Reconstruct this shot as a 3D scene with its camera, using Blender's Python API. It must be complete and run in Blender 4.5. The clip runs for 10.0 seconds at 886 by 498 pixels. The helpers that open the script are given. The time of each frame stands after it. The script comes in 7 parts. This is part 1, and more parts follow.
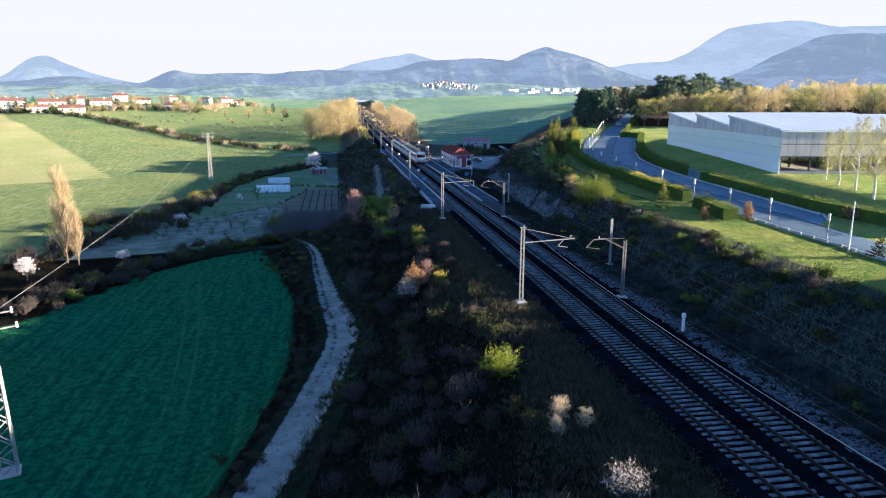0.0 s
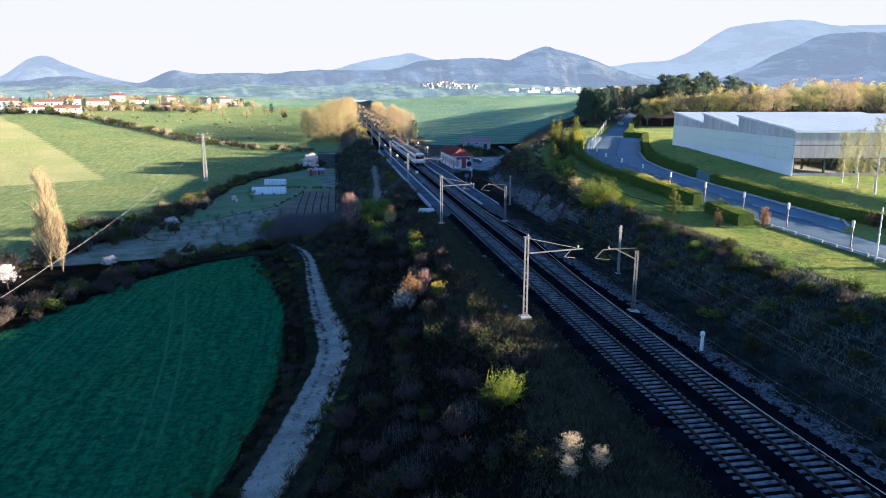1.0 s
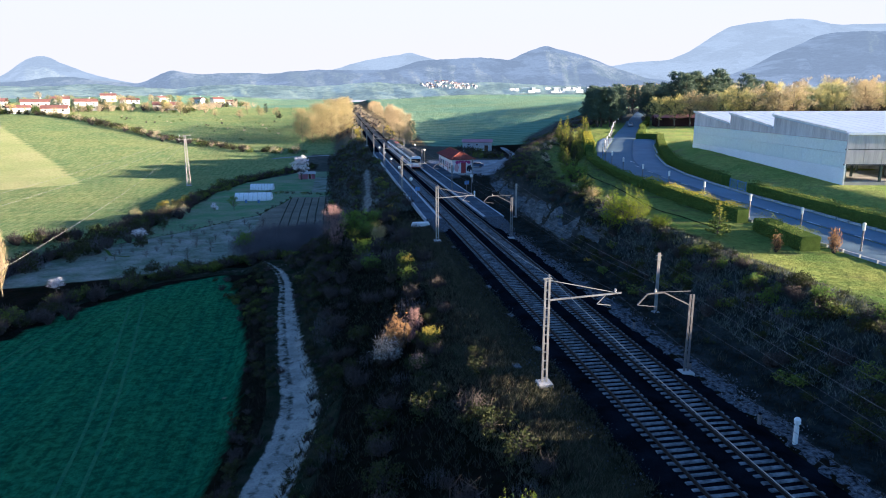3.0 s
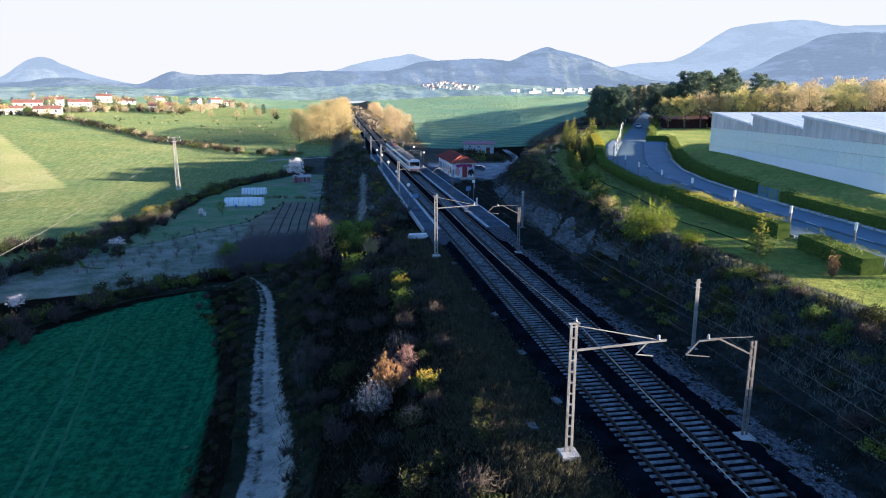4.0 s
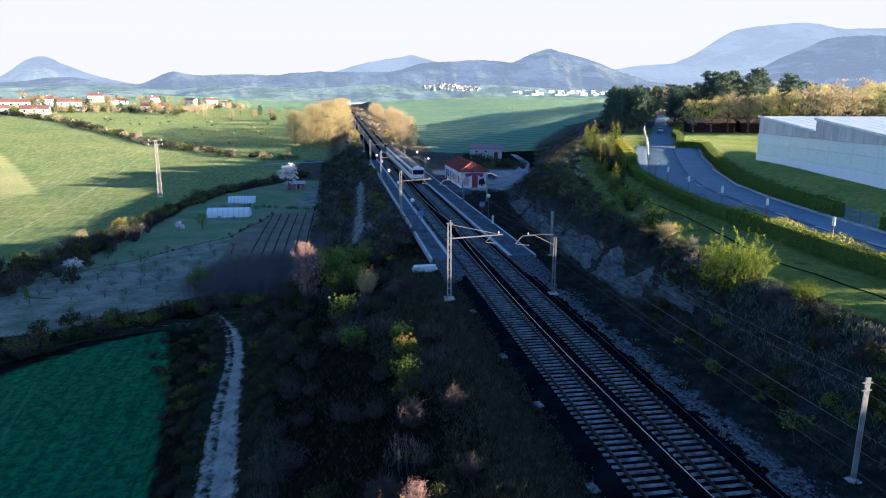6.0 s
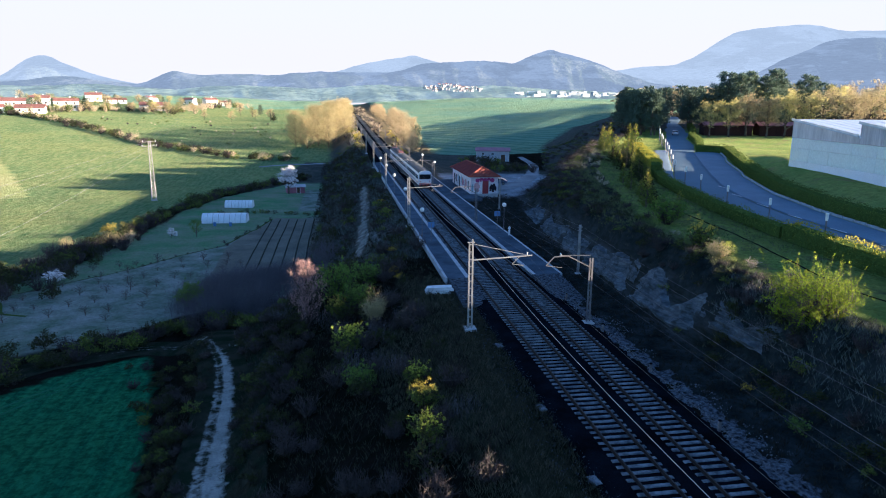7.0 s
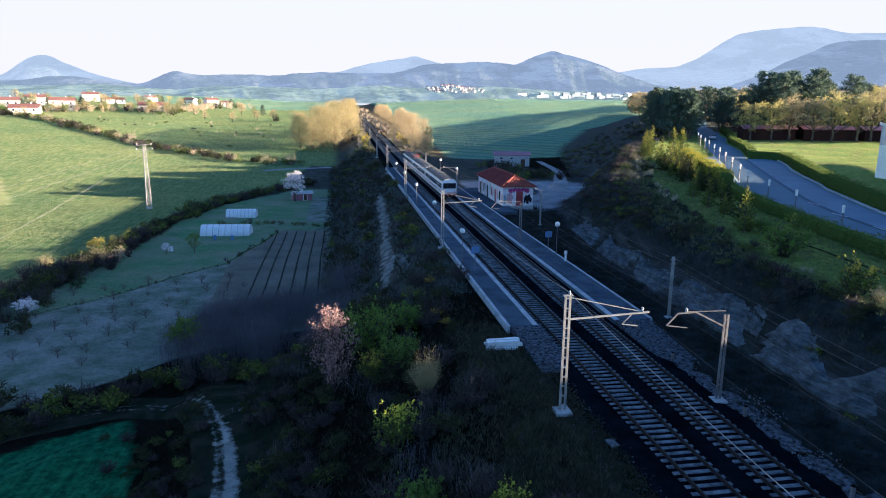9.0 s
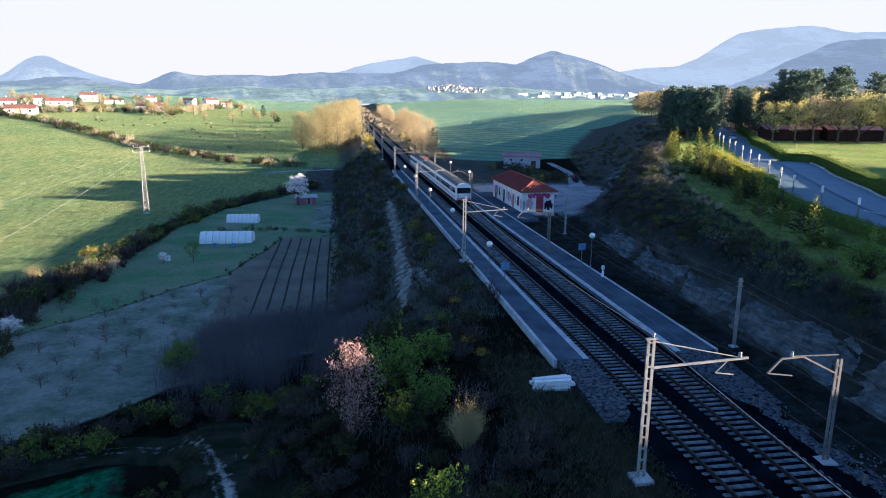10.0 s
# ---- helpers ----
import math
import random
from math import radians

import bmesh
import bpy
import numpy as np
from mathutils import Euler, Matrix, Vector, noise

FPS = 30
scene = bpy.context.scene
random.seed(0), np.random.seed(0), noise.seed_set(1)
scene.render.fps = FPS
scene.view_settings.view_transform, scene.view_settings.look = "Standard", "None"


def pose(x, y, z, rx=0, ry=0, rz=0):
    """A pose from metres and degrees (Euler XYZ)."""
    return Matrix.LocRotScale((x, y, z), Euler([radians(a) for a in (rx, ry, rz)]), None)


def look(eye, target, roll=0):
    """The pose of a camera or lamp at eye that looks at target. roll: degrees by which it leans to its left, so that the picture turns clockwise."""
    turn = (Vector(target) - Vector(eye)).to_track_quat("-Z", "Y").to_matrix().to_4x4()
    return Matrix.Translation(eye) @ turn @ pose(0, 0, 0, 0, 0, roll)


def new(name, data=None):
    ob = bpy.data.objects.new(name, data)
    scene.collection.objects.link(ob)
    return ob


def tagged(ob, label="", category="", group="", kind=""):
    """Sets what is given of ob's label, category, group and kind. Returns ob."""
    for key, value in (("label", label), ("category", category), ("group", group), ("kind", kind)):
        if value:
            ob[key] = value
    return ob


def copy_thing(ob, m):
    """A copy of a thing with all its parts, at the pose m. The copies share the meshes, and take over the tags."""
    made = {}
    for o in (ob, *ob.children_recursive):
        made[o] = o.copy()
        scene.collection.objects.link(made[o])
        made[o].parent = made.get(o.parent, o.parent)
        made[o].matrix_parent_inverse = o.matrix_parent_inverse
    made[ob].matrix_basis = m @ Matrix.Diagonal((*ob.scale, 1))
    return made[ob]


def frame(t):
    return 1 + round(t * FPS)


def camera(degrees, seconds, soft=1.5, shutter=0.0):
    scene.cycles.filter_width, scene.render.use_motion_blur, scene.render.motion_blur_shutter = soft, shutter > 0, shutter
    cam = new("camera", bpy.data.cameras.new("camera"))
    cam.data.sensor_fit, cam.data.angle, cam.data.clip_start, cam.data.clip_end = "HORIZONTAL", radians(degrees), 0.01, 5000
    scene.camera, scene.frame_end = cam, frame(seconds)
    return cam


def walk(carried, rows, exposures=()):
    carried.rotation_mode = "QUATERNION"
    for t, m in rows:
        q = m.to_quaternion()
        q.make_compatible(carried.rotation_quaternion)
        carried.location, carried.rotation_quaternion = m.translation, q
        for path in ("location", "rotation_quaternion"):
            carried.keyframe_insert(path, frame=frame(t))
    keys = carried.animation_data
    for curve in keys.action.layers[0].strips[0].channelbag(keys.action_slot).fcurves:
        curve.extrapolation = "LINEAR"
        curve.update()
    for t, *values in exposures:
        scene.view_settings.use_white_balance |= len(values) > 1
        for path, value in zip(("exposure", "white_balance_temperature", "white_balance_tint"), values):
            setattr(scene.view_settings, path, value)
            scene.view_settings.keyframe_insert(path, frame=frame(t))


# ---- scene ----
cam = camera(67.8, 10.0, 1.0)
METRES, EYE, TILT, LEAN, TURN = 80.0, 19.3, -12.7, 0.0, -9.3
ROWS = [
    (0.0, 0.0, 0.0, 0.0, -0.0, 0.0, 0.0),
    (0.5, 0.0011, 0.0238, 0.0056, 0.01, -0.02, 0.03),
    (1.0, 0.0027, 0.0568, 0.0129, 0.02, -0.03, 0.07),
    (1.5, 0.0046, 0.0935, 0.0208, 0.03, -0.07, 0.09),
    (2.0, 0.0061, 0.14, 0.0302, 0.03, -0.08, 0.13),
    (2.5, 0.0077, 0.1873, 0.0398, 0.02, -0.07, 0.17),
    (4.0, 0.0112, 0.357, 0.0734, 0.09, 0.06, 0.11),
    (4.5, 0.0099, 0.4122, 0.0849, 0.11, 0.09, 0.07),
    (5.0, 0.0068, 0.4717, 0.0977, 0.12, 0.14, 0.01),
    (5.5, 0.0023, 0.5249, 0.1095, 0.12, 0.17, -0.06),
    (7.0, -0.0279, 0.6805, 0.1447, 0.15, 0.24, -0.4),
    (7.5, -0.042, 0.7262, 0.1548, 0.15, 0.28, -0.48),
    (8.0, -0.0585, 0.7751, 0.1654, 0.17, 0.29, -0.53),
    (8.5, -0.0746, 0.8193, 0.175, 0.18, 0.31, -0.59),
    (9.0, -0.0922, 0.8665, 0.185, 0.18, 0.33, -0.6),
    (9.5, -0.1086, 0.9102, 0.1945, 0.18, 0.33, -0.59),
    (10.0, -0.1251, 0.9586, 0.205, 0.18, 0.33, -0.5),
]
LIGHT = [(0.0, 2.88, 4800, 22), (10.0, 2.88, 4800, 22)]
walk(cam, [(t, pose(0, 0, EYE, TILT, LEAN, TURN) @ pose(METRES * x, METRES * y, METRES * z, 90 + pitch, roll, yaw)) for t, x, y, z, yaw, pitch, roll in ROWS], LIGHT)

# ---- sun, sky, exposure ----
SUN_EL, SUN_AZ = 9.7, 101.0          # degrees; azimuth clockwise from +y
world = bpy.data.worlds.new("sky")
scene.world = world
world.use_nodes = True
wn = world.node_tree
sky = wn.nodes.new("ShaderNodeTexSky")
sky.sky_type, sky.sun_disc = "NISHITA", False
sky.sun_elevation, sky.sun_rotation = radians(SUN_EL), radians(SUN_AZ)
sky.air_density, sky.dust_density, sky.ozone_density = 1.0, 0.5, 2.0
tint = wn.nodes.new("ShaderNodeMix")
tint.data_type, tint.blend_type = "RGBA", "MULTIPLY"
tint.inputs[0].default_value, tint.inputs[7].default_value = 1.0, (0.94, 1.03, 1.04, 1)
wn.links.new(sky.outputs[0], tint.inputs[6])
wn.links.new(tint.outputs[2], wn.nodes["Background"].inputs[0])
wn.nodes["Background"].inputs[1].default_value = 0.042
sun = new("sun", bpy.data.lights.new("sun", "SUN"))
sun.data.energy, sun.data.angle, sun.data.color = 5.0, radians(0.6), (1.0, 0.72, 0.36)
SUN_WAY = Vector((math.sin(radians(SUN_AZ)) * math.cos(radians(SUN_EL)), math.cos(radians(SUN_AZ)) * math.cos(radians(SUN_EL)), math.sin(radians(SUN_EL))))
sun.matrix_world = look(SUN_WAY * 300, (0, 0, 0))

# ---- materials ----
def base_mat(name, rough=0.8, metal=0.0):
    m = bpy.data.materials.new(name)
    m.use_nodes = True
    nt = m.node_tree
    b = nt.nodes["Principled BSDF"]
    b.inputs["Roughness"].default_value, b.inputs["Metallic"].default_value = rough, metal
    b.inputs["Specular IOR Level"].default_value = 0.5 if rough < 0.68 else 0.12 if rough < 0.9 else 0.0
    return m, nt, b


def mix(nt, fac, a, b, blend="MIX"):
    n = nt.nodes.new("ShaderNodeMix")
    n.data_type, n.blend_type = "RGBA", blend
    for sock, v in ((n.inputs[0], fac), (n.inputs[6], a), (n.inputs[7], b)):
        if isinstance(v, bpy.types.NodeSocket):
            nt.links.new(v, sock)
        else:
            sock.default_value = v if isinstance(v, float) else (*v[:3], 1)
    return n.outputs[2]


def calc(nt, op, a, b=0.0, clamp=False):
    n = nt.nodes.new("ShaderNodeMath")
    n.operation, n.use_clamp = op, clamp
    for sock, v in ((n.inputs[0], a), (n.inputs[1], b)):
        if isinstance(v, bpy.types.NodeSocket):
            nt.links.new(v, sock)
        else:
            sock.default_value = v
    return n.outputs[0]


def ramp(nt, fac, lo, hi):
    n = nt.nodes.new("ShaderNodeMapRange")
    n.clamp = True
    nt.links.new(fac, n.inputs[0])
    n.inputs[1].default_value, n.inputs[2].default_value = lo, hi
    return n.outputs[0]


def position(nt, scale=(1, 1, 1), turn=0.0):
    g = nt.nodes.new("ShaderNodeNewGeometry")
    mp = nt.nodes.new("ShaderNodeMapping")
    nt.links.new(g.outputs["Position"], mp.inputs[0])
    mp.inputs["Scale"].default_value = scale
    mp.inputs["Rotation"].default_value = (0, 0, radians(turn))
    return mp.outputs[0]


def grain(nt, scale, detail=4.0, rough=0.55, at=None, distort=0.0):
    n = nt.nodes.new("ShaderNodeTexNoise")
    n.inputs["Scale"].default_value, n.inputs["Detail"].default_value, n.inputs["Roughness"].default_value = scale, detail, rough
    n.inputs["Distortion"].default_value = distort
    nt.links.new(at or position(nt), n.inputs["Vector"])
    return n.outputs[0]


def bump(nt, b, height, strength=0.4, distance=0.05):
    n = nt.nodes.new("ShaderNodeBump")
    n.inputs["Strength"].default_value, n.inputs["Distance"].default_value = strength, distance
    nt.links.new(height, n.inputs["Height"])
    nt.links.new(n.outputs[0], b.inputs["Normal"])


def surf(name, c1, c2, scale=0.6, rough=0.8, metal=0.0, fine=14.0, relief=0.3, distance=0.03, stretch=(1, 1, 1)):
    """A weathered surface: two colours mixed in patches, a fine grain over them, and relief."""
    m, nt, b = base_mat(name, rough, metal)
    at = position(nt, stretch)
    big = ramp(nt, grain(nt, scale, 5.0, 0.6, at), 0.35, 0.65)
    small = grain(nt, fine, 3.0, 0.6, at)
    col = mix(nt, big, c1, c2)
    col = mix(nt, 0.55, col, mix(nt, ramp(nt, small, 0.25, 0.75), (0.5, 0.5, 0.5), (1.0, 1.0, 1.0)), "MULTIPLY")
    nt.links.new(col, b.inputs["Base Color"])
    if relief:
        bump(nt, b, small, relief, distance)
    return m


def leafy(name, c1, c2, trans=0.35):
    m, nt, b = base_mat(name, 0.72)
    g = nt.nodes.new("ShaderNodeNewGeometry")
    col = mix(nt, g.outputs["Random Per Island"], c1, c2)
    nt.links.new(col, b.inputs["Base Color"])
    t = nt.nodes.new("ShaderNodeBsdfTranslucent")
    nt.links.new(col, t.inputs[0])
    s = nt.nodes.new("ShaderNodeMixShader")
    s.inputs[0].default_value = trans
    nt.links.new(b.outputs[0], s.inputs[1])
    nt.links.new(t.outputs[0], s.inputs[2])
    nt.links.new(s.outputs[0], nt.nodes["Material Output"].inputs[0])
    return m


def plain(name, c, rough=0.5, metal=0.0):
    return surf(name, c, tuple(v * 0.82 for v in c), 1.5, rough, metal, 30.0, 0.08, 0.01)


M = {}
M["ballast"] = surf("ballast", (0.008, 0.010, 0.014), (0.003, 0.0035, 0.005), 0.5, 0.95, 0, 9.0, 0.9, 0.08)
M["grit"] = surf("pale_ballast", (0.15, 0.16, 0.175), (0.012, 0.013, 0.016), 4.0, 0.95, 0, 18.0, 0.9, 0.1)
M["sleeper"] = surf("sleeper_concrete", (0.23, 0.24, 0.25), (0.075, 0.082, 0.088), 2.2, 0.9, 0, 12.0, 0.3)
M["rail"] = surf("rail_steel", (0.022, 0.018, 0.017), (0.012, 0.010, 0.010), 2.0, 0.75, 0.0, 20.0, 0.2)
M["railtop"] = plain("polished_rail", (0.045, 0.042, 0.04), 0.7, 0.2)
M["platform"] = surf("platform_asphalt", (0.11, 0.13, 0.155), (0.06, 0.073, 0.09), 0.35, 0.95, 0, 18.0, 0.25)
M["concrete"] = surf("concrete", (0.48, 0.47, 0.45), (0.33, 0.32, 0.30), 0.5, 0.85, 0, 10.0, 0.3)
M["pole"] = surf("galvanised_steel", (0.38, 0.365, 0.345), (0.24, 0.23, 0.215), 1.2, 0.55, 0.35, 20.0, 0.1)
M["darkpole"] = surf("old_steel", (0.20, 0.19, 0.19), (0.12, 0.11, 0.11), 1.2, 0.6, 0.3, 20.0, 0.1)
M["wire"] = plain("wire", (0.10, 0.095, 0.09), 0.6, 0.0)
M["asphalt"] = surf("road_asphalt", (0.115, 0.172, 0.214), (0.09, 0.141, 0.18), 0.12, 0.75, 0, 12.0, 0.25)
M["layby"] = surf("layby_paving", (0.165, 0.22, 0.275), (0.135, 0.18, 0.23), 0.25, 0.75, 0, 10.0, 0.25)
M["kerb"] = surf("kerb_stone", (0.46, 0.47, 0.47), (0.30, 0.31, 0.32), 1.0, 0.85, 0, 12.0, 0.2)
M["paint"] = plain("road_paint", (0.75, 0.75, 0.72), 0.7)
M["path"] = surf("dirt_path", (0.42, 0.42, 0.40), (0.20, 0.205, 0.185), 0.8, 0.95, 0, 5.0, 0.8, 0.1)
M["gravel"] = surf("gravel_yard", (0.36, 0.35, 0.34), (0.22, 0.215, 0.21), 0.15, 0.95, 0, 6.0, 0.5, 0.06)
M["bark"] = surf("bark", (0.16, 0.13, 0.10), (0.09, 0.075, 0.06), 2.0, 0.9, 0, 12.0, 0.6)
M["birchbark"] = surf("birch_bark", (0.75, 0.73, 0.70), (0.45, 0.43, 0.40), 1.2, 0.8, 0, 6.0, 0.2, 0.02, (1, 1, 4))
M["twig"] = leafy("bare_twigs", (0.030, 0.026, 0.024), (0.075, 0.06, 0.052), 0.05)
M["brush"] = leafy("grey_brushwood", (0.065, 0.062, 0.066), (0.155, 0.140, 0.142), 0.1)
M["willow"] = leafy("willow_leaves", (0.14, 0.21, 0.008), (0.30, 0.35, 0.018), 0.5)
M["dusky"] = leafy("dusky_pink_buds", (0.20, 0.13, 0.12), (0.36, 0.23, 0.20), 0.3)
M["meadow"] = leafy("meadow_grass", (0.055, 0.10, 0.025), (0.24, 0.23, 0.10), 0.35)
M["palewig"] = leafy("pale_twigs", (0.36, 0.29, 0.19), (0.52, 0.43, 0.28), 0.15)
M["goldwig"] = leafy("budding_golden_twigs", (0.31, 0.255, 0.12), (0.45, 0.38, 0.19), 0.35)
M["tanbark"] = surf("tan_bark", (0.20, 0.16, 0.10), (0.12, 0.10, 0.07), 2.0, 0.9, 0, 12.0, 0.4)
M["tanbud"] = leafy("budding_tan_twigs", (0.40, 0.31, 0.17), (0.56, 0.45, 0.25), 0.3)
M["leaf"] = leafy("dark_leaves", (0.022, 0.030, 0.010), (0.055, 0.062, 0.020))
M["fresh"] = leafy("fresh_leaves", (0.075, 0.135, 0.025), (0.16, 0.225, 0.04), 0.45)
M["lime"] = leafy("lime_leaves", (0.28, 0.33, 0.03), (0.45, 0.46, 0.06), 0.5)
M["gold"] = leafy("yellow_leaves", (0.32, 0.27, 0.035), (0.48, 0.39, 0.06), 0.45)
M["pine"] = leafy("pine_needles", (0.06, 0.095, 0.07), (0.12, 0.155, 0.10), 0.25)
M["hedge"] = leafy("hedge_leaves", (0.05, 0.085, 0.015), (0.16, 0.185, 0.034), 0.35)
M["larch"] = leafy("young_conifer", (0.10, 0.13, 0.018), (0.36, 0.32, 0.035), 0.45)
M["rust"] = leafy("rusty_leaves", (0.21, 0.12, 0.05), (0.33, 0.20, 0.09), 0.35)
M["blossom"] = leafy("blossom", (0.68, 0.62, 0.60), (0.85, 0.82, 0.80), 0.35)
M["pink"] = leafy("pink_buds", (0.45, 0.26, 0.22), (0.60, 0.38, 0.30), 0.3)
M["gorse"] = leafy("gorse_flowers", (0.55, 0.38, 0.02), (0.75, 0.55, 0.03), 0.3)
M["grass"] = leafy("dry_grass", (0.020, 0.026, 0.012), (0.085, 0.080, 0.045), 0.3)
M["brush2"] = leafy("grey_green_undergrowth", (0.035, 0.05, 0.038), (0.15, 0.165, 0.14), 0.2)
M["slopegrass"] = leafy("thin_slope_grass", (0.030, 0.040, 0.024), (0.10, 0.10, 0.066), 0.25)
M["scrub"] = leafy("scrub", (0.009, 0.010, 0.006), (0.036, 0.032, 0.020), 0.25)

# ---- mesh builders ----
def mesh_of(name, verts, faces, mats=(), index=None, smooth=False):
    me = bpy.data.meshes.new(name)
    verts = np.asarray(verts, dtype=np.float32).reshape(-1, 3)
    if isinstance(faces, np.ndarray):
        k = faces.shape[1]
        me.vertices.add(len(verts))
        me.vertices.foreach_set("co", verts.ravel())
        me.loops.add(faces.size)
        me.loops.foreach_set("vertex_index", faces.astype(np.int32).ravel())
        me.polygons.add(len(faces))
        me.polygons.foreach_set("loop_start", np.arange(0, faces.size, k, dtype=np.int32))
        me.update(calc_edges=True)
    else:
        me.from_pydata(verts.tolist(), [], faces)
    for m in mats:
        me.materials.append(m)
    if index is not None:
        me.polygons.foreach_set("material_index", np.asarray(index, dtype=np.int32))
    if smooth:
        me.polygons.foreach_set("use_smooth", np.ones(len(me.polygons), dtype=bool))
    me.validate()
    return me


class Shape:
    """Gathers boxes, beams, tubes and lofts of one part."""
    def __init__(self):
        self.v, self.f = [], []

    def add(self, verts, faces):
        o = len(self.v)
        self.v += [tuple(p) for p in verts]
        self.f += [tuple(i + o for i in f) for f in faces]
        return self

    def box(self, x, y, z, sx, sy, sz, turn=0.0, chamfer=0.0):
        """Centre x, y; underside z."""
        c, s = math.cos(radians(turn)), math.sin(radians(turn))
        e = min(chamfer, sx / 3, sy / 3, sz / 3)
        rings = [(0, 0), (sz, 0)] if e <= 0 else [(0, e), (e, 0), (sz - e, 0), (sz, e)]
        v = []
        for h_, i_ in rings:
            for a, b in ((-1, -1), (1, -1), (1, 1), (-1, 1)):
                px, py = a * (sx / 2 - i_), b * (sy / 2 - i_)
                v.append((x + c * px - s * py, y + s * px + c * py, z + h_))
        n = len(rings)
        f = [(3, 2, 1, 0), tuple(range(4 * n - 4, 4 * n))]
        for r in range(n - 1):
            for i in range(4):
                j = (i + 1) % 4
                f.append((4 * r + i, 4 * r + j, 4 * r + 4 + j, 4 * r + 4 + i))
        return self.add(v, f)

    def beam(self, p, q, w, d=None, n=4, taper=1.0):
        """A bar or tube from p to q."""
        p, q = Vector(p), Vector(q)
        d = d or w
        way = (q - p).normalized()
        side = way.cross(Vector((0, 0, 1)))
        side = side.normalized() if side.length > 1e-3 else Vector((1, 0, 0))
        up = side.cross(way)
        v = []
        for c, k in ((p, 1.0), (q, taper)):
            for i in range(n):
                a = 2 * math.pi * (i + 0.5) / n
                r = 1 / math.cos(math.pi / n)
                v.append(c + side * (math.cos(a) * w / 2 * r * k) + up * (math.sin(a) * d / 2 * r * k))
        f = [tuple(range(n - 1, -1, -1)), tuple(range(n, 2 * n))]
        f += [(i, (i + 1) % n, n + (i + 1) % n, n + i) for i in range(n)]
        return self.add(v, f)

    def lathe(self, x, y, z, rings, n=12):
        """rings: (height, radius)."""
        v = [(x + r * math.cos(2 * math.pi * i / n), y + r * math.sin(2 * math.pi * i / n), z + h_) for h_, r in rings for i in range(n)]
        f = [tuple(range(n - 1, -1, -1)), tuple(range(n * (len(rings) - 1), n * len(rings)))]
        for k in range(len(rings) - 1):
            f += [(k * n + i, k * n + (i + 1) % n, k * n + n + (i + 1) % n, k * n + n + i) for i in range(n)]
        return self.add(v, f)

    def loft(self, sections, caps=True):
        n = len(sections[0])
        v = [p for s in sections for p in s]
        f = []
        for k in range(len(sections) - 1):
            f += [(k * n + i, k * n + (i + 1) % n, k * n + n + (i + 1) % n, k * n + n + i) for i in range(n)]
        if caps:
            f += [tuple(range(n - 1, -1, -1)), tuple(range(n * (len(sections) - 1), n * len(sections)))]
        return self.add(v, f)

    def mesh(self, name, mat):
        return mesh_of(name, self.v, self.f, (mat,))


def part(name, shape, material, parent, label=""):
    me = shape if isinstance(shape, bpy.types.Mesh) else shape.mesh(name, material)
    ob = new(name, me)
    ob.parent = parent
    if label:
        ob["label"] = label
    return ob


def thing(name, at, label, category, group="", turn=0.0):
    ob = new(name)
    ob.matrix_basis = pose(*at, 0, 0, turn)
    return tagged(ob, label, category, group)


def single(name, shape, material, label, category, group="", kind="", at=None):
    me = shape if isinstance(shape, bpy.types.Mesh) else shape.mesh(name, material)
    ob = new(name, me)
    if at is not None:
        ob.matrix_basis = at
    return tagged(ob, label, category, group, kind)


# ---- the lie of the land ----
def step(a, b, v):
    t = np.clip((v - a) / (b - a), 0, 1)
    return t * t * (3 - 2 * t)


def track_z(y):
    y = np.asarray(y, dtype=float)
    return 0.018 * np.clip(y - 270, 0, 760) - 0.012 * np.clip(y - 1030, 0, 600)


def path_x(y):
    return np.interp(y, [0, 41, 48, 58, 64, 71, 84, 102, 118, 128], [-14, -6.6, -4.7, -2.6, -1.5, -0.4, -1.8, -3.3, -4.2, -6])


def toe_x(y):
    return np.interp(y, [0, 60, 118, 145, 163, 180, 193, 205, 215, 253, 300, 360, 490, 700], [32, 32.4, 34.2, 35.5, 37.5, 41, 46, 54, 60, 70, 84, 101, 165, 240])


def crest_x(y):
    return np.interp(y, [0, 60, 80, 100, 120, 140, 173, 200, 220, 253, 300, 360, 490, 700], [44, 42, 40, 38.4, 38.2, 41, 50, 63, 74, 93, 117, 140, 205, 285])


def hill_z(x, y):
    z = 4.3 + 0.028 * (np.clip(y, 56, 330) - 63)
    # South of y 52 an unseen rise is added to shade the bank.
    return z + 1.7 * step(0, 8, x - np.interp(y, [0, 76, 103, 127, 139, 161, 183, 198], [66, 65.5, 65.5, 67.5, 70, 79, 90, 97])) * (1 - step(165, 200, y)) + 0.01 * np.clip(x - 110, 0, 300) + 5.5 * step(56, 68, x) * (1 - step(36, 52, y))


def left_z(x, y):
    z = -9 + 0.062 * np.clip(y - 290, 0, 360) * step(-700, -30, -np.abs(x + 60) * 0.6) + 0.05 * np.clip(-x - 62, 0, 130) * step(190, 420, y)
    z = z + 0.022 * np.clip(y - 700, 0, 330) - 0.02 * np.clip(y - 1050, 0, 800)
    return z


def field_z(x, y):
    z = -0.2 - 1.6 * step(205, 300, y) + 0.042 * np.clip(y - 335, 0, 680) * (0.75 + 0.25 * step(40, 230, x))
    return z - 0.02 * np.clip(y - 1030, 0, 800)


def wobble(x, y):
    return (np.sin(x * 0.31 + 1.7 * np.sin(y * 0.13)) * np.sin(y * 0.27 + 1.1) + 0.6 * np.sin(x * 0.83 + y * 0.57) * np.sin(y * 0.91 - x * 0.4))


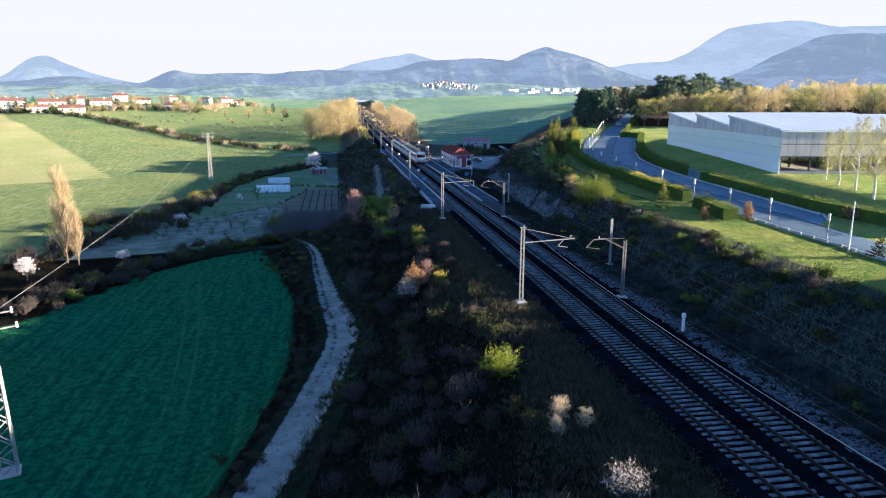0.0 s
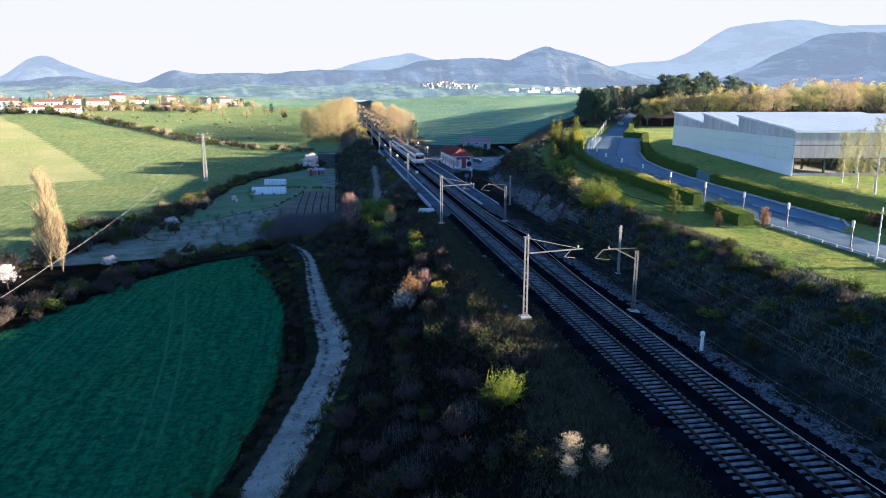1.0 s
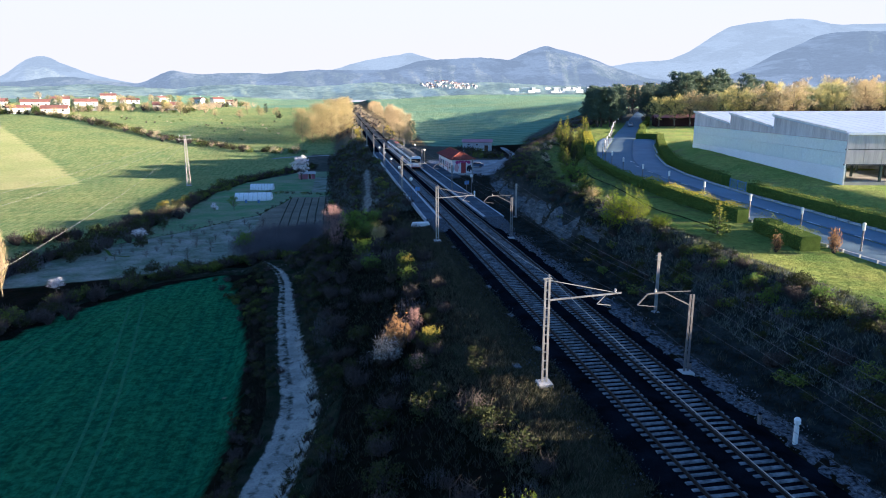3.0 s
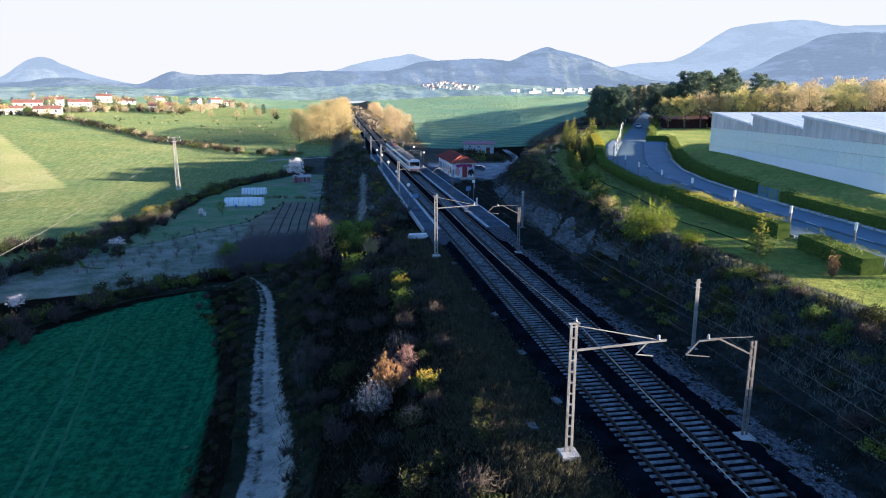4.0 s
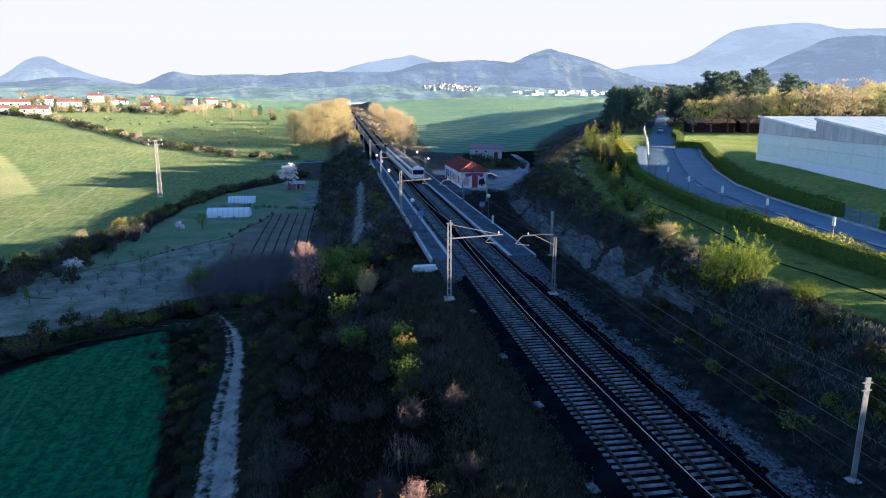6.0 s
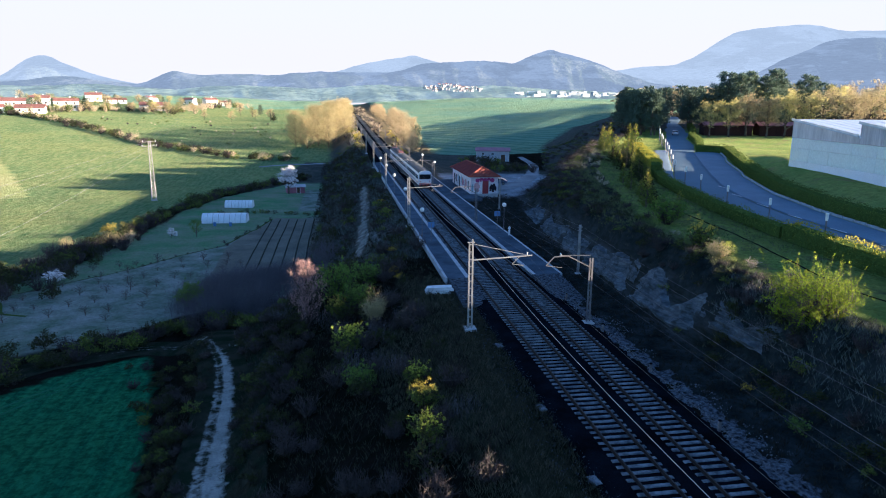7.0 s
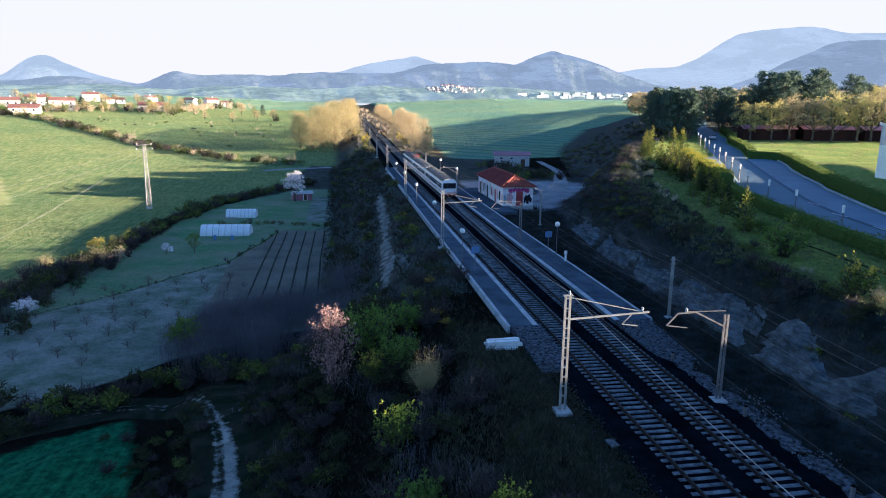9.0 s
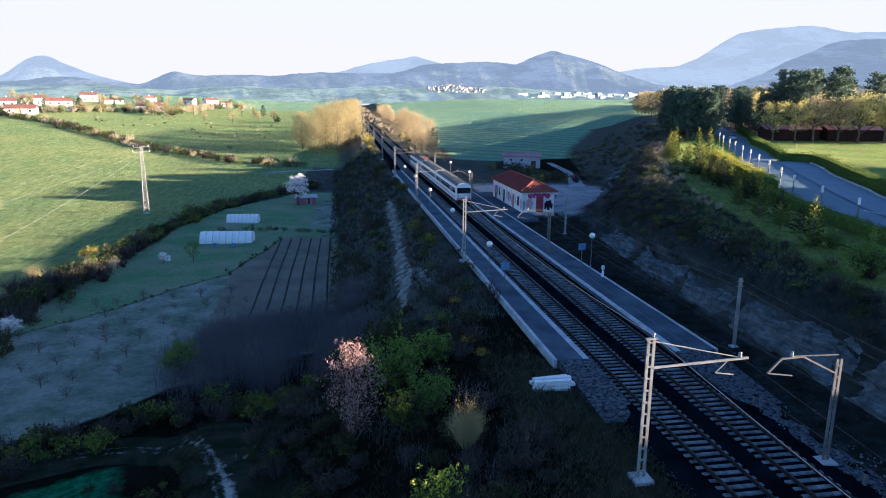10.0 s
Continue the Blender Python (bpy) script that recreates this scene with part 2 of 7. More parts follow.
def land(x, y):
    x, y = np.asarray(x, dtype=float), np.asarray(y, dtype=float)
    tz = track_z(y)
    far = step(1150, 1500, y)
    # west side: embankment down to the track, field and gardens
    px = path_x(y)
    shelf = 1 - step(126, 140, y)
    lz = left_z(x, y)
    foot = np.where(y < 133, px + 1.6, np.interp(y, [133, 145, 260, 420], [-4, 2, 3, 6]))
    u = np.clip((15.6 - x) / (15.6 - foot), 0, 1)
    fall = u ** 1.5
    low = lz + shelf * (2.35 * (1 - step(1.6, 6.5, px - x)))
    zl = tz * (1 - fall) + low * fall
    # east side: cutting, plateau and the valley behind
    fz = field_z(x, y)
    base = tz + (fz - tz) * step(31, 44 + 16 * step(380, 480, y), x) * step(190, 260, y)
    tx, cx = toe_x(y), crest_x(y)
    rise = step(0, 1, (x - tx) / (cx - tx))
    rough = (0.30 * wobble(x * 1.3, y) + 0.22 * wobble(x * 2.9 + 5, y * 2.3)) * rise * (1 - rise) * 4
    hz_ = np.maximum(hill_z(x, y), fz)
    zr = base * (1 - rise) + hz_ * rise + rough
    z = np.where(x < 22, zl, zr)
    rim = np.clip(np.minimum(np.abs(x - 13), np.abs(x - 31)) / 6, 0, 1) * ((x < 13) | (x > 31))
    return z + 0.10 * wobble(x * 0.7, y * 0.7) * rim * (1 - 0.8 * step(44, 50, x) * (1 - step(75, 90, x)))


def spaced(parts):
    out = []
    for a, b, s in parts:
        out.append(np.arange(a, b, s))
    out.append([parts[-1][1]])
    return np.concatenate(out)


gx = spaced([(-3600, -900, 180), (-900, -300, 30), (-300, -70, 3.5), (-70, -20, 2), (-20, 64, 1.0), (64, 110, 2), (110, 300, 6), (300, 900, 40), (900, 3600, 180)])
gy = spaced([(-200, 10, 15), (10, 230, 1.1), (230, 360, 2.5), (360, 700, 5), (700, 1300, 20), (1300, 4600, 120)])
GX, GY = np.meshgrid(gx, gy)
GZ = land(GX, GY)
nx, ny = len(gx), len(gy)
idx = np.arange(nx * ny).reshape(ny, nx)
quads = np.stack([idx[:-1, :-1], idx[:-1, 1:], idx[1:, 1:], idx[1:, :-1]], -1).reshape(-1, 4)


def ground_z(x, y):
    """Height of the ground sheet itself, between its grid points."""
    x, y = np.asarray(x, float), np.asarray(y, float)
    i = np.clip(np.searchsorted(gx, x) - 1, 0, nx - 2)
    j = np.clip(np.searchsorted(gy, y) - 1, 0, ny - 2)
    u, v = (x - gx[i]) / (gx[i + 1] - gx[i]), (y - gy[j]) / (gy[j + 1] - gy[j])
    return (GZ[j, i] * (1 - u) + GZ[j, i + 1] * u) * (1 - v) + (GZ[j + 1, i] * (1 - u) + GZ[j + 1, i + 1] * u) * v


def soft_edge(d, w=0.6):
    return np.clip(0.5 + d / (2 * w), 0, 1)


FX = np.interp(GY, [30, 42, 61, 75, 90, 104, 116, 127.5], [-12, -9, -6.4, -5.9, -6.4, -8.8, -11, -14.2])
FTOP = np.interp(GX, [-90, -60, -41, -38, -32, -20.8, -14, 0], [60, 76, 89, 97, 111.5, 125.3, 128.4, 129])
HEDGE1 = np.interp(GY, [100, 164, 174, 193, 231, 257, 283, 345], [-60, -46, -42, -39, -37, -31, -16, -3])
HEDGE2 = np.interp(GX, [-600, -260, -219, -183, -155, -128, -108, -87, -61, -37, -20, 0], [560, 512, 507, 498, 479, 446, 424, 400, 377, 354, 346, 338])
crop = np.minimum(soft_edge(FX - GX), soft_edge(FTOP - GY))
wide = (np.minimum(np.minimum(soft_edge(HEDGE1 - 2 - GX), soft_edge(HEDGE2 - GY, 2)), soft_edge(GY - 130 - 0.4 * (GX + 45), 2)))
DIV = np.interp(GY, [200, 262, 312, 357, 431, 448, 700], [-70, -81.5, -108, -136, -181, -194, -330])
pale = soft_edge(DIV - GX, 1.5) * soft_edge(HEDGE2 - GY, 2) * soft_edge(GY - 262 - 0.55 * (GX + 81), 3)
FRONT = np.interp(GX, [-46, -30, -20, -14, 2], [126, 130, 135.5, 143, 152])
MIDL = np.interp(GX, [-46, -34, -27.5, -22.4, -15.7, -11, 2], [150, 163, 170, 179, 188, 207, 222])
garden = np.minimum(soft_edge(GX - HEDGE1 - 4), soft_edge(2.2 - GX))
soil = garden * np.minimum(soft_edge(GY - FRONT), soft_edge(MIDL - GY, 1.0))
soil = np.maximum(soil, garden * soft_edge(GX + 3.5) * soft_edge(GY - 228, 3) * soft_edge(272 - GY, 3))
turf = garden * soft_edge(GY - MIDL) * soft_edge(290 - GY, 3)
plateau = soft_edge(GX - crest_x(GY) - 0.6, 0.8) * soft_edge(270 - GY, 20) * soft_edge(150 - GX, 10)
ROADX = np.interp(GY, [0, 60, 118, 139, 158, 182, 204, 240, 290], [51.5, 52.6, 52.3, 55.6, 62.5, 74, 84.3, 103.5, 129])
lawn = plateau * soft_edge(GX - ROADX + 0.5, 0.5)
verge = plateau * soft_edge(ROADX - GX - 0.3, 0.5) * soft_edge(GX - crest_x(GY) - 1.2 - 2.6 * step(112, 150, GY), 1.2)
meadow = soft_edge(GY - HEDGE2, 4) * soft_edge(4 - GX, 3) * soft_edge(700 - GY, 30)
wide = np.maximum(wide, 0.95 * meadow)
tan = soft_edge(GY - 325, 8) * soft_edge(50 - GX, 4) * soft_edge(GX - 9, 3)
bank = soft_edge(GX - 2.4, 0.8) * soft_edge(17.5 - GX, 0.6) * soft_edge(GY - 136, 4) * soft_edge(335 - GY, 8)
bank = np.maximum(bank, soft_edge(GX + 34, 3) * soft_edge(4 - GX, 2) * soft_edge(GY - 270, 4) * soft_edge(340 - GY, 4))
bank = np.maximum(bank, soft_edge(GX - toe_x(GY) - 1, 2) * soft_edge(GY - 190, 8) * soft_edge(crest_x(GY) + 30 - GX, 8))
bank = np.maximum(bank, soft_edge(GX - 31, 2) * soft_edge(66 - GX, 4) * soft_edge(GY - 203, 4) * soft_edge(332 - GY, 4))
bank = np.maximum(bank, soft_edge(GX + 22, 3) * soft_edge(14 - GX, 1) * soft_edge(GY - 330, 4) * soft_edge(560 - GY, 20))
strip = soft_edge(GX - 13.5 + 1.5 * np.sin(GY * 0.21), 1.6) * soft_edge(18.2 - GX, 0.5) * soft_edge(122 - GY, 3)
field = soft_edge(GX - np.interp(GY, [300, 400, 1500], [46, 50, 64]), 3) * soft_edge(GY - np.interp(GX, [40, 60, 100, 200], [326, 318, 330, 330]), 3) * soft_edge(toe_x(GY) + 2 - GX, 5)
field = np.where(GY > 480, soft_edge(GX - 52, 6), field)
field = np.maximum(field, soft_edge(GY - 640, 20) * soft_edge(6 - GX, 6))
TX, CX = toe_x(GY), crest_x(GY)
r_ = np.clip((GX - TX) / (CX - TX), 0, 1)
rock = np.where((r_ > 0.02) & (r_ < 0.9), 1.0, 0.0) * step(84, 112, GY) * (1 - step(230, 330, GY)) * np.clip(1.15 - r_ * 1.3 - 0.45 * step(150, 190, GY), 0, 1)
marl = soft_edge(GX - 29.5, 0.8) * soft_edge(1.02 - r_, 0.1) * (1 - step(185, 205, GY))
stone = soft_edge(GX - 33, 1) * soft_edge(toe_x(GY) + 1 - GX, 2) * soft_edge(GY - 186, 4) * soft_edge(238 - GY - 0.6 * np.abs(GX - 46), 8)
garden_bed = np.minimum(soft_edge(GX + np.interp(GY, [160, 188, 217], [14, 15, 8.6]), 0.5), soft_edge(1.9 - GX, 0.4)) * soft_edge(GY - 158, 1.5) * soft_edge(218 - GY, 0.6)
ground_mesh = mesh_of("ground", np.stack([GX, GY, GZ], -1).reshape(-1, 3), quads, (), None, True)
for key, arr in (("crop", crop), ("pale", pale), ("soil", soil), ("wide", wide), ("lawn", lawn), ("verge", verge), ("field", field), ("rock", rock), ("stone", stone), ("bed", garden_bed), ("turf", turf), ("marl", marl), ("bank", bank), ("tan", tan), ("strip", strip)):
    ground_mesh.attributes.new(key, "FLOAT", "POINT").data.foreach_set("value", np.clip(arr, 0, 1).astype(np.float32).ravel())


def ground_material():
    m, nt, b = base_mat("ground", 0.95)

    def mask(key, w=0.25, ragged=1.1):
        a = nt.nodes.new("ShaderNodeAttribute")
        a.attribute_name = key
        n = calc(nt, "MULTIPLY", calc(nt, "SUBTRACT", grain(nt, 0.5, 5.0), 0.5), ragged)
        return ramp(nt, calc(nt, "ADD", a.outputs["Fac"], n), 0.5 - w, 0.5 + w)

    def duo(c1, c2, scale, fine, at=None):
        c = mix(nt, ramp(nt, grain(nt, scale, 5.0, 0.6, at), 0.35, 0.65), c1, c2)
        f = mix(nt, ramp(nt, grain(nt, fine, 4.0, 0.65, at), 0.25, 0.75), (0.45, 0.45, 0.45), (1.0, 1.0, 1.0))
        return mix(nt, 0.7, c, f, "MULTIPLY")
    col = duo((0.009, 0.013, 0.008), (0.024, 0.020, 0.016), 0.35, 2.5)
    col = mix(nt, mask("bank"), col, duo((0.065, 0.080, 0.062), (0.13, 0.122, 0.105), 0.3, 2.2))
    col = mix(nt, mask("strip"), col, duo((0.036, 0.05, 0.026), (0.09, 0.08, 0.05), 0.5, 2.6))
    col = mix(nt, mask("tan"), col, duo((0.26, 0.195, 0.12), (0.14, 0.13, 0.07), 0.12, 1.2))
    col = mix(nt, mask("marl"), col, duo((0.062, 0.072, 0.070), (0.020, 0.026, 0.024), 0.5, 2.6))
    col = mix(nt, mask("turf"), col, duo((0.15, 0.30, 0.13), (0.31, 0.34, 0.23), 0.12, 2.0))
    rows = position(nt, (1.6, 0.09, 1.0), 12)
    green = duo((0.036, 0.178, 0.096), (0.058, 0.205, 0.086), 0.035, 2.2)
    green = mix(nt, 0.45, green, duo((0.016, 0.085, 0.045), (0.075, 0.28, 0.105), 1.0, 3.0, rows))
    green = mix(nt, 0.6, green, mix(nt, ramp(nt, grain(nt, 1.1, 7.0, 0.72), 0.40, 0.58), (0.42, 0.42, 0.42), (1.3, 1.3, 1.3)), "MULTIPLY")
    col = mix(nt, mask("crop"), col, green)
    wd = duo((0.20, 0.295, 0.115), (0.33, 0.37, 0.13), 0.03, 1.0)
    wd = mix(nt, 0.35, wd, duo((0.07, 0.19, 0.07), (0.46, 0.46, 0.22), 1.0, 3.0, position(nt, (1.1, 0.16, 1.0), 27)))
    wd = mix(nt, 0.5, wd, mix(nt, ramp(nt, grain(nt, 0.35, 6.0, 0.75), 0.35, 0.65), (0.45, 0.5, 0.5), (1.0, 1.0, 1.0)), "MULTIPLY")
    col = mix(nt, mask("wide"), col, wd)
    pl = duo((0.36, 0.41, 0.16), (0.48, 0.46, 0.22), 0.03, 1.2)
    col = mix(nt, mask("pale", 0.2, 0.4), col, pl)
    # Hill field greens carry extra blue for the haze over the distance.
    fl = duo((0.20, 0.335, 0.235), (0.29, 0.385, 0.215), 0.012, 0.35)
    wave = nt.nodes.new("ShaderNodeTexWave")
    wave.inputs["Scale"].default_value, wave.inputs["Distortion"].default_value = 0.035, 4.0
    wave.inputs["Detail Scale"].default_value = 0.4
    nt.links.new(position(nt, (0.5, 1.3, 1.0), -24), wave.inputs["Vector"])
    wave.inputs["Detail"].default_value = 3.0
    fl = mix(nt, calc(nt, "MULTIPLY", ramp(nt, wave.outputs[1], 0.55, 1.0), 0.6), fl, (0.075, 0.17, 0.11))
    col = mix(nt, mask("field"), col, fl)
    col = mix(nt, mask("soil"), col, duo((0.38, 0.395, 0.34), (0.17, 0.225, 0.15), 0.25, 1.8))
    col = mix(nt, mask("bed"), col, duo((0.29, 0.275, 0.215), (0.19, 0.18, 0.145), 0.2, 4.0))
    col = mix(nt, mask("lawn"), col, mix(nt, ramp(nt, grain(nt, 0.22, 4.0), 0.55, 0.72), mix(nt, 0.5, duo((0.30, 0.42, 0.11), (0.50, 0.52, 0.15), 0.09, 2.5), mix(nt, ramp(nt, grain(nt, 0.9, 6.0, 0.75), 0.38, 0.62), (0.35, 0.42, 0.45), (1.0, 1.0, 1.0)), "MULTIPLY"), duo((0.30, 0.26, 0.12), (0.40, 0.35, 0.16), 0.4, 3.0)))
    col = mix(nt, mask("verge"), col, mix(nt, ramp(nt, grain(nt, 0.3, 5.0, 0.65), 0.56, 0.70), mix(nt, 0.45, duo((0.21, 0.31, 0.075), (0.36, 0.39, 0.10), 0.14, 2.5), mix(nt, ramp(nt, grain(nt, 0.9, 6.0, 0.75), 0.38, 0.62), (0.30, 0.38, 0.38), (1.0, 1.0, 1.0)), "MULTIPLY"), duo((0.21, 0.19, 0.10), (0.10, 0.11, 0.055), 0.5, 3.0)))
    strata = position(nt, (0.35, 0.35, 2.2))
    col = mix(nt, mask("rock", 0.18), col, duo((0.10, 0.108, 0.112), (0.025, 0.03, 0.022), 0.45, 2.5, strata))
    col = mix(nt, mask("stone"), col, duo((0.52, 0.54, 0.56), (0.28, 0.29, 0.30), 0.25, 3.0))
    nt.links.new(col, b.inputs["Base Color"])
    h_ = calc(nt, "ADD", calc(nt, "MULTIPLY", grain(nt, 0.9, 5.0), 1.5), grain(nt, 4.0, 5.0, 0.7))
    clods = calc(nt, "MULTIPLY", grain(nt, 1.7, 3.0, 0.6), 0.9)
    bump(nt, b, calc(nt, "ADD", h_, clods), 1.0, 0.6)
    return m


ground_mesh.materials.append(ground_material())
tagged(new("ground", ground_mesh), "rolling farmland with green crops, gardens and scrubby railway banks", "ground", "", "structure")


def ribbon(name, left, right, mat, label, category, lift=0.06, kind="structure", close=0.12, length=1.0, cols=8):
    """A strip draped on the land between two lines given as (x, y) knots."""
    left, right = np.array(left, float), np.array(right, float)
    def even(p, n):
        d = np.concatenate([[0], np.cumsum(np.hypot(*np.diff(p, axis=0).T))])
        t = np.linspace(0, d[-1], n)
        return np.stack([np.interp(t, d, p[:, 0]), np.interp(t, d, p[:, 1])], -1), d[-1]
    n = int(max(even(left, 2)[1], even(right, 2)[1]) / length) + 2
    a, b_ = even(left, n)[0], even(right, n)[0]
    t = np.linspace(0, 1, cols)[None, :, None]
    P = a[:, None] * (1 - t) + b_[:, None] * t
    Z = land(P[..., 0], P[..., 1]) + lift
    Z[:, 0] -= close
    Z[:, -1] -= close
    V = np.concatenate([P, Z[..., None]], -1).reshape(-1, 3)
    i = np.arange(n * cols).reshape(n, cols)
    q = np.stack([i[:-1, :-1], i[:-1, 1:], i[1:, 1:], i[1:, :-1]], -1).reshape(-1, 4)
    return tagged(new(name, mesh_of(name, V, q, (mat,), None, True)), label, category, "", kind)

# ---- railway ----
XL, XR, GAUGE = 21.95, 25.70, 1.668
RAIL_Z = 0.42                                  # top of rail over the formation


def along(name, outline, ys, mat, label="", category="", group="", kind="", parent=None, zf=track_z):
    """A profile in x and z swept along y, following the grade."""
    s = Shape()
    s.loft([[(x, y, z + float(zf(y))) for x, z in outline] for y in ys])
    me = s.mesh(name, mat)
    if parent is not None:
        return part(name, me, mat, parent, label)
    return single(name, me, mat, label, category, group, kind)


far_ys = list(np.arange(-60, 280, 20)) + list(np.arange(280, 1331, 35))


def ballast_bed():
    ys = np.concatenate([np.arange(-40, 330, 0.9), np.arange(330, 1330, 12)])
    prof = [(18.6, -0.25), (19.2, 0.02), (20.2, 0.17), (21.0, 0.17), (22.0, 0.16), (23.0, 0.17), (23.8, 0.12), (24.7, 0.17), (25.7, 0.16), (26.7, 0.17), (27.5, 0.16), (28.4, 0.0), (29.3, -0.2)]
    rng = np.random.default_rng(5)
    V = np.array([[(x + rng.normal(0, 0.05), y, z + float(track_z(y)) + (rng.normal(0, 0.02) if i not in (0, 12) else 0)) for i, (x, z) in enumerate(prof)] for y in ys])
    n, c = V.shape[:2]
    i = np.arange(n * c).reshape(n, c)
    q = np.stack([i[:-1, :-1], i[:-1, 1:], i[1:, 1:], i[1:, :-1]], -1).reshape(-1, 4)
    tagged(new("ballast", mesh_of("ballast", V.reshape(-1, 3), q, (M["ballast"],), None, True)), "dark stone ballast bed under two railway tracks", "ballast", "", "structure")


ballast_bed()


def track(xc, name):
    t = thing("railway_track", (xc, 0, 0), "railway track with concrete sleepers on dark ballast", "railway track", "railway tracks")
    for side in (-1, 1):
        c = side * GAUGE / 2
        rail = along("rail", [(c - 0.075, 0.24), (c + 0.075, 0.24), (c + 0.05, 0.27), (c + 0.036, 0.40), (c - 0.036, 0.40), (c - 0.05, 0.27)], far_ys, M["rail"], parent=t)
        top = along("railhead", [(c - 0.036, 0.40), (c + 0.036, 0.40), (c + 0.034, RAIL_Z), (c - 0.034, RAIL_Z)], far_ys, M["railtop"], parent=rail, label="polished running surface")
    sh = Shape().box(0, 0, 0.10, 2.5, 0.26, 0.13, 0, 0.03)
    me = sh.mesh("sleeper", M["sleeper"])
    ys = np.arange(-60, 330, 0.62)
    pick = ys[(ys > 40) & (ys < 226)]
    for y in pick[:300]:
        o = new("sleeper", me)
        o.parent, o.location = t, (0, y, float(track_z(y)))
    rest = [y for y in ys if y < pick[0] or y > pick[min(299, len(pick) - 1)]] + list(np.arange(331, 700, 0.62))
    s2 = Shape()
    for y in rest:
        s2.box(0, y, 0.10 + float(track_z(y)), 2.5, 0.26, 0.13)
    o = part("sleeper_run", s2, M["sleeper"], t)
    o["kind"] = "stuff"


track(XL, "west")
track(XR, "east")

# platforms
def platform(name, x0, x1, y0, y1, inner):
    s = Shape()
    w = [(x0, -0.6), (x0, 0.62), (x1, 0.62), (x1, -0.6)]
    ys = np.linspace(y0, y1, 40)
    s.loft([[(x, y, z) for x, z in w] for y in ys])
    p = single(name, s, M["platform"], "worn asphalt railway platform with a pale edge", "platform", "", "structure")
    xe = x1 if inner > 0 else x0
    n = int((y1 - y0) / 4)
    sh = Shape().box(0, 0, 0.55, 0.45, (y1 - y0) / n - 0.02, 0.10, 0, 0.015).mesh("edge_slab", M["kerb"])
    for i in range(n):
        o = new("edge_slab", sh)
        o.parent, o.location = p, (xe - inner * 0.16, y0 + (i + 0.5) * (y1 - y0) / n, 0)
    xo = x0 if inner > 0 else x1
    sh = Shape().box(0, 0, -0.5, 0.28, (y1 - y0) / n - 0.03, 1.15, 0, 0.02).mesh("kerb_block", M["kerb"])
    for i in range(n):
        o = new("kerb_block", sh)
        o.parent, o.location = p, (xo - inner * 0.10, y0 + (i + 0.5) * (y1 - y0) / n, 0)
    return p


platform("platform_west", 17.95, 20.3, 121.5, 262, 1)
platform("platform_east", 27.35, 30.5, 122, 262, -1)
s = Shape()
s.loft([[(x, y, z) for x, z in ((30.8, -0.6), (30.8, 0.63), (34.6, 0.63), (34.6, -0.6))] for y in (180, 213)])
single("station_forecourt", s, M["platform"], "asphalt apron between platform and station", "platform", "", "structure")
for x0, x1, y0, y1, nm in ((18.1, 20.6, 113, 121.6, "platform_ramp_west"), (27.4, 30.4, 114, 122.1, "platform_ramp_east")):
    Shape_ = Shape().add([(x0, y0, 0.05), (x1, y0, 0.05), (x1, y1, 0.60), (x0, y1, 0.60), (x0, y0, -0.5), (x1, y0, -0.5), (x1, y1, -0.5), (x0, y1, -0.5)], [(0, 1, 2, 3), (4, 7, 6, 5), (0, 4, 5, 1), (1, 5, 6, 2), (2, 6, 7, 3), (3, 7, 4, 0)])
    single(nm, Shape_, M["grit"], "gravel ramp at the end of the platform", "ramp", "", "structure")

# ---- overhead line ----
def ladder(s, h_, w, leg=0.09, gap=0.62):
    rungs = []
    for side in (-1, 1):
        s.append(Shape().beam((side * w / 2, 0, 0.2), (side * w / 2 * 0.9, 0, h_), leg, 0.14))
    z = 0.5
    while z < h_:
        rungs.append(Shape().box(0, 0, z, w, 0.10, 0.07))
        z += gap
    return rungs


def mast_west(y, arm=True):
    t = thing("catenary_mast", (17.45, y, float(track_z(y))), "tall pale steel lattice mast with a cantilever over the track", "catenary mast", "catenary masts west")
    part("footing", Shape().box(0, 0, -0.5, 1.0, 1.0, 0.75, 0, 0.05), M["concrete"], t)
    legs = []
    rungs = ladder(legs, 7.5, 0.31, 0.075)
    for l in legs:
        part("leg", l, M["pole"], t)
    me = rungs[0].mesh("rung", M["pole"])
    for i in range(len(rungs)):
        o = part("rung", me, M["pole"], t)
        o.location = (0, 0, 0.62 * i)
    a = part("cantilever", Shape().beam((0.2, 0, 6.05), (5.2, 0, 6.3), 0.10), M["pole"], t)
    part("insulator", Shape().lathe(4.75, 0, 6.32, [(0, 0.05), (0.05, 0.1), (0.1, 0.05), (0.15, 0.1), (0.2, 0.05), (0.25, 0.1), (0.3, 0.04)], 8), M["concrete"], a, "ribbed white insulator")
    part("stay", Shape().beam((0.15, 0, 7.4), (4.7, 0, 6.35), 0.045), M["pole"], t)
    part("drop_bracket", Shape().beam((4.1, 0, 6.2), (3.5, 0, 5.6), 0.05).beam((3.5, 0, 5.6), (4.5, 0, 5.45), 0.05), M["pole"], a)
    part("cap", Shape().box(0, 0, 7.5, 0.6, 0.2, 0.08).lathe(0.1, 0, 7.58, [(0, 0.05), (0.06, 0.09), (0.12, 0.05), (0.18, 0.09), (0.25, 0.03)], 8), M["pole"], t)
    return t


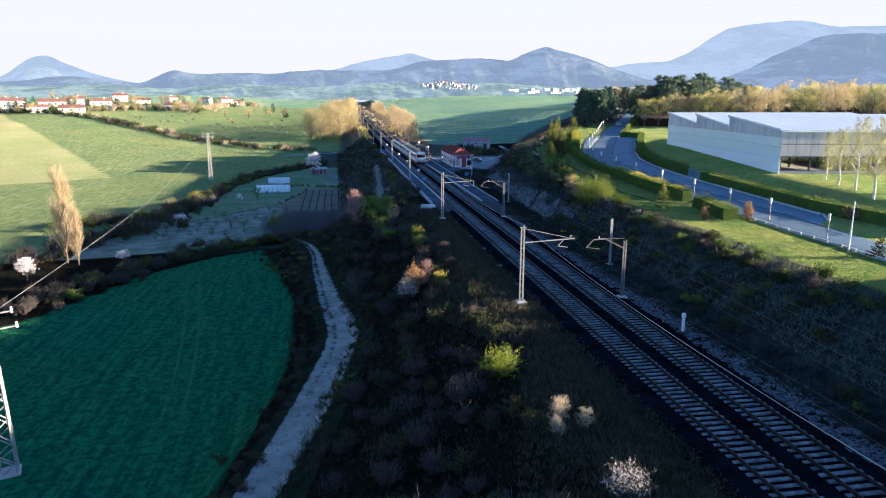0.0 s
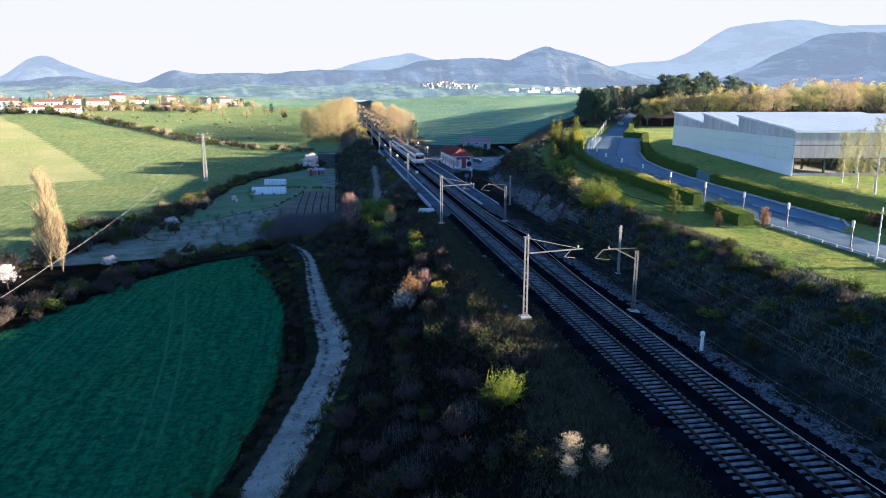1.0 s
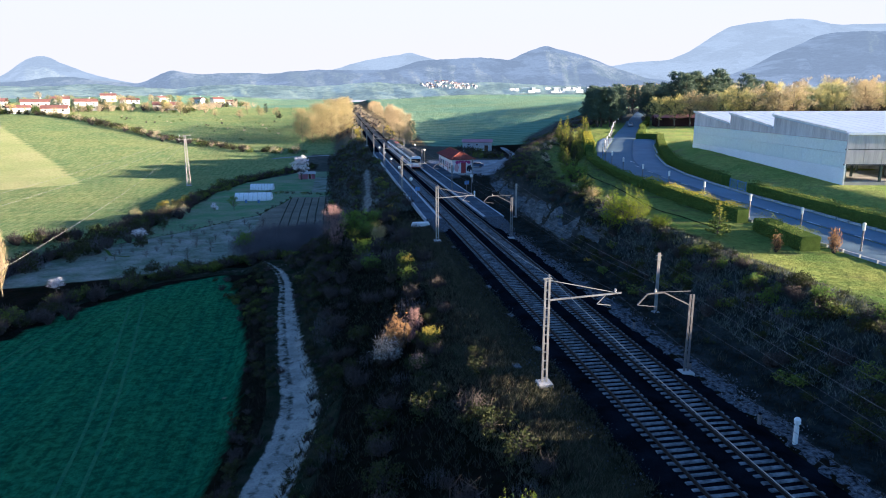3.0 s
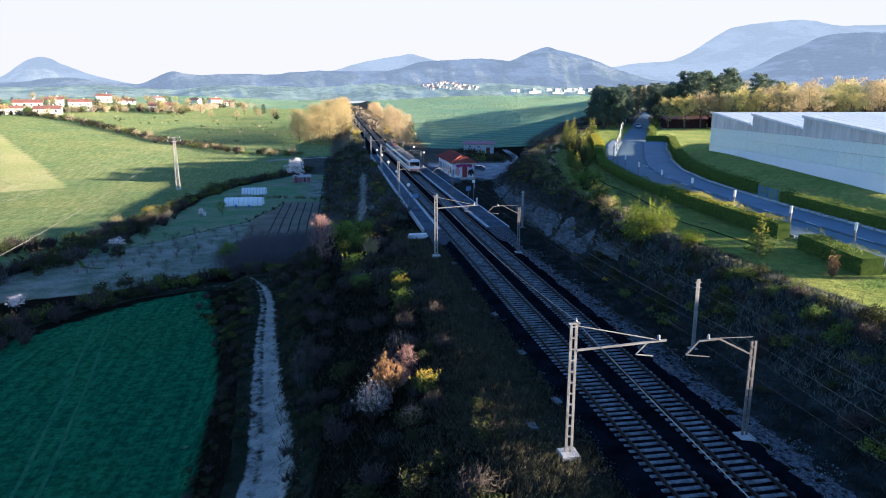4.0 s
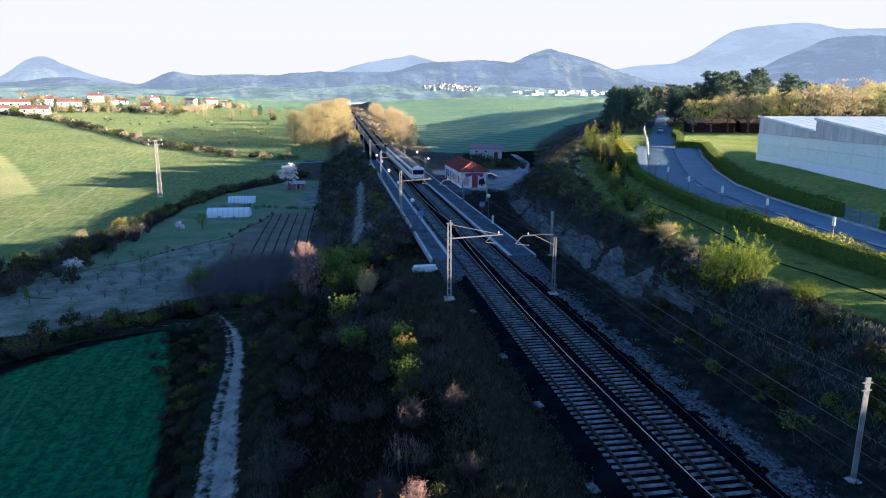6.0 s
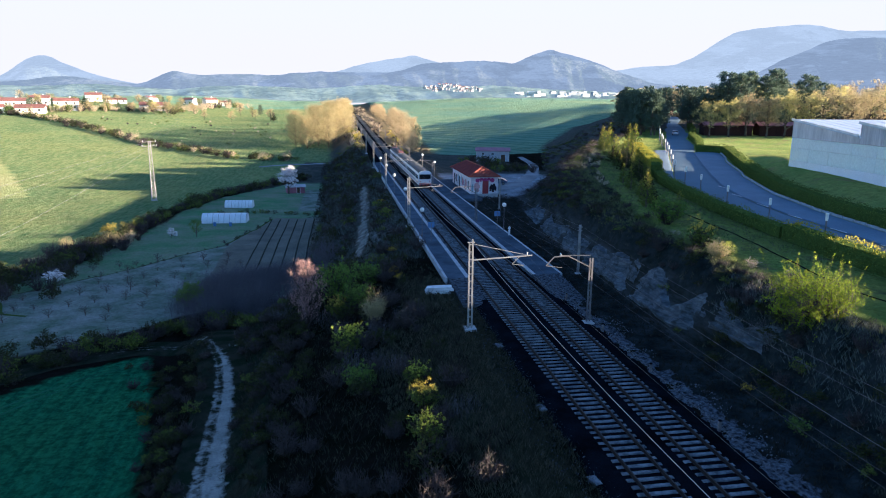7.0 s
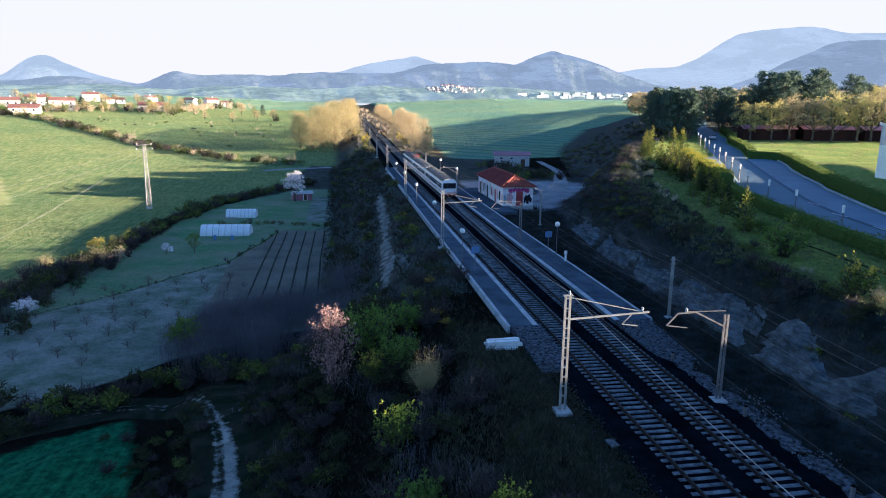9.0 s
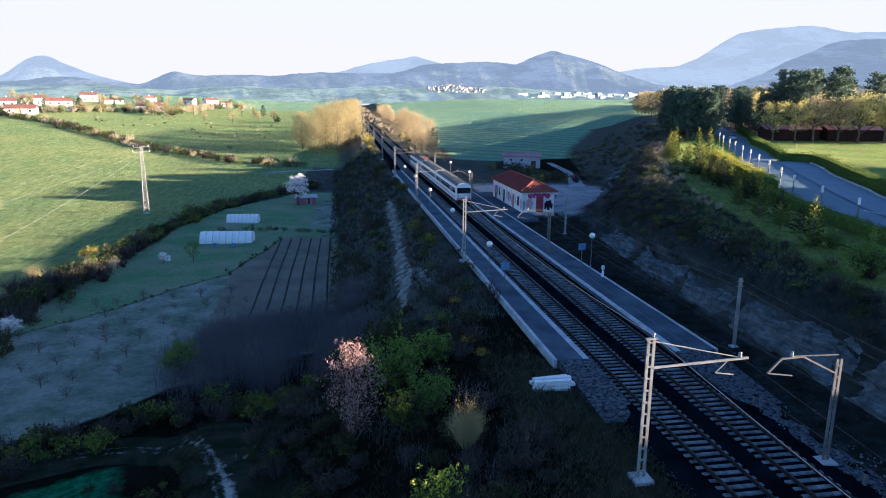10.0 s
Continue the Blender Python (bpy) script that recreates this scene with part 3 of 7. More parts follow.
def mast_east(y):
    t = thing("catenary_mast", (27.95, y, float(track_z(y))), "steel lattice mast with a bent bracket arm over the track", "catenary mast", "catenary masts east")
    part("footing", Shape().box(0, 0, -0.5, 0.9, 0.9, 0.7, 0, 0.05), M["concrete"], t)
    legs = []
    rungs = ladder(legs, 5.85, 0.25, 0.07)
    for l in legs:
        part("leg", l, M["darkpole"], t)
    me = rungs[0].mesh("rung", M["darkpole"])
    for i in range(len(rungs)):
        o = part("rung", me, M["darkpole"], t)
        o.location = (0, 0, 0.62 * i)
    a = part("bracket_arm", Shape().beam((-0.15, 0, 5.1), (-2.1, 0, 6.1), 0.09).beam((-2.1, 0, 6.1), (-3.3, 0, 6.05), 0.09).beam((-3.3, 0, 6.05), (-4.0, 0, 5.3), 0.09).beam((-4.0, 0, 5.3), (-2.6, 0, 5.1), 0.05), M["darkpole"], t)
    part("stay", Shape().beam((-0.1, 0, 6.1), (-2.7, 0, 6.15), 0.04), M["darkpole"], t)
    part("insulator", Shape().lathe(-2.75, 0, 6.12, [(0, 0.05), (0.05, 0.1), (0.1, 0.05), (0.15, 0.1), (0.2, 0.05), (0.28, 0.04)], 8), M["concrete"], a)
    return t


POLE_Y = [12, 59.5, 107, 154.5, 202, 250, 298, 346, 394, 442, 490, 550, 610, 670, 730]
first_w, first_e = mast_west(POLE_Y[0]), mast_east(POLE_Y[0] + 0.5)
for y in POLE_Y[1:]:
    copy_thing(first_w, pose(17.45, y, float(track_z(y))))
    copy_thing(first_e, pose(27.95, y + 0.2, float(track_z(y))))


def wire_run(name, spans, r, label, group="overhead wires", sag=0.0, mat=None, category="wire"):
    pts = [Vector(spans[0])]
    for p, q in zip(spans[:-1], spans[1:]):
        p, q = Vector(p), Vector(q)
        n = 10 if sag else 1
        pts += [p.lerp(q, i / n) - Vector((0, 0, sag * 4 * (i / n) * (1 - i / n))) for i in range(1, n + 1)]
    way = (pts[-1] - pts[0]).normalized()
    side = way.cross(Vector((0, 0, 1))).normalized() * r
    up = side.cross(way).normalized() * r
    s = Shape().loft([[p + up, p - up * 0.5 + side * 0.87, p - up * 0.5 - side * 0.87] for p in pts])
    return single(name, s, mat or M["wire"], label, category, group)


py = [-36] + POLE_Y
wire_run("feeder_cable", [(17.4, y, 7.8 + float(track_z(y))) for y in py], 0.019, "thin feeder cable strung along the mast tops", sag=0.7, mat=M["pole"])
for xc in (XL, XR):
    wire_run("contact_wire", [(xc, y, 5.35 + float(track_z(y))) for y in py], 0.008, "contact wire above the railway track")
    wire_run("messenger_wire", [(xc, y, 6.55 + float(track_z(y))) for y in py], 0.008, "messenger wire sagging above the track", sag=0.8)
wire_run("return_cable", [(28.4, y, 5.5 + float(track_z(y))) for y in py], 0.011, "return cable on the eastern masts", sag=0.5, mat=M["darkpole"])

# thin telegraph masts along the foot of the cutting
def slim_mast(at):
    t = thing("telegraph_mast", at, "slim steel lattice mast at the foot of the cutting", "mast", "telegraph masts")
    part("footing", Shape().box(0, 0, -0.4, 0.6, 0.6, 0.5, 0, 0.05), M["concrete"], t)
    legs = []
    rungs = ladder(legs, 5.6, 0.17, 0.05, 0.5)
    for l in legs:
        part("leg", l, M["pole"], t)
    for r_ in rungs:
        part("rung", r_, M["pole"], t)
    for z in (4.9, 5.3):
        part("crossarm", Shape().box(0, 0, z, 0.55, 0.06, 0.06), M["pole"], t)
    return t


tele = [(32.3, 27, 0), (32.35, 73, 0), (33.2, 123.8, 0), (35.5, 170, 0)]
t0_ = slim_mast(tele[0])
for p in tele[1:]:
    copy_thing(t0_, pose(*p))
for dz, dx in ((5.35, 0.25), (4.95, -0.25)):
    wire_run("telegraph_wire", [(p[0] + dx, p[1], dz) for p in [(32.3, -20, 0)] + tele + [(36, 215, 0)]], 0.010, "thin telegraph wire between slim masts", "telegraph wires", 0.6, M["darkpole"])

# ---- platform furniture ----
M["globe"] = plain("opal_globe", (0.82, 0.80, 0.72), 0.35)
M["sign"] = plain("sign_blue", (0.12, 0.22, 0.42), 0.5)
M["white"] = surf("white_paint", (0.80, 0.80, 0.78), (0.62, 0.61, 0.59), 0.8, 0.6, 0, 14.0, 0.1)


def globe_lamp(x, y, z=0.62):
    t = thing("platform_lamp", (x, y, z), "slim platform lamp with a round opal globe", "platform lamp", "platform lamps")
    part("post", Shape().lathe(0, 0, 0, [(0, 0.12), (0.3, 0.1), (0.35, 0.05), (3.4, 0.04)], 8), M["darkpole"], t)
    part("globe", Shape().lathe(0, 0, 3.38, [(0, 0.1), (0.05, 0.2), (0.16, 0.29), (0.3, 0.33), (0.44, 0.29), (0.55, 0.2), (0.6, 0.06)], 14), M["globe"], t, "opal glass globe")
    return t


g0 = globe_lamp(18.2, 144.5)
for x, y in ((18.2, 167), (18.2, 189.5), (18.2, 211), (18.2, 232)):
    copy_thing(g0, pose(x, y, 0.62))
for x, y in ((30.6, 147.5), (30.9, 219), (30.9, 243)):
    copy_thing(g0, pose(x, y, 0.62))


def board(x, y, turn):
    t = thing("platform_sign", (x, y, 0.62), "small blue sign board on two thin legs", "sign", "platform signs", turn)
    part("post", Shape().beam((0, 0, 0), (0, 0, 2.5), 0.07), M["darkpole"], t)
    part("panel", Shape().box(0, 0, 1.9, 0.9, 0.06, 0.75, 0, 0.01), M["sign"], t)
    return t


board(18.9, 140.5, 10)
board(29.8, 148.3, 10)
mp = thing("marker_post", (30.4, 143.5, 0.3), "white concrete marker post with a rounded head", "marker post")
part("shaft", Shape().lathe(0, 0, -0.3, [(0, 0.14), (1.3, 0.13), (1.35, 0.1), (1.42, 0.1), (1.5, 0.18), (1.75, 0.18), (1.85, 0.1)], 10), M["white"], mp)
mp2 = copy_thing(mp, pose(28.9, 49.5, 0.1))
tagged(mp2, "white kilometre post beside the track", "marker post")

# stacked old sleepers and cable covers in the grass
pile = thing("sleeper_stack", (16.6, 118.6, float(land(16.6, 118.6))), "stack of weathered pale concrete sleepers in the grass", "sleeper stack")
rng = np.random.default_rng(8)
for lv in range(3):
    for j in range(3 if lv < 2 else 2):
        part("old_sleeper", Shape().box(rng.normal(0, 0.12), (j - 1) * 0.55 + rng.normal(0, 0.05), lv * 0.24, 2.5, 0.34, 0.23, rng.normal(0, 4), 0.03), M["white"], pile)
for x, y in ((19.1, 74.4), (19.2, 83.7), (19.0, 92), (19.0, 103), (19.0, 66), (16.5, 63)):
    z = float(land(x, y))
    single("cable_cover", Shape().box(0, 0, -0.1, 0.5, 0.85, 0.2, 0, 0.04), M["sleeper"], "concrete cable pit cover beside the ballast", "pit cover", "cable covers", "", pose(x, y, z, 0, 0, 8))

# ---- station ----
M["station_wall"] = surf("painted_station_wall", (0.80, 0.74, 0.73), (0.66, 0.57, 0.58), 0.5, 0.85, 0, 8.0, 0.2)
M["tile"] = surf("clay_tile", (0.20, 0.045, 0.038), (0.13, 0.032, 0.03), 0.8, 0.85, 0, 9.0, 0.3)
M["tile2"] = surf("ridge_and_lit_tile", (0.27, 0.075, 0.05), (0.18, 0.055, 0.04), 0.8, 0.85, 0, 9.0, 0.3)
M["red"] = plain("red_door", (0.30, 0.035, 0.04), 0.5)
M["magenta"] = plain("magenta_spray", (0.42, 0.06, 0.20), 0.7)
M["black"] = plain("black_spray", (0.03, 0.03, 0.04), 0.7)
M["pinkpaint"] = plain("pink_spray", (0.62, 0.36, 0.36), 0.7)
M["teal"] = plain("teal_spray", (0.28, 0.40, 0.44), 0.7)
M["glass"] = plain("dark_glass", (0.025, 0.03, 0.035), 0.08)


def station():
    t = thing("station_building", (36.25, 196.6, 0.35), "small white station house with red tiled hip roof and graffiti", "station building")
    X, Y, Hh = 2.8, 10.6, 3.75
    walls = Shape()
    for x, y, sx, sy in ((-X + 0.15, 0, 0.3, 2 * Y), (X - 0.15, 0, 0.3, 2 * Y), (0, -Y + 0.15, 2 * X - 0.6, 0.3), (0, Y - 0.15, 2 * X - 0.6, 0.3)):
        walls.box(x, y, -1.2, sx, sy, Hh + 1.2)
    part("wall", walls, M["station_wall"], t)
    part("plinth", Shape().box(0, 0, -1.2, 2 * X + 0.16, 2 * Y + 0.16, 1.55), M["concrete"], t)
    part("cornice", Shape().box(0, 0, Hh - 0.2, 2 * X + 0.5, 2 * Y + 0.5, 0.28, 0, 0.06), M["white"], t)
    # hip roof: four slopes of tile rows
    ex, ey, zr = X + 0.5, Y + 0.5, 1.75
    ry = Y - X + 0.2
    roof = part("roof", Shape().add([(-ex, -ey, Hh), (ex, -ey, Hh), (ex, ey, Hh), (-ex, ey, Hh), (0, -ry, Hh + zr), (0, ry, Hh + zr)], [(0, 1, 4), (1, 2, 5, 4), (2, 3, 5), (3, 0, 4, 5), (3, 2, 1, 0)]), M["tile"], t, "red clay hip roof")
    # South slope takes the lighter tile, painting in the light it catches.
    for face, mat in (("w", M["tile"]), ("e", M["tile"]), ("s", M["tile2"]), ("n", M["tile"])):
        s = Shape()
        n = 62 if face in "we" else 24
        for i in range(n):
            f = (i + 0.5) / n
            if face in "we":
                sg = -1 if face == "w" else 1
                y = -ey + 2 * ey * f
                top = min(1.0, (ey - abs(y)) / (ey - ry))
                s.beam((sg * ex, y, Hh + 0.03), (sg * ex * (1 - top), y, Hh + zr * top + 0.03), 0.2, 0.12, 5)
            else:
                sg = -1 if face == "s" else 1
                x = -ex + 2 * ex * f
                top = 1 - abs(x) / ex
                s.beam((x, sg * ey, Hh + 0.03), (x, sg * (ey - (ey - ry) * top), Hh + zr * top + 0.03), 0.2, 0.12, 5)
        part("tiling", s, mat, roof)["kind"] = "stuff"
    for p, q in (((-ex, -ey, Hh), (0, -ry, Hh + zr)), ((ex, -ey, Hh), (0, -ry, Hh + zr)), ((-ex, ey, Hh), (0, ry, Hh + zr)), ((ex, ey, Hh), (0, ry, Hh + zr)), ((0, -ry, Hh + zr), (0, ry, Hh + zr))):
        part("ridge", Shape().beam((p[0], p[1], p[2] + 0.1), (q[0], q[1], q[2] + 0.1), 0.3, 0.2, 6), M["tile2"], roof, "paler mortared ridge tiles")
    # openings on the platform side and gable
    for k, y in enumerate((-8.2, -5.0, -1.8, 1.6, 5.0, 8.0)):
        d = part("door" if k % 2 else "window", Shape().box(-X - 0.01, y, 0.35 if k % 2 else 1.1, 0.1, 1.15, 2.35 if k % 2 else 1.6), M["red"] if k in (1, 2) else M["glass"], t)
        part("surround", Shape().box(-X - 0.03, y - 0.68, 0.35, 0.09, 0.18, 2.6).box(-X - 0.03, y + 0.68, 0.35, 0.09, 0.18, 2.6).box(-X - 0.03, y, 2.95, 0.09, 1.55, 0.18), M["white"], d)
    d = part("door", Shape().box(0.25, -Y - 0.01, 0.3, 1.25, 0.1, 2.6), M["red"], t, "dark red door")
    part("surround", Shape().box(-0.5, -Y - 0.03, 0.3, 0.16, 0.09, 2.75).box(1.0, -Y - 0.03, 0.3, 0.16, 0.09, 2.75), M["white"], d)
    # sprayed shapes: rounded blots, no letters
    rg = np.random.default_rng(3)

    def blot(cx, cz, w, h_, mat, side, seed, lift=0.0):
        rg = np.random.default_rng(seed)
        n = 18
        pts = []
        for i in range(n):
            a = 2 * math.pi * i / n
            k = 0.75 + 0.3 * rg.random()
            pts.append((cx + w / 2 * k * math.cos(a), cz + h_ / 2 * k * math.sin(a)))
        o = 0.012 + lift
        if side == "s":
            v = [(a, -Y - o, b) for a, b in pts] + [(a, -Y + 0.02, b) for a, b in pts]
        else:
            v = [(-X - o, a, b) for a, b in pts] + [(-X + 0.02, a, b) for a, b in pts]
        f = [tuple(range(n)), tuple(range(2 * n - 1, n - 1, -1))] + [(i, i + n, (i + 1) % n + n, (i + 1) % n) for i in range(n)]
        part("graffiti", Shape().add(v, f), mat, t, "sprayed graffiti patch")
    for i, cx in enumerate((-1.4, -0.6, 0.2, 1.0, 1.7)):
        blot(cx, 3.05 + 0.12 * (i % 2), 1.0, 0.95, M["magenta"], "s", 20 + i)
    for i, (cx, cz, w) in enumerate(((1.5, 1.7, 0.7), (2.0, 1.9, 0.7), (1.25, 1.3, 0.5), (2.3, 1.35, 0.6), (1.8, 1.15, 0.6))):
        blot(cx, cz, w, 1.15, M["black"], "s", 30 + i)
    blot(-1.55, 1.7, 1.3, 2.2, M["pinkpaint"], "s", 41)
    blot(-2.45, 1.5, 0.5, 1.9, M["teal"], "s", 42)
    for i in range(11):
        blot(-9.9 + 1.9 * i, 1.5 + 0.7 * rg.random(), 1.0 + rg.random(), 1.4 + 1.0 * rg.random(), (M["pinkpaint"], M["teal"], M["pinkpaint"], M["black"], M["magenta"], M["teal"])[i % 6], "w", 50 + i)
    return t


station()

# shed behind the station
M["shed_roof"] = surf("faded_red_sheet", (0.36, 0.14, 0.17), (0.26, 0.10, 0.13), 0.4, 0.6, 0.1, 10.0, 0.1)
M["render"] = surf("grey_render", (0.55, 0.53, 0.52), (0.42, 0.40, 0.40), 0.5, 0.9, 0, 8.0, 0.2)


def gabled(name, at, L, Wd, Hh, rise, wall, roof, label, category, turn=0.0, group="", over=0.4, openings=(), chimney=False):
    t = thing(name, at, label, category, group, turn)
    s = Shape().add([(-L / 2, -Wd / 2, -1.5), (L / 2, -Wd / 2, -1.5), (L / 2, Wd / 2, -1.5), (-L / 2, Wd / 2, -1.5), (-L / 2, -Wd / 2, Hh), (L / 2, -Wd / 2, Hh), (L / 2, Wd / 2, Hh), (-L / 2, Wd / 2, Hh), (-L / 2, 0, Hh + rise), (L / 2, 0, Hh + rise)],
                    [(3, 2, 1, 0), (0, 1, 5, 4), (2, 3, 7, 6), (1, 2, 6, 9, 5), (3, 0, 4, 8, 7)])
    part("wall", s, wall, t)
    k = rise / (Wd / 2)
    rf = Shape()
    for sg in (-1, 1):
        e = Wd / 2 + over
        a = [(-L / 2 - over, sg * e, Hh - over * k + 0.02), (L / 2 + over, sg * e, Hh - over * k + 0.02), (L / 2 + over, 0, Hh + rise + 0.02), (-L / 2 - over, 0, Hh + rise + 0.02)]
        rf.add(a + [(x, y, z + 0.16) for x, y, z in a], [(0, 1, 2, 3), (7, 6, 5, 4), (0, 4, 5, 1), (1, 5, 6, 2), (2, 6, 7, 3), (3, 7, 4, 0)])
    r = part("roof", rf, roof, t)
    if chimney:
        part("chimney", Shape().box(L * 0.2, Wd * 0.12, Hh + rise * 0.5, 0.7, 0.7, rise * 0.5 + 1.0, 0, 0.04), wall, r)
    for kind, x, z, w, h_, side in openings:
        y = -Wd / 2 if side == "s" else Wd / 2
        sg = -1 if side == "s" else 1
        o = part(kind, Shape().box(x, y + sg * 0.02, z, w, 0.1, h_), M["glass"] if kind == "window" else M["darkwood"], t)
        part("frame", Shape().box(x - w / 2 - 0.06, y + sg * 0.04, z - 0.08, 0.12, 0.12, h_ + 0.16).box(x + w / 2 + 0.06, y + sg * 0.04, z - 0.08, 0.12, 0.12, h_ + 0.16).box(x, y + sg * 0.05, z - 0.1, w + 0.3, 0.16, 0.1), M["white"], o)
    return t


M["darkwood"] = surf("dark_wood", (0.12, 0.075, 0.05), (0.075, 0.05, 0.035), 1.0, 0.8, 0, 10.0, 0.3)
gabled("farm_shed", (63.2, 292.5, -1.75), 11.9, 7.6, 3.7, 0.9, M["render"], M["shed_roof"], "grey rendered farm shed with faded red metal roof", "shed", -14, openings=(("window", -3.5, 2.4, 0.9, 0.5, "s"), ("window", 0, 2.4, 0.9, 0.5, "s"), ("door", 3.8, 0.0, 1.6, 2.4, "s")))

# ---- road on the plateau ----
M["darkasphalt"] = surf("patched_asphalt", (0.10, 0.143, 0.188), (0.08, 0.12, 0.16), 0.5, 0.8, 0, 10.0, 0.3)
RL = [(51.5, -180), (51.5, 20), (52, 40), (52.6, 60), (52.3, 67), (51.9, 77), (51.8, 93), (51.7, 104), (52.3, 118), (53.3, 128), (55.6, 139), (58.4, 149.5), (62.5, 158.5), (67.5, 168.5), (74, 182), (81, 195.8), (84.3, 203.7), (95.2, 225.4), (103.5, 240.5), (117.2, 268), (129, 290), (150, 330), (178, 385)]
RM = [(57.9, -180), (57.9, 20), (58, 40), (58.2, 60), (58.2, 75), (58.2, 90), (57.8, 104), (58.6, 115), (59.2, 124), (61.2, 137), (64.5, 147), (69.7, 159), (78.6, 178), (86.5, 194.5), (90.2, 200.5), (93, 206), (97, 213), (106.8, 234.8), (116.3, 250.6), (141, 303.7), (153, 323.8), (184, 385)]
RR_ = [(58.4, 71), (60.6, 72.5), (62.4, 75.5), (62.4, 85), (62.6, 92), (62.5, 103), (63.3, 116), (64.6, 127), (67.2, 139), (73.9, 156.5), (76.5, 161), (84.1, 178.1), (87, 183), (94.3, 197.7)]
ribbon("road", RL, RM, M["asphalt"], "grey asphalt road curving past a hedge", "road", 0.10)
LB = [(x - 0.05, y) for x, y in RM if 72 < y < 198]
ribbon("layby", [(58.15, 71)] + LB + [(90.0, 200.2)], RR_, M["layby"], "paler paved lay-by beside the road", "lay-by", 0.11)
ribbon("gutter", [(x - 0.35, y) for x, y in LB], [(x + 0.05, y) for x, y in LB], M["darkasphalt"], "dark strip between road and lay-by", "gutter", 0.13, "structure", 0.02, 1.0, 3)


PV = [(57.0, 149.7), (61.9, 160.2), (66.2, 171.5), (74, 190), (80, 201)]
ribbon("pavement", PV, [(58.4, 149.5), (62.5, 158.5), (67.5, 168.5), (74, 182), (81, 195.8), (83.2, 201)], M["layby"], "wide paved footway beside the road", "pavement", 0.12)


def curb_line(pts, name, label):
    p = np.array(pts, float)
    d = np.concatenate([[0], np.cumsum(np.hypot(*np.diff(p, axis=0).T))])
    root = thing(name, (0, 0, 0), label, "kerb")
    root["kind"] = "structure"
    me = Shape().box(0, 0, -0.15, 0.22, 1.85, 0.42, 0, 0.03).mesh("kerb_stone", M["kerb"])
    for t in np.arange(1, d[-1] - 1, 2.0):
        x, y = np.interp(t, d, p[:, 0]), np.interp(t, d, p[:, 1])
        x2, y2 = np.interp(t + 0.5, d, p[:, 0]), np.interp(t + 0.5, d, p[:, 1])
        o = new("kerb_stone", me)
        o.parent = root
        o.matrix_basis = pose(x, y, float(land(x, y)), 0, 0, -math.degrees(math.atan2(x2 - x, y2 - y)))


curb_line([(x + 0.15, y) for x, y in RR_[1:]], "kerb_east", "row of pale kerb stones along the lay-by")
curb_line([(x - 0.15, y) for x, y in RL[1:8]], "kerb_west", "row of pale kerb stones along the road")
for k in range(11):
    y = 70 + 7.4 * k
    x = float(np.interp(y, [q[1] for q in RM], [q[0] for q in RM]))
    ribbon("road_line", [(x - 0.28, y), (x - 0.28, y + 2.4)], [(x - 0.13, y), (x - 0.13, y + 2.4)], M["paint"], "short white road marking", "road marking", 0.16, "structure", 0.03, 1.0, 3)


def light_post(x, y):
    t = thing("road_light", (x, y, float(land(x, y)) + 0.1), "slim grey post light with a white lantern head", "road light", "road lights")
    part("post", Shape().lathe(0, 0, -0.2, [(0, 0.13), (0.3, 0.12), (0.35, 0.075), (2.2, 0.075)], 8), M["darkpole"], t)
    part("lantern", Shape().lathe(0, 0, 2.0, [(0, 0.12), (0.04, 0.14), (0.6, 0.14), (0.66, 0.16), (0.72, 0.16), (0.78, 0.06)], 10), M["globe"], t, "white lantern head")
    return t


posts = [(53.5, 63.7), (53.6, 73.9), (53.2, 82), (52.7, 90.4), (53.0, 101), (53.4, 111.5), (53.3, 120), (54.2, 129.5), (56.4, 139.5), (58.6, 147.7), (61.8, 157), (65.5, 164.8), (69.8, 173.7), (74.2, 182.9), (78.3, 191.5), (82.1, 199.8), (86, 208.5), (90, 217), (94, 226), (98.5, 235), (108, 254)]
p0 = light_post(*posts[0])
for x, y in posts[1:]:
    copy_thing(p0, pose(x, y, float(land(x, y)) + 0.1))
fm = thing("flagpole", (52.0, 58.7, float(land(52.0, 58.7))), "tall white tapered pole on the verge", "flagpole")
part("pole", Shape().lathe(0, 0, -0.2, [(0, 0.1), (0.4, 0.09), (5.2, 0.055), (5.3, 0.07), (5.4, 0.03)], 8), M["white"], fm)

# ---- factory hall ----
M["panel"] = surf("translucent_panel", (0.88, 0.93, 0.90), (0.84, 0.90, 0.87), 0.12, 0.45, 0, 3.0, 0.05)
M["sheet"] = surf("ribbed_sheet", (0.86, 0.88, 0.90), (0.80, 0.82, 0.84), 0.3, 0.45, 0.1, 8.0, 0.05)
M["roofsheet"] = surf("roof_sheet", (0.50, 0.58, 0.66), (0.44, 0.52, 0.61), 0.15, 0.5, 0.1, 5.0, 0.05)
M["clad"] = surf("weathered_cladding", (0.68, 0.63, 0.60), (0.47, 0.43, 0.41), 0.7, 0.8, 0, 5.0, 0.2, 0.02, (1, 1, 0.12))
for k_ in ("panel", "sheet", "roofsheet"):
    b_ = M[k_].node_tree.nodes["Principled BSDF"]
    b_.inputs["Coat Weight"].default_value, b_.inputs["Coat Roughness"].default_value = 0.4, 0.2
    b_.inputs["IOR"].default_value = 1.6
    b_.inputs["Metallic"].default_value = 0.0 if k_ != "roofsheet" else 0.3
    b_.inputs["Specular IOR Level"].default_value = 0.8
nt_ = M["panel"].node_tree
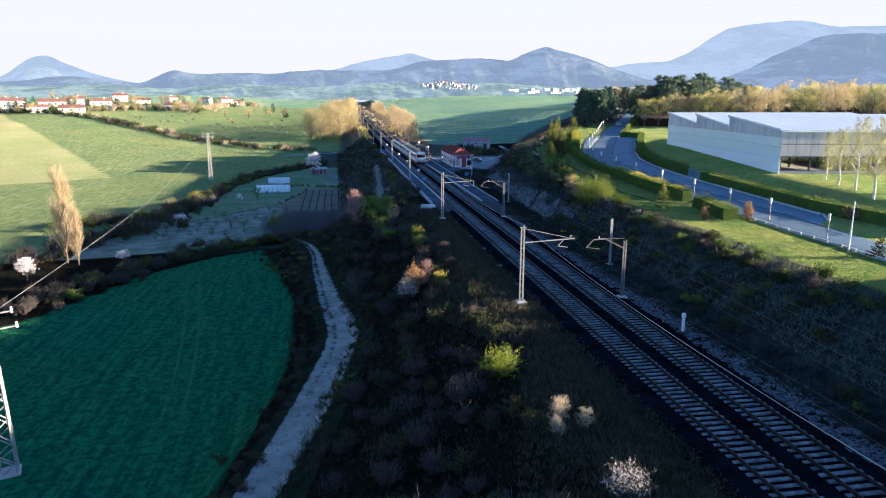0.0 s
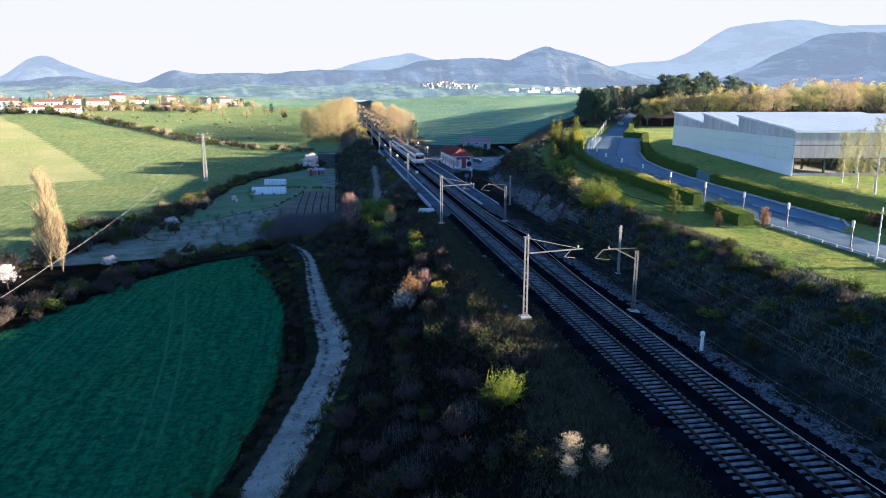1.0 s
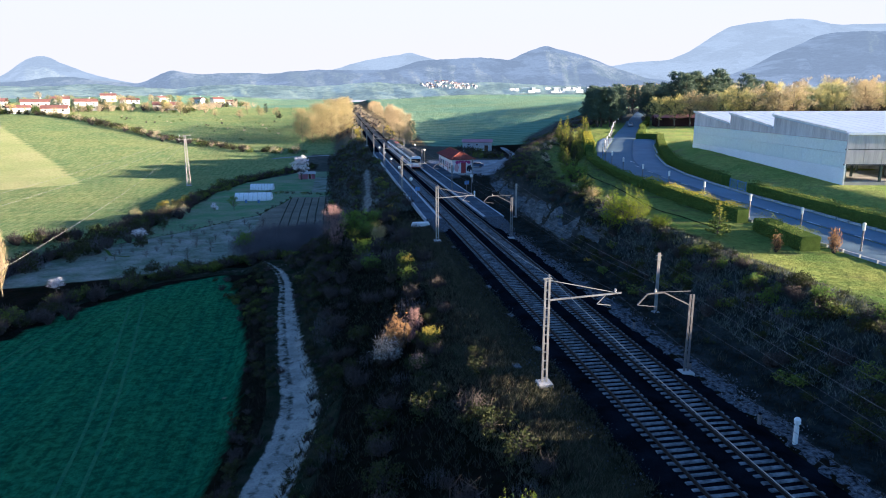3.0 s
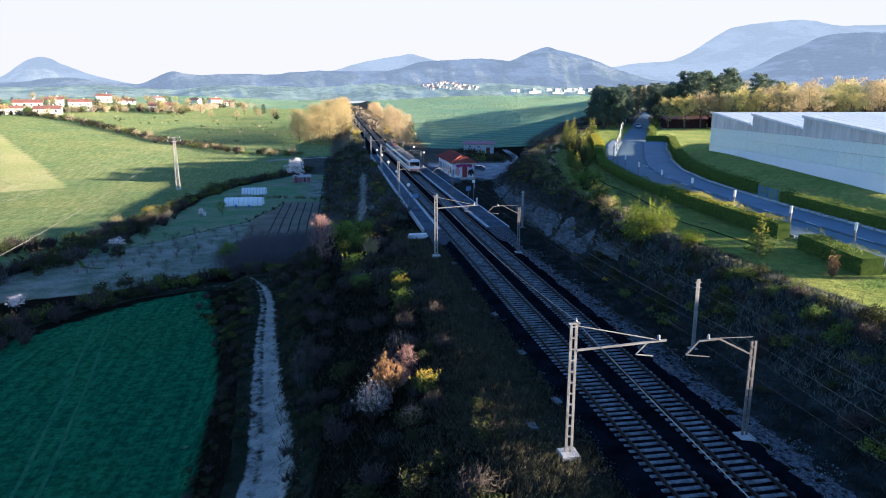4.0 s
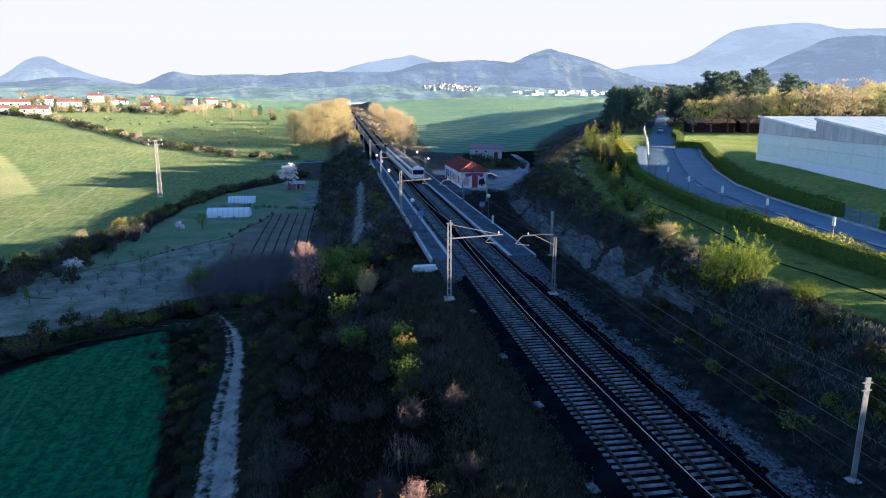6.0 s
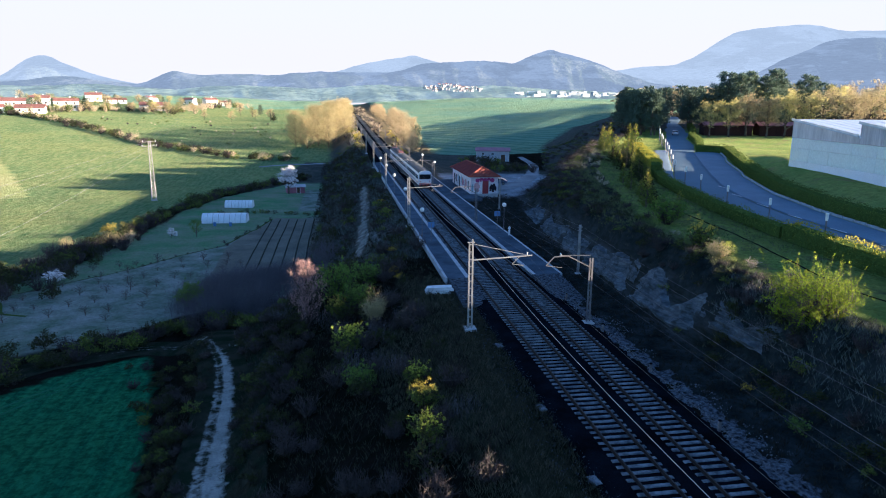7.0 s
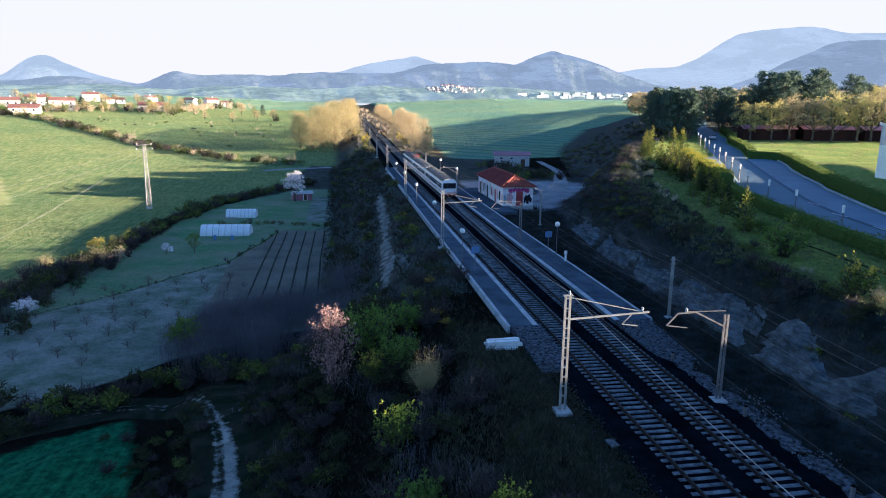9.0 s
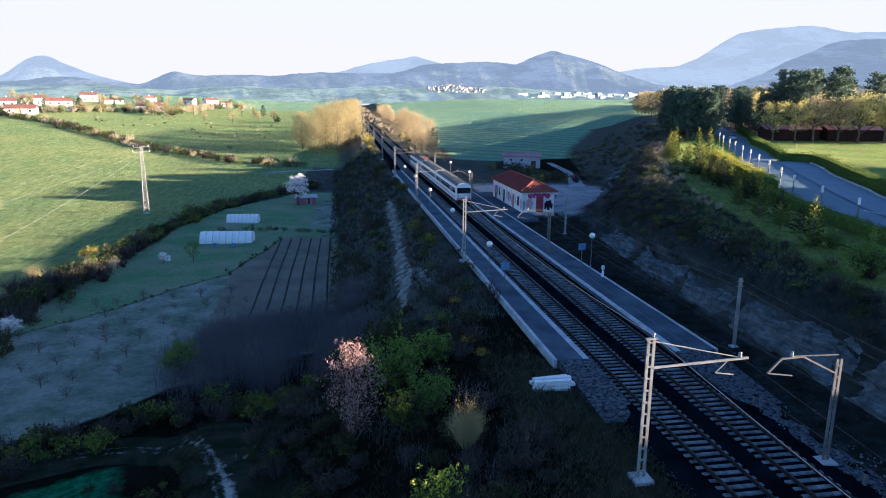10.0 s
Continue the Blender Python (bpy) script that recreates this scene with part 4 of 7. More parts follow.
tr_, mx_ = nt_.nodes.new("ShaderNodeBsdfTranslucent"), nt_.nodes.new("ShaderNodeMixShader")
tr_.inputs[0].default_value = (0.70, 0.90, 0.98, 1)
mx_.inputs[0].default_value = 0.25
nt_.links.new(nt_.nodes["Principled BSDF"].outputs[0], mx_.inputs[1])
nt_.links.new(tr_.outputs[0], mx_.inputs[2])
nt_.links.new(mx_.outputs[0], nt_.nodes["Material Output"].inputs[0])
M["fence"] = plain("green_fence", (0.03, 0.06, 0.05), 0.5)


def hall():
    A = 9.51                                    # the long wall runs 9.5 degrees east of north
    t = thing("factory_hall", (74.6, 101.9, 7.45), "long pale hall with sawtooth roof and translucent wall panels", "factory hall", "", -A)
    L, D = 58.2, 46.0
    bays = [(0, 21.6), (21.6, 39.2), (39.2, L)]
    lo, hi = 6.75, 8.6
    # long west wall in panels
    low = part("base_wall", Shape().box(0.12, L / 2, -1.0, 0.2, L, 3.0), M["sheet"], t, "ribbed pale metal base wall")
    for i in range(14):
        part("rib", Shape().box(0.0, L / 2, 0.1 + 0.135 * i, 0.06, L - 0.1, 0.07), M["sheet"], low)
    for i in range(10):
        for j, (z0, z1) in enumerate(((2.03, 4.1), (4.14, 5.75))):
            part("panel", Shape().box(0.1, (i + 0.5) * L / 10, z0, 0.14, L / 10 - 0.06, z1 - z0, 0, 0.015), M["panel"], t)
    for a, b in bays:
        v = []
        for x in (0.02, 0.26):
            v += [(x, a + 0.05, 5.8), (x, b, 5.8), (x, b, hi), (x, a + 0.05, lo)]
        part("upper_cladding", Shape().add(v, [(0, 1, 2, 3), (7, 6, 5, 4), (0, 4, 5, 1), (1, 5, 6, 2), (2, 6, 7, 3), (3, 7, 4, 0)]), M["clad"], t, "weathered grey upper cladding")
        # roof slope of the bay, its ribs and the upright glazed face
        rs = []
        for x, z in ((-0.25, 0.0), (D, 0.0), (D, 0.25), (-0.25, 0.25)):
            rs.append((x, z))
        r = part("roof", Shape().loft([[(x, a + 0.02, lo + z) for x, z in rs], [(x, b + 0.15, hi + z + 0.02) for x, z in rs]]), M["roofsheet"], t, "pale metal roof slope")
        n = 26
        for i in range(n):
            x = (i + 0.5) * D / n
            part("seam", Shape().beam((x, a + 0.1, lo + 0.28), (x, b, hi + 0.3), 0.06, 0.03), M["roofsheet"], r)
        part("skylight_wall", Shape().box(D / 2, b - 0.05, lo, D - 0.2, 0.14, hi - lo - 0.02), M["panel"], t)
        part("gutter", Shape().box(D / 2, a - 0.03, lo - 0.12, D, 0.3, 0.28), M["sheet"], t)
        part("edge_trim", Shape().beam((-0.3, a, lo + 0.3), (-0.3, b + 0.1, hi + 0.32), 0.12, 0.3), M["white"], t)
    # near end: two rows of cladding above an open ground floor on columns
    n = 18
    for row, (z0, z1) in enumerate(((2.6, 4.55), (4.7, 6.7))):
        for i in range(n):
            part("end_panel", Shape().box((i + 0.5) * D / n, 0.1, z0, D / n - 0.05, 0.16, z1 - z0, 0, 0.015), M["clad"], t)
    part("end_beam", Shape().box(D / 2, 0.2, 4.52, D, 0.3, 0.2).box(D / 2, 0.2, 2.4, D, 0.3, 0.22), M["darkpole"], t)
    for i in range(10):
        for yy in (0.3, 7.0, 14.0):
            part("column", Shape().box(0.3 + i * (D - 0.6) / 9, yy, -1.0, 0.28, 0.28, 3.6), M["fence"], t)
    part("inner_wall", Shape().box(D / 2, 18.0, -1.0, D - 0.6, 0.25, 7.6), M["clad"], t)
    part("far_wall", Shape().box(D / 2, L - 0.12, -1.0, D - 0.3, 0.2, 7.5), M["sheet"], t)
    # Unseen east wall, made translucent so that sun brightens the west panels.
    part("east_wall", Shape().box(D - 0.12, L / 2, -1.0, 0.2, L - 0.4, 7.5), M["panel"], t)
    part("floor_slab", Shape().box(D / 2, L / 2 - 0.1, -1.2, D - 0.5, L - 0.4, 1.28), M["concrete"], t)
    return t


hall()

# ---- train ----
M["train_white"] = surf("train_white", (0.80, 0.80, 0.80), (0.70, 0.70, 0.71), 0.4, 0.35, 0, 10.0, 0.02)
M["train_roof"] = surf("train_roof", (0.115, 0.115, 0.11), (0.075, 0.078, 0.078), 0.4, 0.75, 0, 8.0, 0.15)
M["train_dark"] = plain("train_window", (0.012, 0.013, 0.016), 0.12)
M["train_red"] = plain("train_red", (0.45, 0.05, 0.03), 0.4)
M["train_blue"] = plain("train_blue", (0.05, 0.05, 0.16), 0.4)
M["under"] = plain("train_underframe", (0.04, 0.04, 0.045), 0.7)


def train(y0):
    t = thing("train", (XR, y0, RAIL_Z), "three-car white electric train with dark windows and red stripe", "train")
    CL, HW = 25.6, 1.45
    sec = [(-HW, 0.75), (-HW - 0.02, 1.2), (-HW, 3.1), (-HW + 0.12, 3.45), (-0.9, 3.75), (0, 3.85), (0.9, 3.75), (HW - 0.12, 3.45), (HW, 3.1), (HW + 0.02, 1.2), (HW, 0.75)]
    for c in range(3):
        a, b = c * (CL + 0.5), c * (CL + 0.5) + CL
        car = part("car_body", Shape().loft([[(x * k, y, z) for x, z in sec] for y, k in ((a, 0.95), (a + 0.5, 1.0), (b - 0.5, 1.0), (b, 0.95))]), M["train_white"], t)
        part("roof", Shape().loft([[(x, y, z + 0.02) for x, z in ((-HW + 0.05, 3.36), (-HW + 0.13, 3.47), (-0.9, 3.78), (0, 3.88), (0.9, 3.78), (HW - 0.13, 3.47), (HW - 0.05, 3.36))] for y in (a + 0.25, b - 0.25)]), M["train_roof"], car, "sooty grey roof")
        part("underframe", Shape().box(0, (a + b) / 2, 0.25, 2.3, CL - 1.5, 0.55), M["under"], car)
        for yb in (a + 3.6, b - 3.6):
            part("bogie", Shape().box(0, yb, 0.05, 2.2, 3.2, 0.5, 0, 0.08), M["under"], car)
            for w in (-1.25, 1.25):
                for sx in (-0.83, 0.83):
                    part("wheel", Shape().beam((sx - 0.07, yb + w, 0.42), (sx + 0.07, yb + w, 0.42), 0.82, 0.82, 14), M["under"], car)
        for sg in (-1, 1):
            doors = (a + 5.8, b - 6.2)
            for i, (u, v) in enumerate(((a + 0.9, doors[0] - 0.9), (doors[0] + 0.9, doors[1] - 0.9), (doors[1] + 0.9, b - 0.9))):
                part("window_band", Shape().box(sg * (HW + 0.005), (u + v) / 2, 1.92, 0.05, v - u, 0.86), M["train_dark"], car, "long dark window band")
                part("window_rail", Shape().box(sg * (HW + 0.03), (u + v) / 2, 2.42, 0.03, v - u, 0.045), M["train_white"], car)
            part("red_stripe", Shape().box(sg * (HW + 0.018), (a + b) / 2, 1.28, 0.03, CL - 1.2, 0.13), M["train_red"], car)
            part("blue_stripe", Shape().box(sg * (HW + 0.018), (a + b) / 2, 1.08, 0.03, CL - 1.2, 0.11), M["train_blue"], car)
            for d in doors:
                dr = part("door", Shape().box(sg * (HW + 0.01), d, 0.95, 0.07, 1.5, 2.2, 0, 0.02), M["train_white"], car)
                for k in (-0.37, 0.37):
                    part("door_glass", Shape().box(sg * (HW + 0.035), d + k, 1.9, 0.04, 0.34, 0.9), M["train_dark"], dr)
        if c < 2:
            part("gangway", Shape().box(0, b + 0.25, 0.8, 2.3, 0.7, 2.7), M["under"], t, "dark corrugated gangway")
    # blunt tail
    part("windscreen", Shape().box(0, -0.03, 2.0, 2.5, 0.10, 1.05, 0, 0.02), M["train_dark"], t, "dark cab windscreen")
    part("cab_stripe", Shape().box(0, -0.04, 1.05, 2.6, 0.08, 0.16), M["train_red"], t)
    part("buffer_beam", Shape().box(0, -0.12, 0.62, 2.6, 0.3, 0.3, 0, 0.04), M["train_red"], t)
    for x in (-0.85, 0.85):
        part("buffer", Shape().beam((x, -0.1, 0.75), (x, -0.6, 0.75), 0.2, 0.2, 10).beam((x, -0.6, 0.75), (x, -0.66, 0.75), 0.44, 0.44, 12), M["under"], t)
        part("tail_lamp", Shape().beam((x * 1.2, -0.02, 1.5), (x * 1.2, -0.08, 1.5), 0.2, 0.2, 10), M["train_red"], t)
    part("coupler", Shape().box(0, -0.3, 0.6, 0.3, 0.6, 0.3), M["under"], t)
    yf = 2 * (CL + 0.5)
    for k in range(4):
        part("roof_equipment", Shape().box(0, yf + 4 + 4.3 * k, 3.85, 1.7, 3.0, 0.35, 0, 0.08), M["train_roof"], t)
    for yq in (yf + 2.2, yf + 22):
        pg = part("pantograph", Shape().box(0, yq, 3.95, 1.5, 1.6, 0.12), M["train_red"], t, "folded red pantograph")
        part("arm", Shape().beam((-0.5, yq, 4.1), (-0.3, yq + 1.2, 4.45), 0.06).beam((0.5, yq, 4.1), (0.3, yq + 1.2, 4.45), 0.06).beam((-0.9, yq + 1.2, 4.5), (0.9, yq + 1.2, 4.5), 0.07), M["train_red"], pg)
    return t


train(198.0)

# ---- paths ----
PC = [(-28, -60), (-14, 0), (-6.6, 41), (-4.7, 48), (-2.6, 58), (-1.5, 64), (-0.3, 71), (-1.7, 84), (-3.2, 100), (-3.9, 112), (-5.2, 120), (-7.2, 125.5), (-8.8, 128.5), (-10.0, 130.5)]


def smooth(pts, n=240, w=15):
    p = np.array(pts, float)
    d = np.concatenate([[0], np.cumsum(np.hypot(*np.diff(p, axis=0).T))])
    t = np.linspace(0, d[-1], n)
    out = []
    for k in (0, 1):
        v = np.interp(t, d, p[:, k])
        q = np.concatenate([2 * v[0] - v[w:0:-1], v, 2 * v[-1] - v[-2:-w - 2:-1]])
        out.append(np.convolve(q, np.hanning(2 * w + 3)[1:-1] / np.hanning(2 * w + 3).sum(), "valid"))
    return np.stack(out, -1)


def worn_track(name, pts, half, mat, label, category, n=260, cols=25, uneven=0.07, crown=0.10):
    """A trodden strip whose ragged edges sink into the ground."""
    c = smooth(pts, n, max(3, n // 26))
    g = np.gradient(c, axis=0)
    g /= np.linalg.norm(g, axis=1)[:, None]
    hw = np.interp(np.linspace(0, 1, n), np.linspace(0, 1, len(half)), half)
    u = np.linspace(-1.6, 1.6, cols)
    X = c[:, :1] + g[:, 1:] * hw[:, None] * u
    Y = c[:, 1:] - g[:, :1] * hw[:, None] * u
    Z = ground_z(X, Y) + crown * (1 - u * u)
    for i in range(n):
        for j in range(cols):
            Z[i, j] += uneven * (noise.noise((X[i, j] * 0.9, Y[i, j] * 0.9, 3.1)) + 0.7 * noise.noise((X[i, j] * 2.6, Y[i, j] * 2.6, 8.3)))
    k = np.arange(n * cols).reshape(n, cols)
    q = np.stack([k[:-1, :-1], k[:-1, 1:], k[1:, 1:], k[1:, :-1]], -1).reshape(-1, 4)
    return tagged(new(name, mesh_of(name, np.stack([X, Y, Z], -1).reshape(-1, 3), q, (mat,), None, True)), label, category, "", "structure")


M["gully"] = surf("pale_eroded_marl", (0.24, 0.235, 0.21), (0.09, 0.092, 0.08), 0.9, 0.95, 0, 3.0, 0.9, 0.15)
M["marl"] = surf("bare_earth", (0.17, 0.17, 0.145), (0.06, 0.06, 0.05), 0.9, 0.95, 0, 5.0, 0.8, 0.1)


def lane_material():
    """Pale trodden grit that thins out into the dark grass of its edges."""
    m, nt, b = base_mat("trodden_lane", 0.95)
    a = nt.nodes.new("ShaderNodeAttribute")
    a.attribute_name = "wear"
    n = calc(nt, "MULTIPLY", calc(nt, "SUBTRACT", grain(nt, 1.3, 8.0, 0.68), 0.5), 1.25)
    bare = ramp(nt, calc(nt, "ADD", a.outputs["Fac"], n), 0.38, 0.66)
    grit = mix(nt, ramp(nt, grain(nt, 0.5, 5.0, 0.6), 0.35, 0.65), (0.36, 0.345, 0.295), (0.235, 0.23, 0.20))
    grit = mix(nt, 0.6, grit, mix(nt, ramp(nt, grain(nt, 6.0, 4.0, 0.7), 0.3, 0.7), (0.45, 0.45, 0.45), (1.0, 1.0, 1.0)), "MULTIPLY")
    turf = mix(nt, ramp(nt, grain(nt, 0.6, 5.0), 0.4, 0.6), (0.011, 0.018, 0.010), (0.028, 0.028, 0.019))
    nt.links.new(mix(nt, bare, turf, grit), b.inputs["Base Color"])
    bump(nt, b, grain(nt, 3.0, 6.0, 0.7), 0.8, 0.12)
    return m


M["lane"] = lane_material()


def lane(name, pts, half, apron, worn, grassy, label, n=280, cols=41, reach=4.6):
    """A lane with a bare core, a stony apron on its right and a grassy middle."""
    c = smooth(pts, n, max(3, n // 26))
    g = np.gradient(c, axis=0)
    g /= np.linalg.norm(g, axis=1)[:, None]
    k = np.linspace(0, 1, n)
    hw, ap, wo, gr = [np.interp(k, np.linspace(0, 1, len(q)), q)[:, None] for q in (half, apron, worn, grassy)]
    d = np.linspace(-2.2, reach, cols)[None, :] + 0 * hw
    X, Y = c[:, :1] + g[:, 1:] * d, c[:, 1:] - g[:, :1] * d
    Z = ground_z(X, Y) + 0.09
    Z[:, 0] -= 0.25
    Z[:, -1] -= 0.25
    core = wo * step(0.3, -0.3, np.abs(d) - hw) * (1 - gr * np.exp(-(d / 0.24) ** 2))
    side = 0.70 * step(0.7, -0.7, d - ap) * step(-0.2, 0.4, d) * (ap > 0.1)
    i = np.arange(n * cols).reshape(n, cols)
    q = np.stack([i[:-1, :-1], i[:-1, 1:], i[1:, 1:], i[1:, :-1]], -1).reshape(-1, 4)
    me = mesh_of(name, np.stack([X, Y, Z], -1).reshape(-1, 3), q, (M["lane"],), None, True)
    me.attributes.new("wear", "FLOAT", "POINT").data.foreach_set("value", np.maximum(core, side).astype(np.float32).ravel())
    return tagged(new(name, me), label, "dirt path", "", "structure")


lane("dirt_path", PC, [1.2, 1.2, 1.2, 1.2, 1.15, 1.1, 1.05, 1.0, 0.95, 0.8, 0.65, 0.5], [0, 0, 0, 0, 0, 0.6, 1.6, 2.3, 2.9, 2.6, 2.1, 1.7, 1.2, 0], [0.95, 0.95, 0.95, 0.93, 0.88, 0.78, 0.66, 0.58, 0.52, 0.45], [0.05, 0.1, 0.12, 0.15, 0.2, 0.2], "pale stony farm track with a ragged gravel apron")
lane("trodden_fork", [(-5.8, 121.6), (-4.9, 123.6), (-3.7, 126.4), (-1.6, 127.8), (0.6, 129.6)], [0.8, 0.7, 0.5, 0.4], [0, 0], [0.55, 0.5, 0.4, 0.25], [0.3, 0.4, 0.5], "trodden grassy fork climbing to the bank", 70, 25, 2.2)
lane("grassy_lane", [(-8.2, 127.4), (-10.6, 129.6), (-13.4, 130.6), (-16.6, 130.6), (-20, 129.6), (-24, 127.8), (-31, 121), (-38, 110)], [0.7, 0.7, 0.6, 0.6], [0, 0], [0.45, 0.38, 0.32, 0.28, 0.24], [0.4, 0.5, 0.6], "grassy lane along the top of the field", 120, 25, 2.2)


def loose_stones(name, n, xr, yr, ok, size, mat, label):
    rg = np.random.default_rng(n)
    x, y = xr[0] + (xr[1] - xr[0]) * rg.random(n * 6), yr[0] + (yr[1] - yr[0]) * rg.random(n * 6)
    k = ok(x, y)
    x, y = x[k][:n], y[k][:n]
    m = len(x)
    o = np.array([(1, 0, 0), (-1, 0, 0), (0, 1, 0), (0, -1, 0), (0, 0, 1), (0, 0, -1)], float)
    F = np.array([(0, 2, 4), (2, 1, 4), (1, 3, 4), (3, 0, 4), (2, 0, 5), (1, 2, 5), (3, 1, 5), (0, 3, 5)])
    s_ = size * (0.4 + 1.2 * rg.random((m, 1, 1)) ** 2)
    V = np.stack([x, y, land(x, y) + 0.07], -1)[:, None] + o * s_ * (0.6 + 0.6 * rg.random((m, 6, 3)))
    single(name, mesh_of(name, V.reshape(-1, 3), (F[None] + 6 * np.arange(m)[:, None, None]).reshape(-1, 3), (mat,)), mat, label, "stones", "", "stuff")


loose_stones("path_stones", 2200, (-10, 4), (40, 98), lambda x, y: (x > path_x(y) - 1.0) & (x < path_x(y) + 1.4 + 1.9 * np.exp(-((y - 70) / 14) ** 2)), 0.045, M["path"], "loose pale stones on the farm track")
AC = [(40, 198), (46, 203), (52, 212), (58, 226), (63, 241), (69, 259), (73, 275), (75.5, 291), (78, 308)]
worn_track("access_road", AC, [2.6, 2.4, 1.9, 1.6, 1.4, 1.3, 1.2, 1.2], M["gravel"], "pale gravel lane winding behind the station", "lane", 160, 17, 0.06, 0.09)
ribbon("farm_lane", [(-24, 327), (-12, 331.5), (3, 335)], [(-24, 329.5), (-12, 334), (3, 337.5)], M["gravel"], "grey lane along the field edge", "lane", 0.10)
for pts in ([(9.4, 146), (10.2, 153), (10.6, 161), (11.2, 173)], [(11.0, 170), (12.0, 184), (12.2, 196), (12.8, 212)], [(11.2, 160), (12.2, 154), (12.6, 148)]):
    worn_track("erosion_gully", pts, [0.2, 0.6, 0.9, 0.55, 0.8, 0.25], M["gully"], "bare eroded gully on the embankment", "gully", 90, 17, 0.16, 0.06)

worn_track("ballast_shoulder", [(29.0, -20), (29.3, 60), (29.0, 100), (28.9, 122)], [0.7, 0.9, 1.0, 0.7, 0.9, 0.7, 0.5], M["grit"], "patchy pale gravel strip beside the track", "gravel", 600, 19, 0.16, 0.06)
loose_stones("shoulder_stones", 2400, (28.2, 31), (20, 122), lambda x, y: np.sin(y * 0.9) + np.sin(y * 0.37) > -0.9 + 0.5 * (x - 28.2), 0.06, M["sleeper"], "loose pale ballast stones beside the track")
ribbon("drain", [(45.3, 85), (44.9, 92), (44.3, 98), (45.2, 106), (46.6, 116), (47.0, 126), (49.6, 142), (54, 158)], [(45.55, 85), (45.15, 92), (44.55, 98), (45.45, 106), (46.85, 116), (47.25, 126), (49.85, 142), (54.25, 158)], M["ballast"], "narrow dark drain along the verge", "drain", 0.05, "structure", 0.02, 1.0, 3)
for y in (52, 60, 69, 78.1, 87.6, 96.3, 105, 114):
    mk = thing("marker_post", (28.4, y, float(land(28.4, y)) - 0.1), "short dark lineside marker post", "marker post", "marker posts")
    part("post", Shape().box(0, 0, 0, 0.16, 0.16, 0.75, 0, 0.03), M["darkpole"], mk)
    part("cap", Shape().box(0, 0, 0.75, 0.2, 0.2, 0.08, 0, 0.03), M["ballast"], mk)

# wheel marks of the sower in the green crop
M["tram"] = surf("thin_crop", (0.055, 0.16, 0.07), (0.028, 0.105, 0.055), 0.9, 0.95, 0, 3.0, 0.8, 0.1)
for pts in (((-24.4, 114.2), (-20.5, 94.0), (-17.7, 77.7), (-16.2, 66.2), (-15.5, 57.6)), ((-32.5, 71.1), (-33.1, 80.3), (-33.2, 90.5), (-31.8, 101.2), (-29.1, 108.3), (-24.7, 115.1), (-20.5, 122.1), (-15.3, 126.5))):
    for o in (-0.85, 0.85):
        ribbon("wheel_mark", [(x + o - 0.17, y + o * 0.35) for x, y in smooth(pts, 60, 9)], [(x + o + 0.17, y + o * 0.35) for x, y in smooth(pts, 60, 9)], M["tram"], "faint tractor wheel mark in the crop", "wheel mark", 0.03, "structure", 0.02, 1.2, 3)
M["fieldmark"] = surf("bare_wheel_mark", (0.075, 0.16, 0.095), (0.05, 0.12, 0.07), 0.2, 0.95, 0, 2.0, 0.3, 0.08)
for k in range(7):
    base = [(52, 366 + 27 * k + 4 * k * k), (80, 350 + 20 * k + 7 * k * k), (112, 350 + 14 * k + 8 * k * k), (150, 372 + 8 * k + 9 * k * k), (190, 410 + 10 * k * k)]
    pts = [(x, y) for x, y in smooth(base, 60, 8) if x < float(toe_x(y)) - 3]
    if len(pts) > 5:
        ribbon("wheel_mark", [(x, y - 0.35) for x, y in pts], [(x, y + 0.35) for x, y in pts], M["fieldmark"], "dark curved wheel mark across the hill field", "wheel mark", 0.05, "structure", 0.02, 3.0, 3)
# ---- plants ----
FINE = [1.0]                                # share of the leaves and twigs kept on plants far off


def leaf_cloud(rg, n, blobs, size, shell=0.45):
    n, size = int(n * FINE[0]), size / math.sqrt(FINE[0])
    w = np.array([b[3] * b[4] * b[5] for b in blobs], float) ** 0.75
    k = rg.choice(len(blobs), n, p=w / w.sum())
    B = np.array(blobs, float)[k]
    d = rg.normal(size=(n, 3))
    d /= np.linalg.norm(d, axis=1)[:, None]
    r = rg.random(n)[:, None] ** shell
    c = B[:, :3] + d * r * B[:, 3:]
    a = rg.normal(size=(n, 3))
    a /= np.linalg.norm(a, axis=1)[:, None]
    b = np.cross(a, rg.normal(size=(n, 3)))
    b /= np.linalg.norm(b, axis=1)[:, None]
    s = (size * (0.55 + 0.9 * rg.random(n)))[:, None]
    a, b = a * s, b * s * 0.8
    V = np.stack([c - a, c + 0.8 * a + b, c + 0.8 * a - b], 1).reshape(-1, 3)
    return V, np.arange(3 * n).reshape(n, 3)


def twig_cloud(rg, starts, ends, r):
    """Thin three-sided tapering twigs."""
    p, q = np.asarray(starts, float), np.asarray(ends, float)
    if FINE[0] < 1:
        p, q = p[::2], q[::2]
    n = len(p)
    w = q - p
    w /= np.maximum(np.linalg.norm(w, axis=1)[:, None], 1e-6)
    s = np.cross(w, rg.normal(size=(n, 3)))
    s /= np.maximum(np.linalg.norm(s, axis=1)[:, None], 1e-6)
    u = np.cross(w, s)
    r = np.broadcast_to(np.asarray(r, float), (n,))[:, None]
    V = np.stack([p + s * r, p - s * r * 0.5 + u * r * 0.87, p - s * r * 0.5 - u * r * 0.87, q], 1).reshape(-1, 3)
    o = 4 * np.arange(n)[:, None]
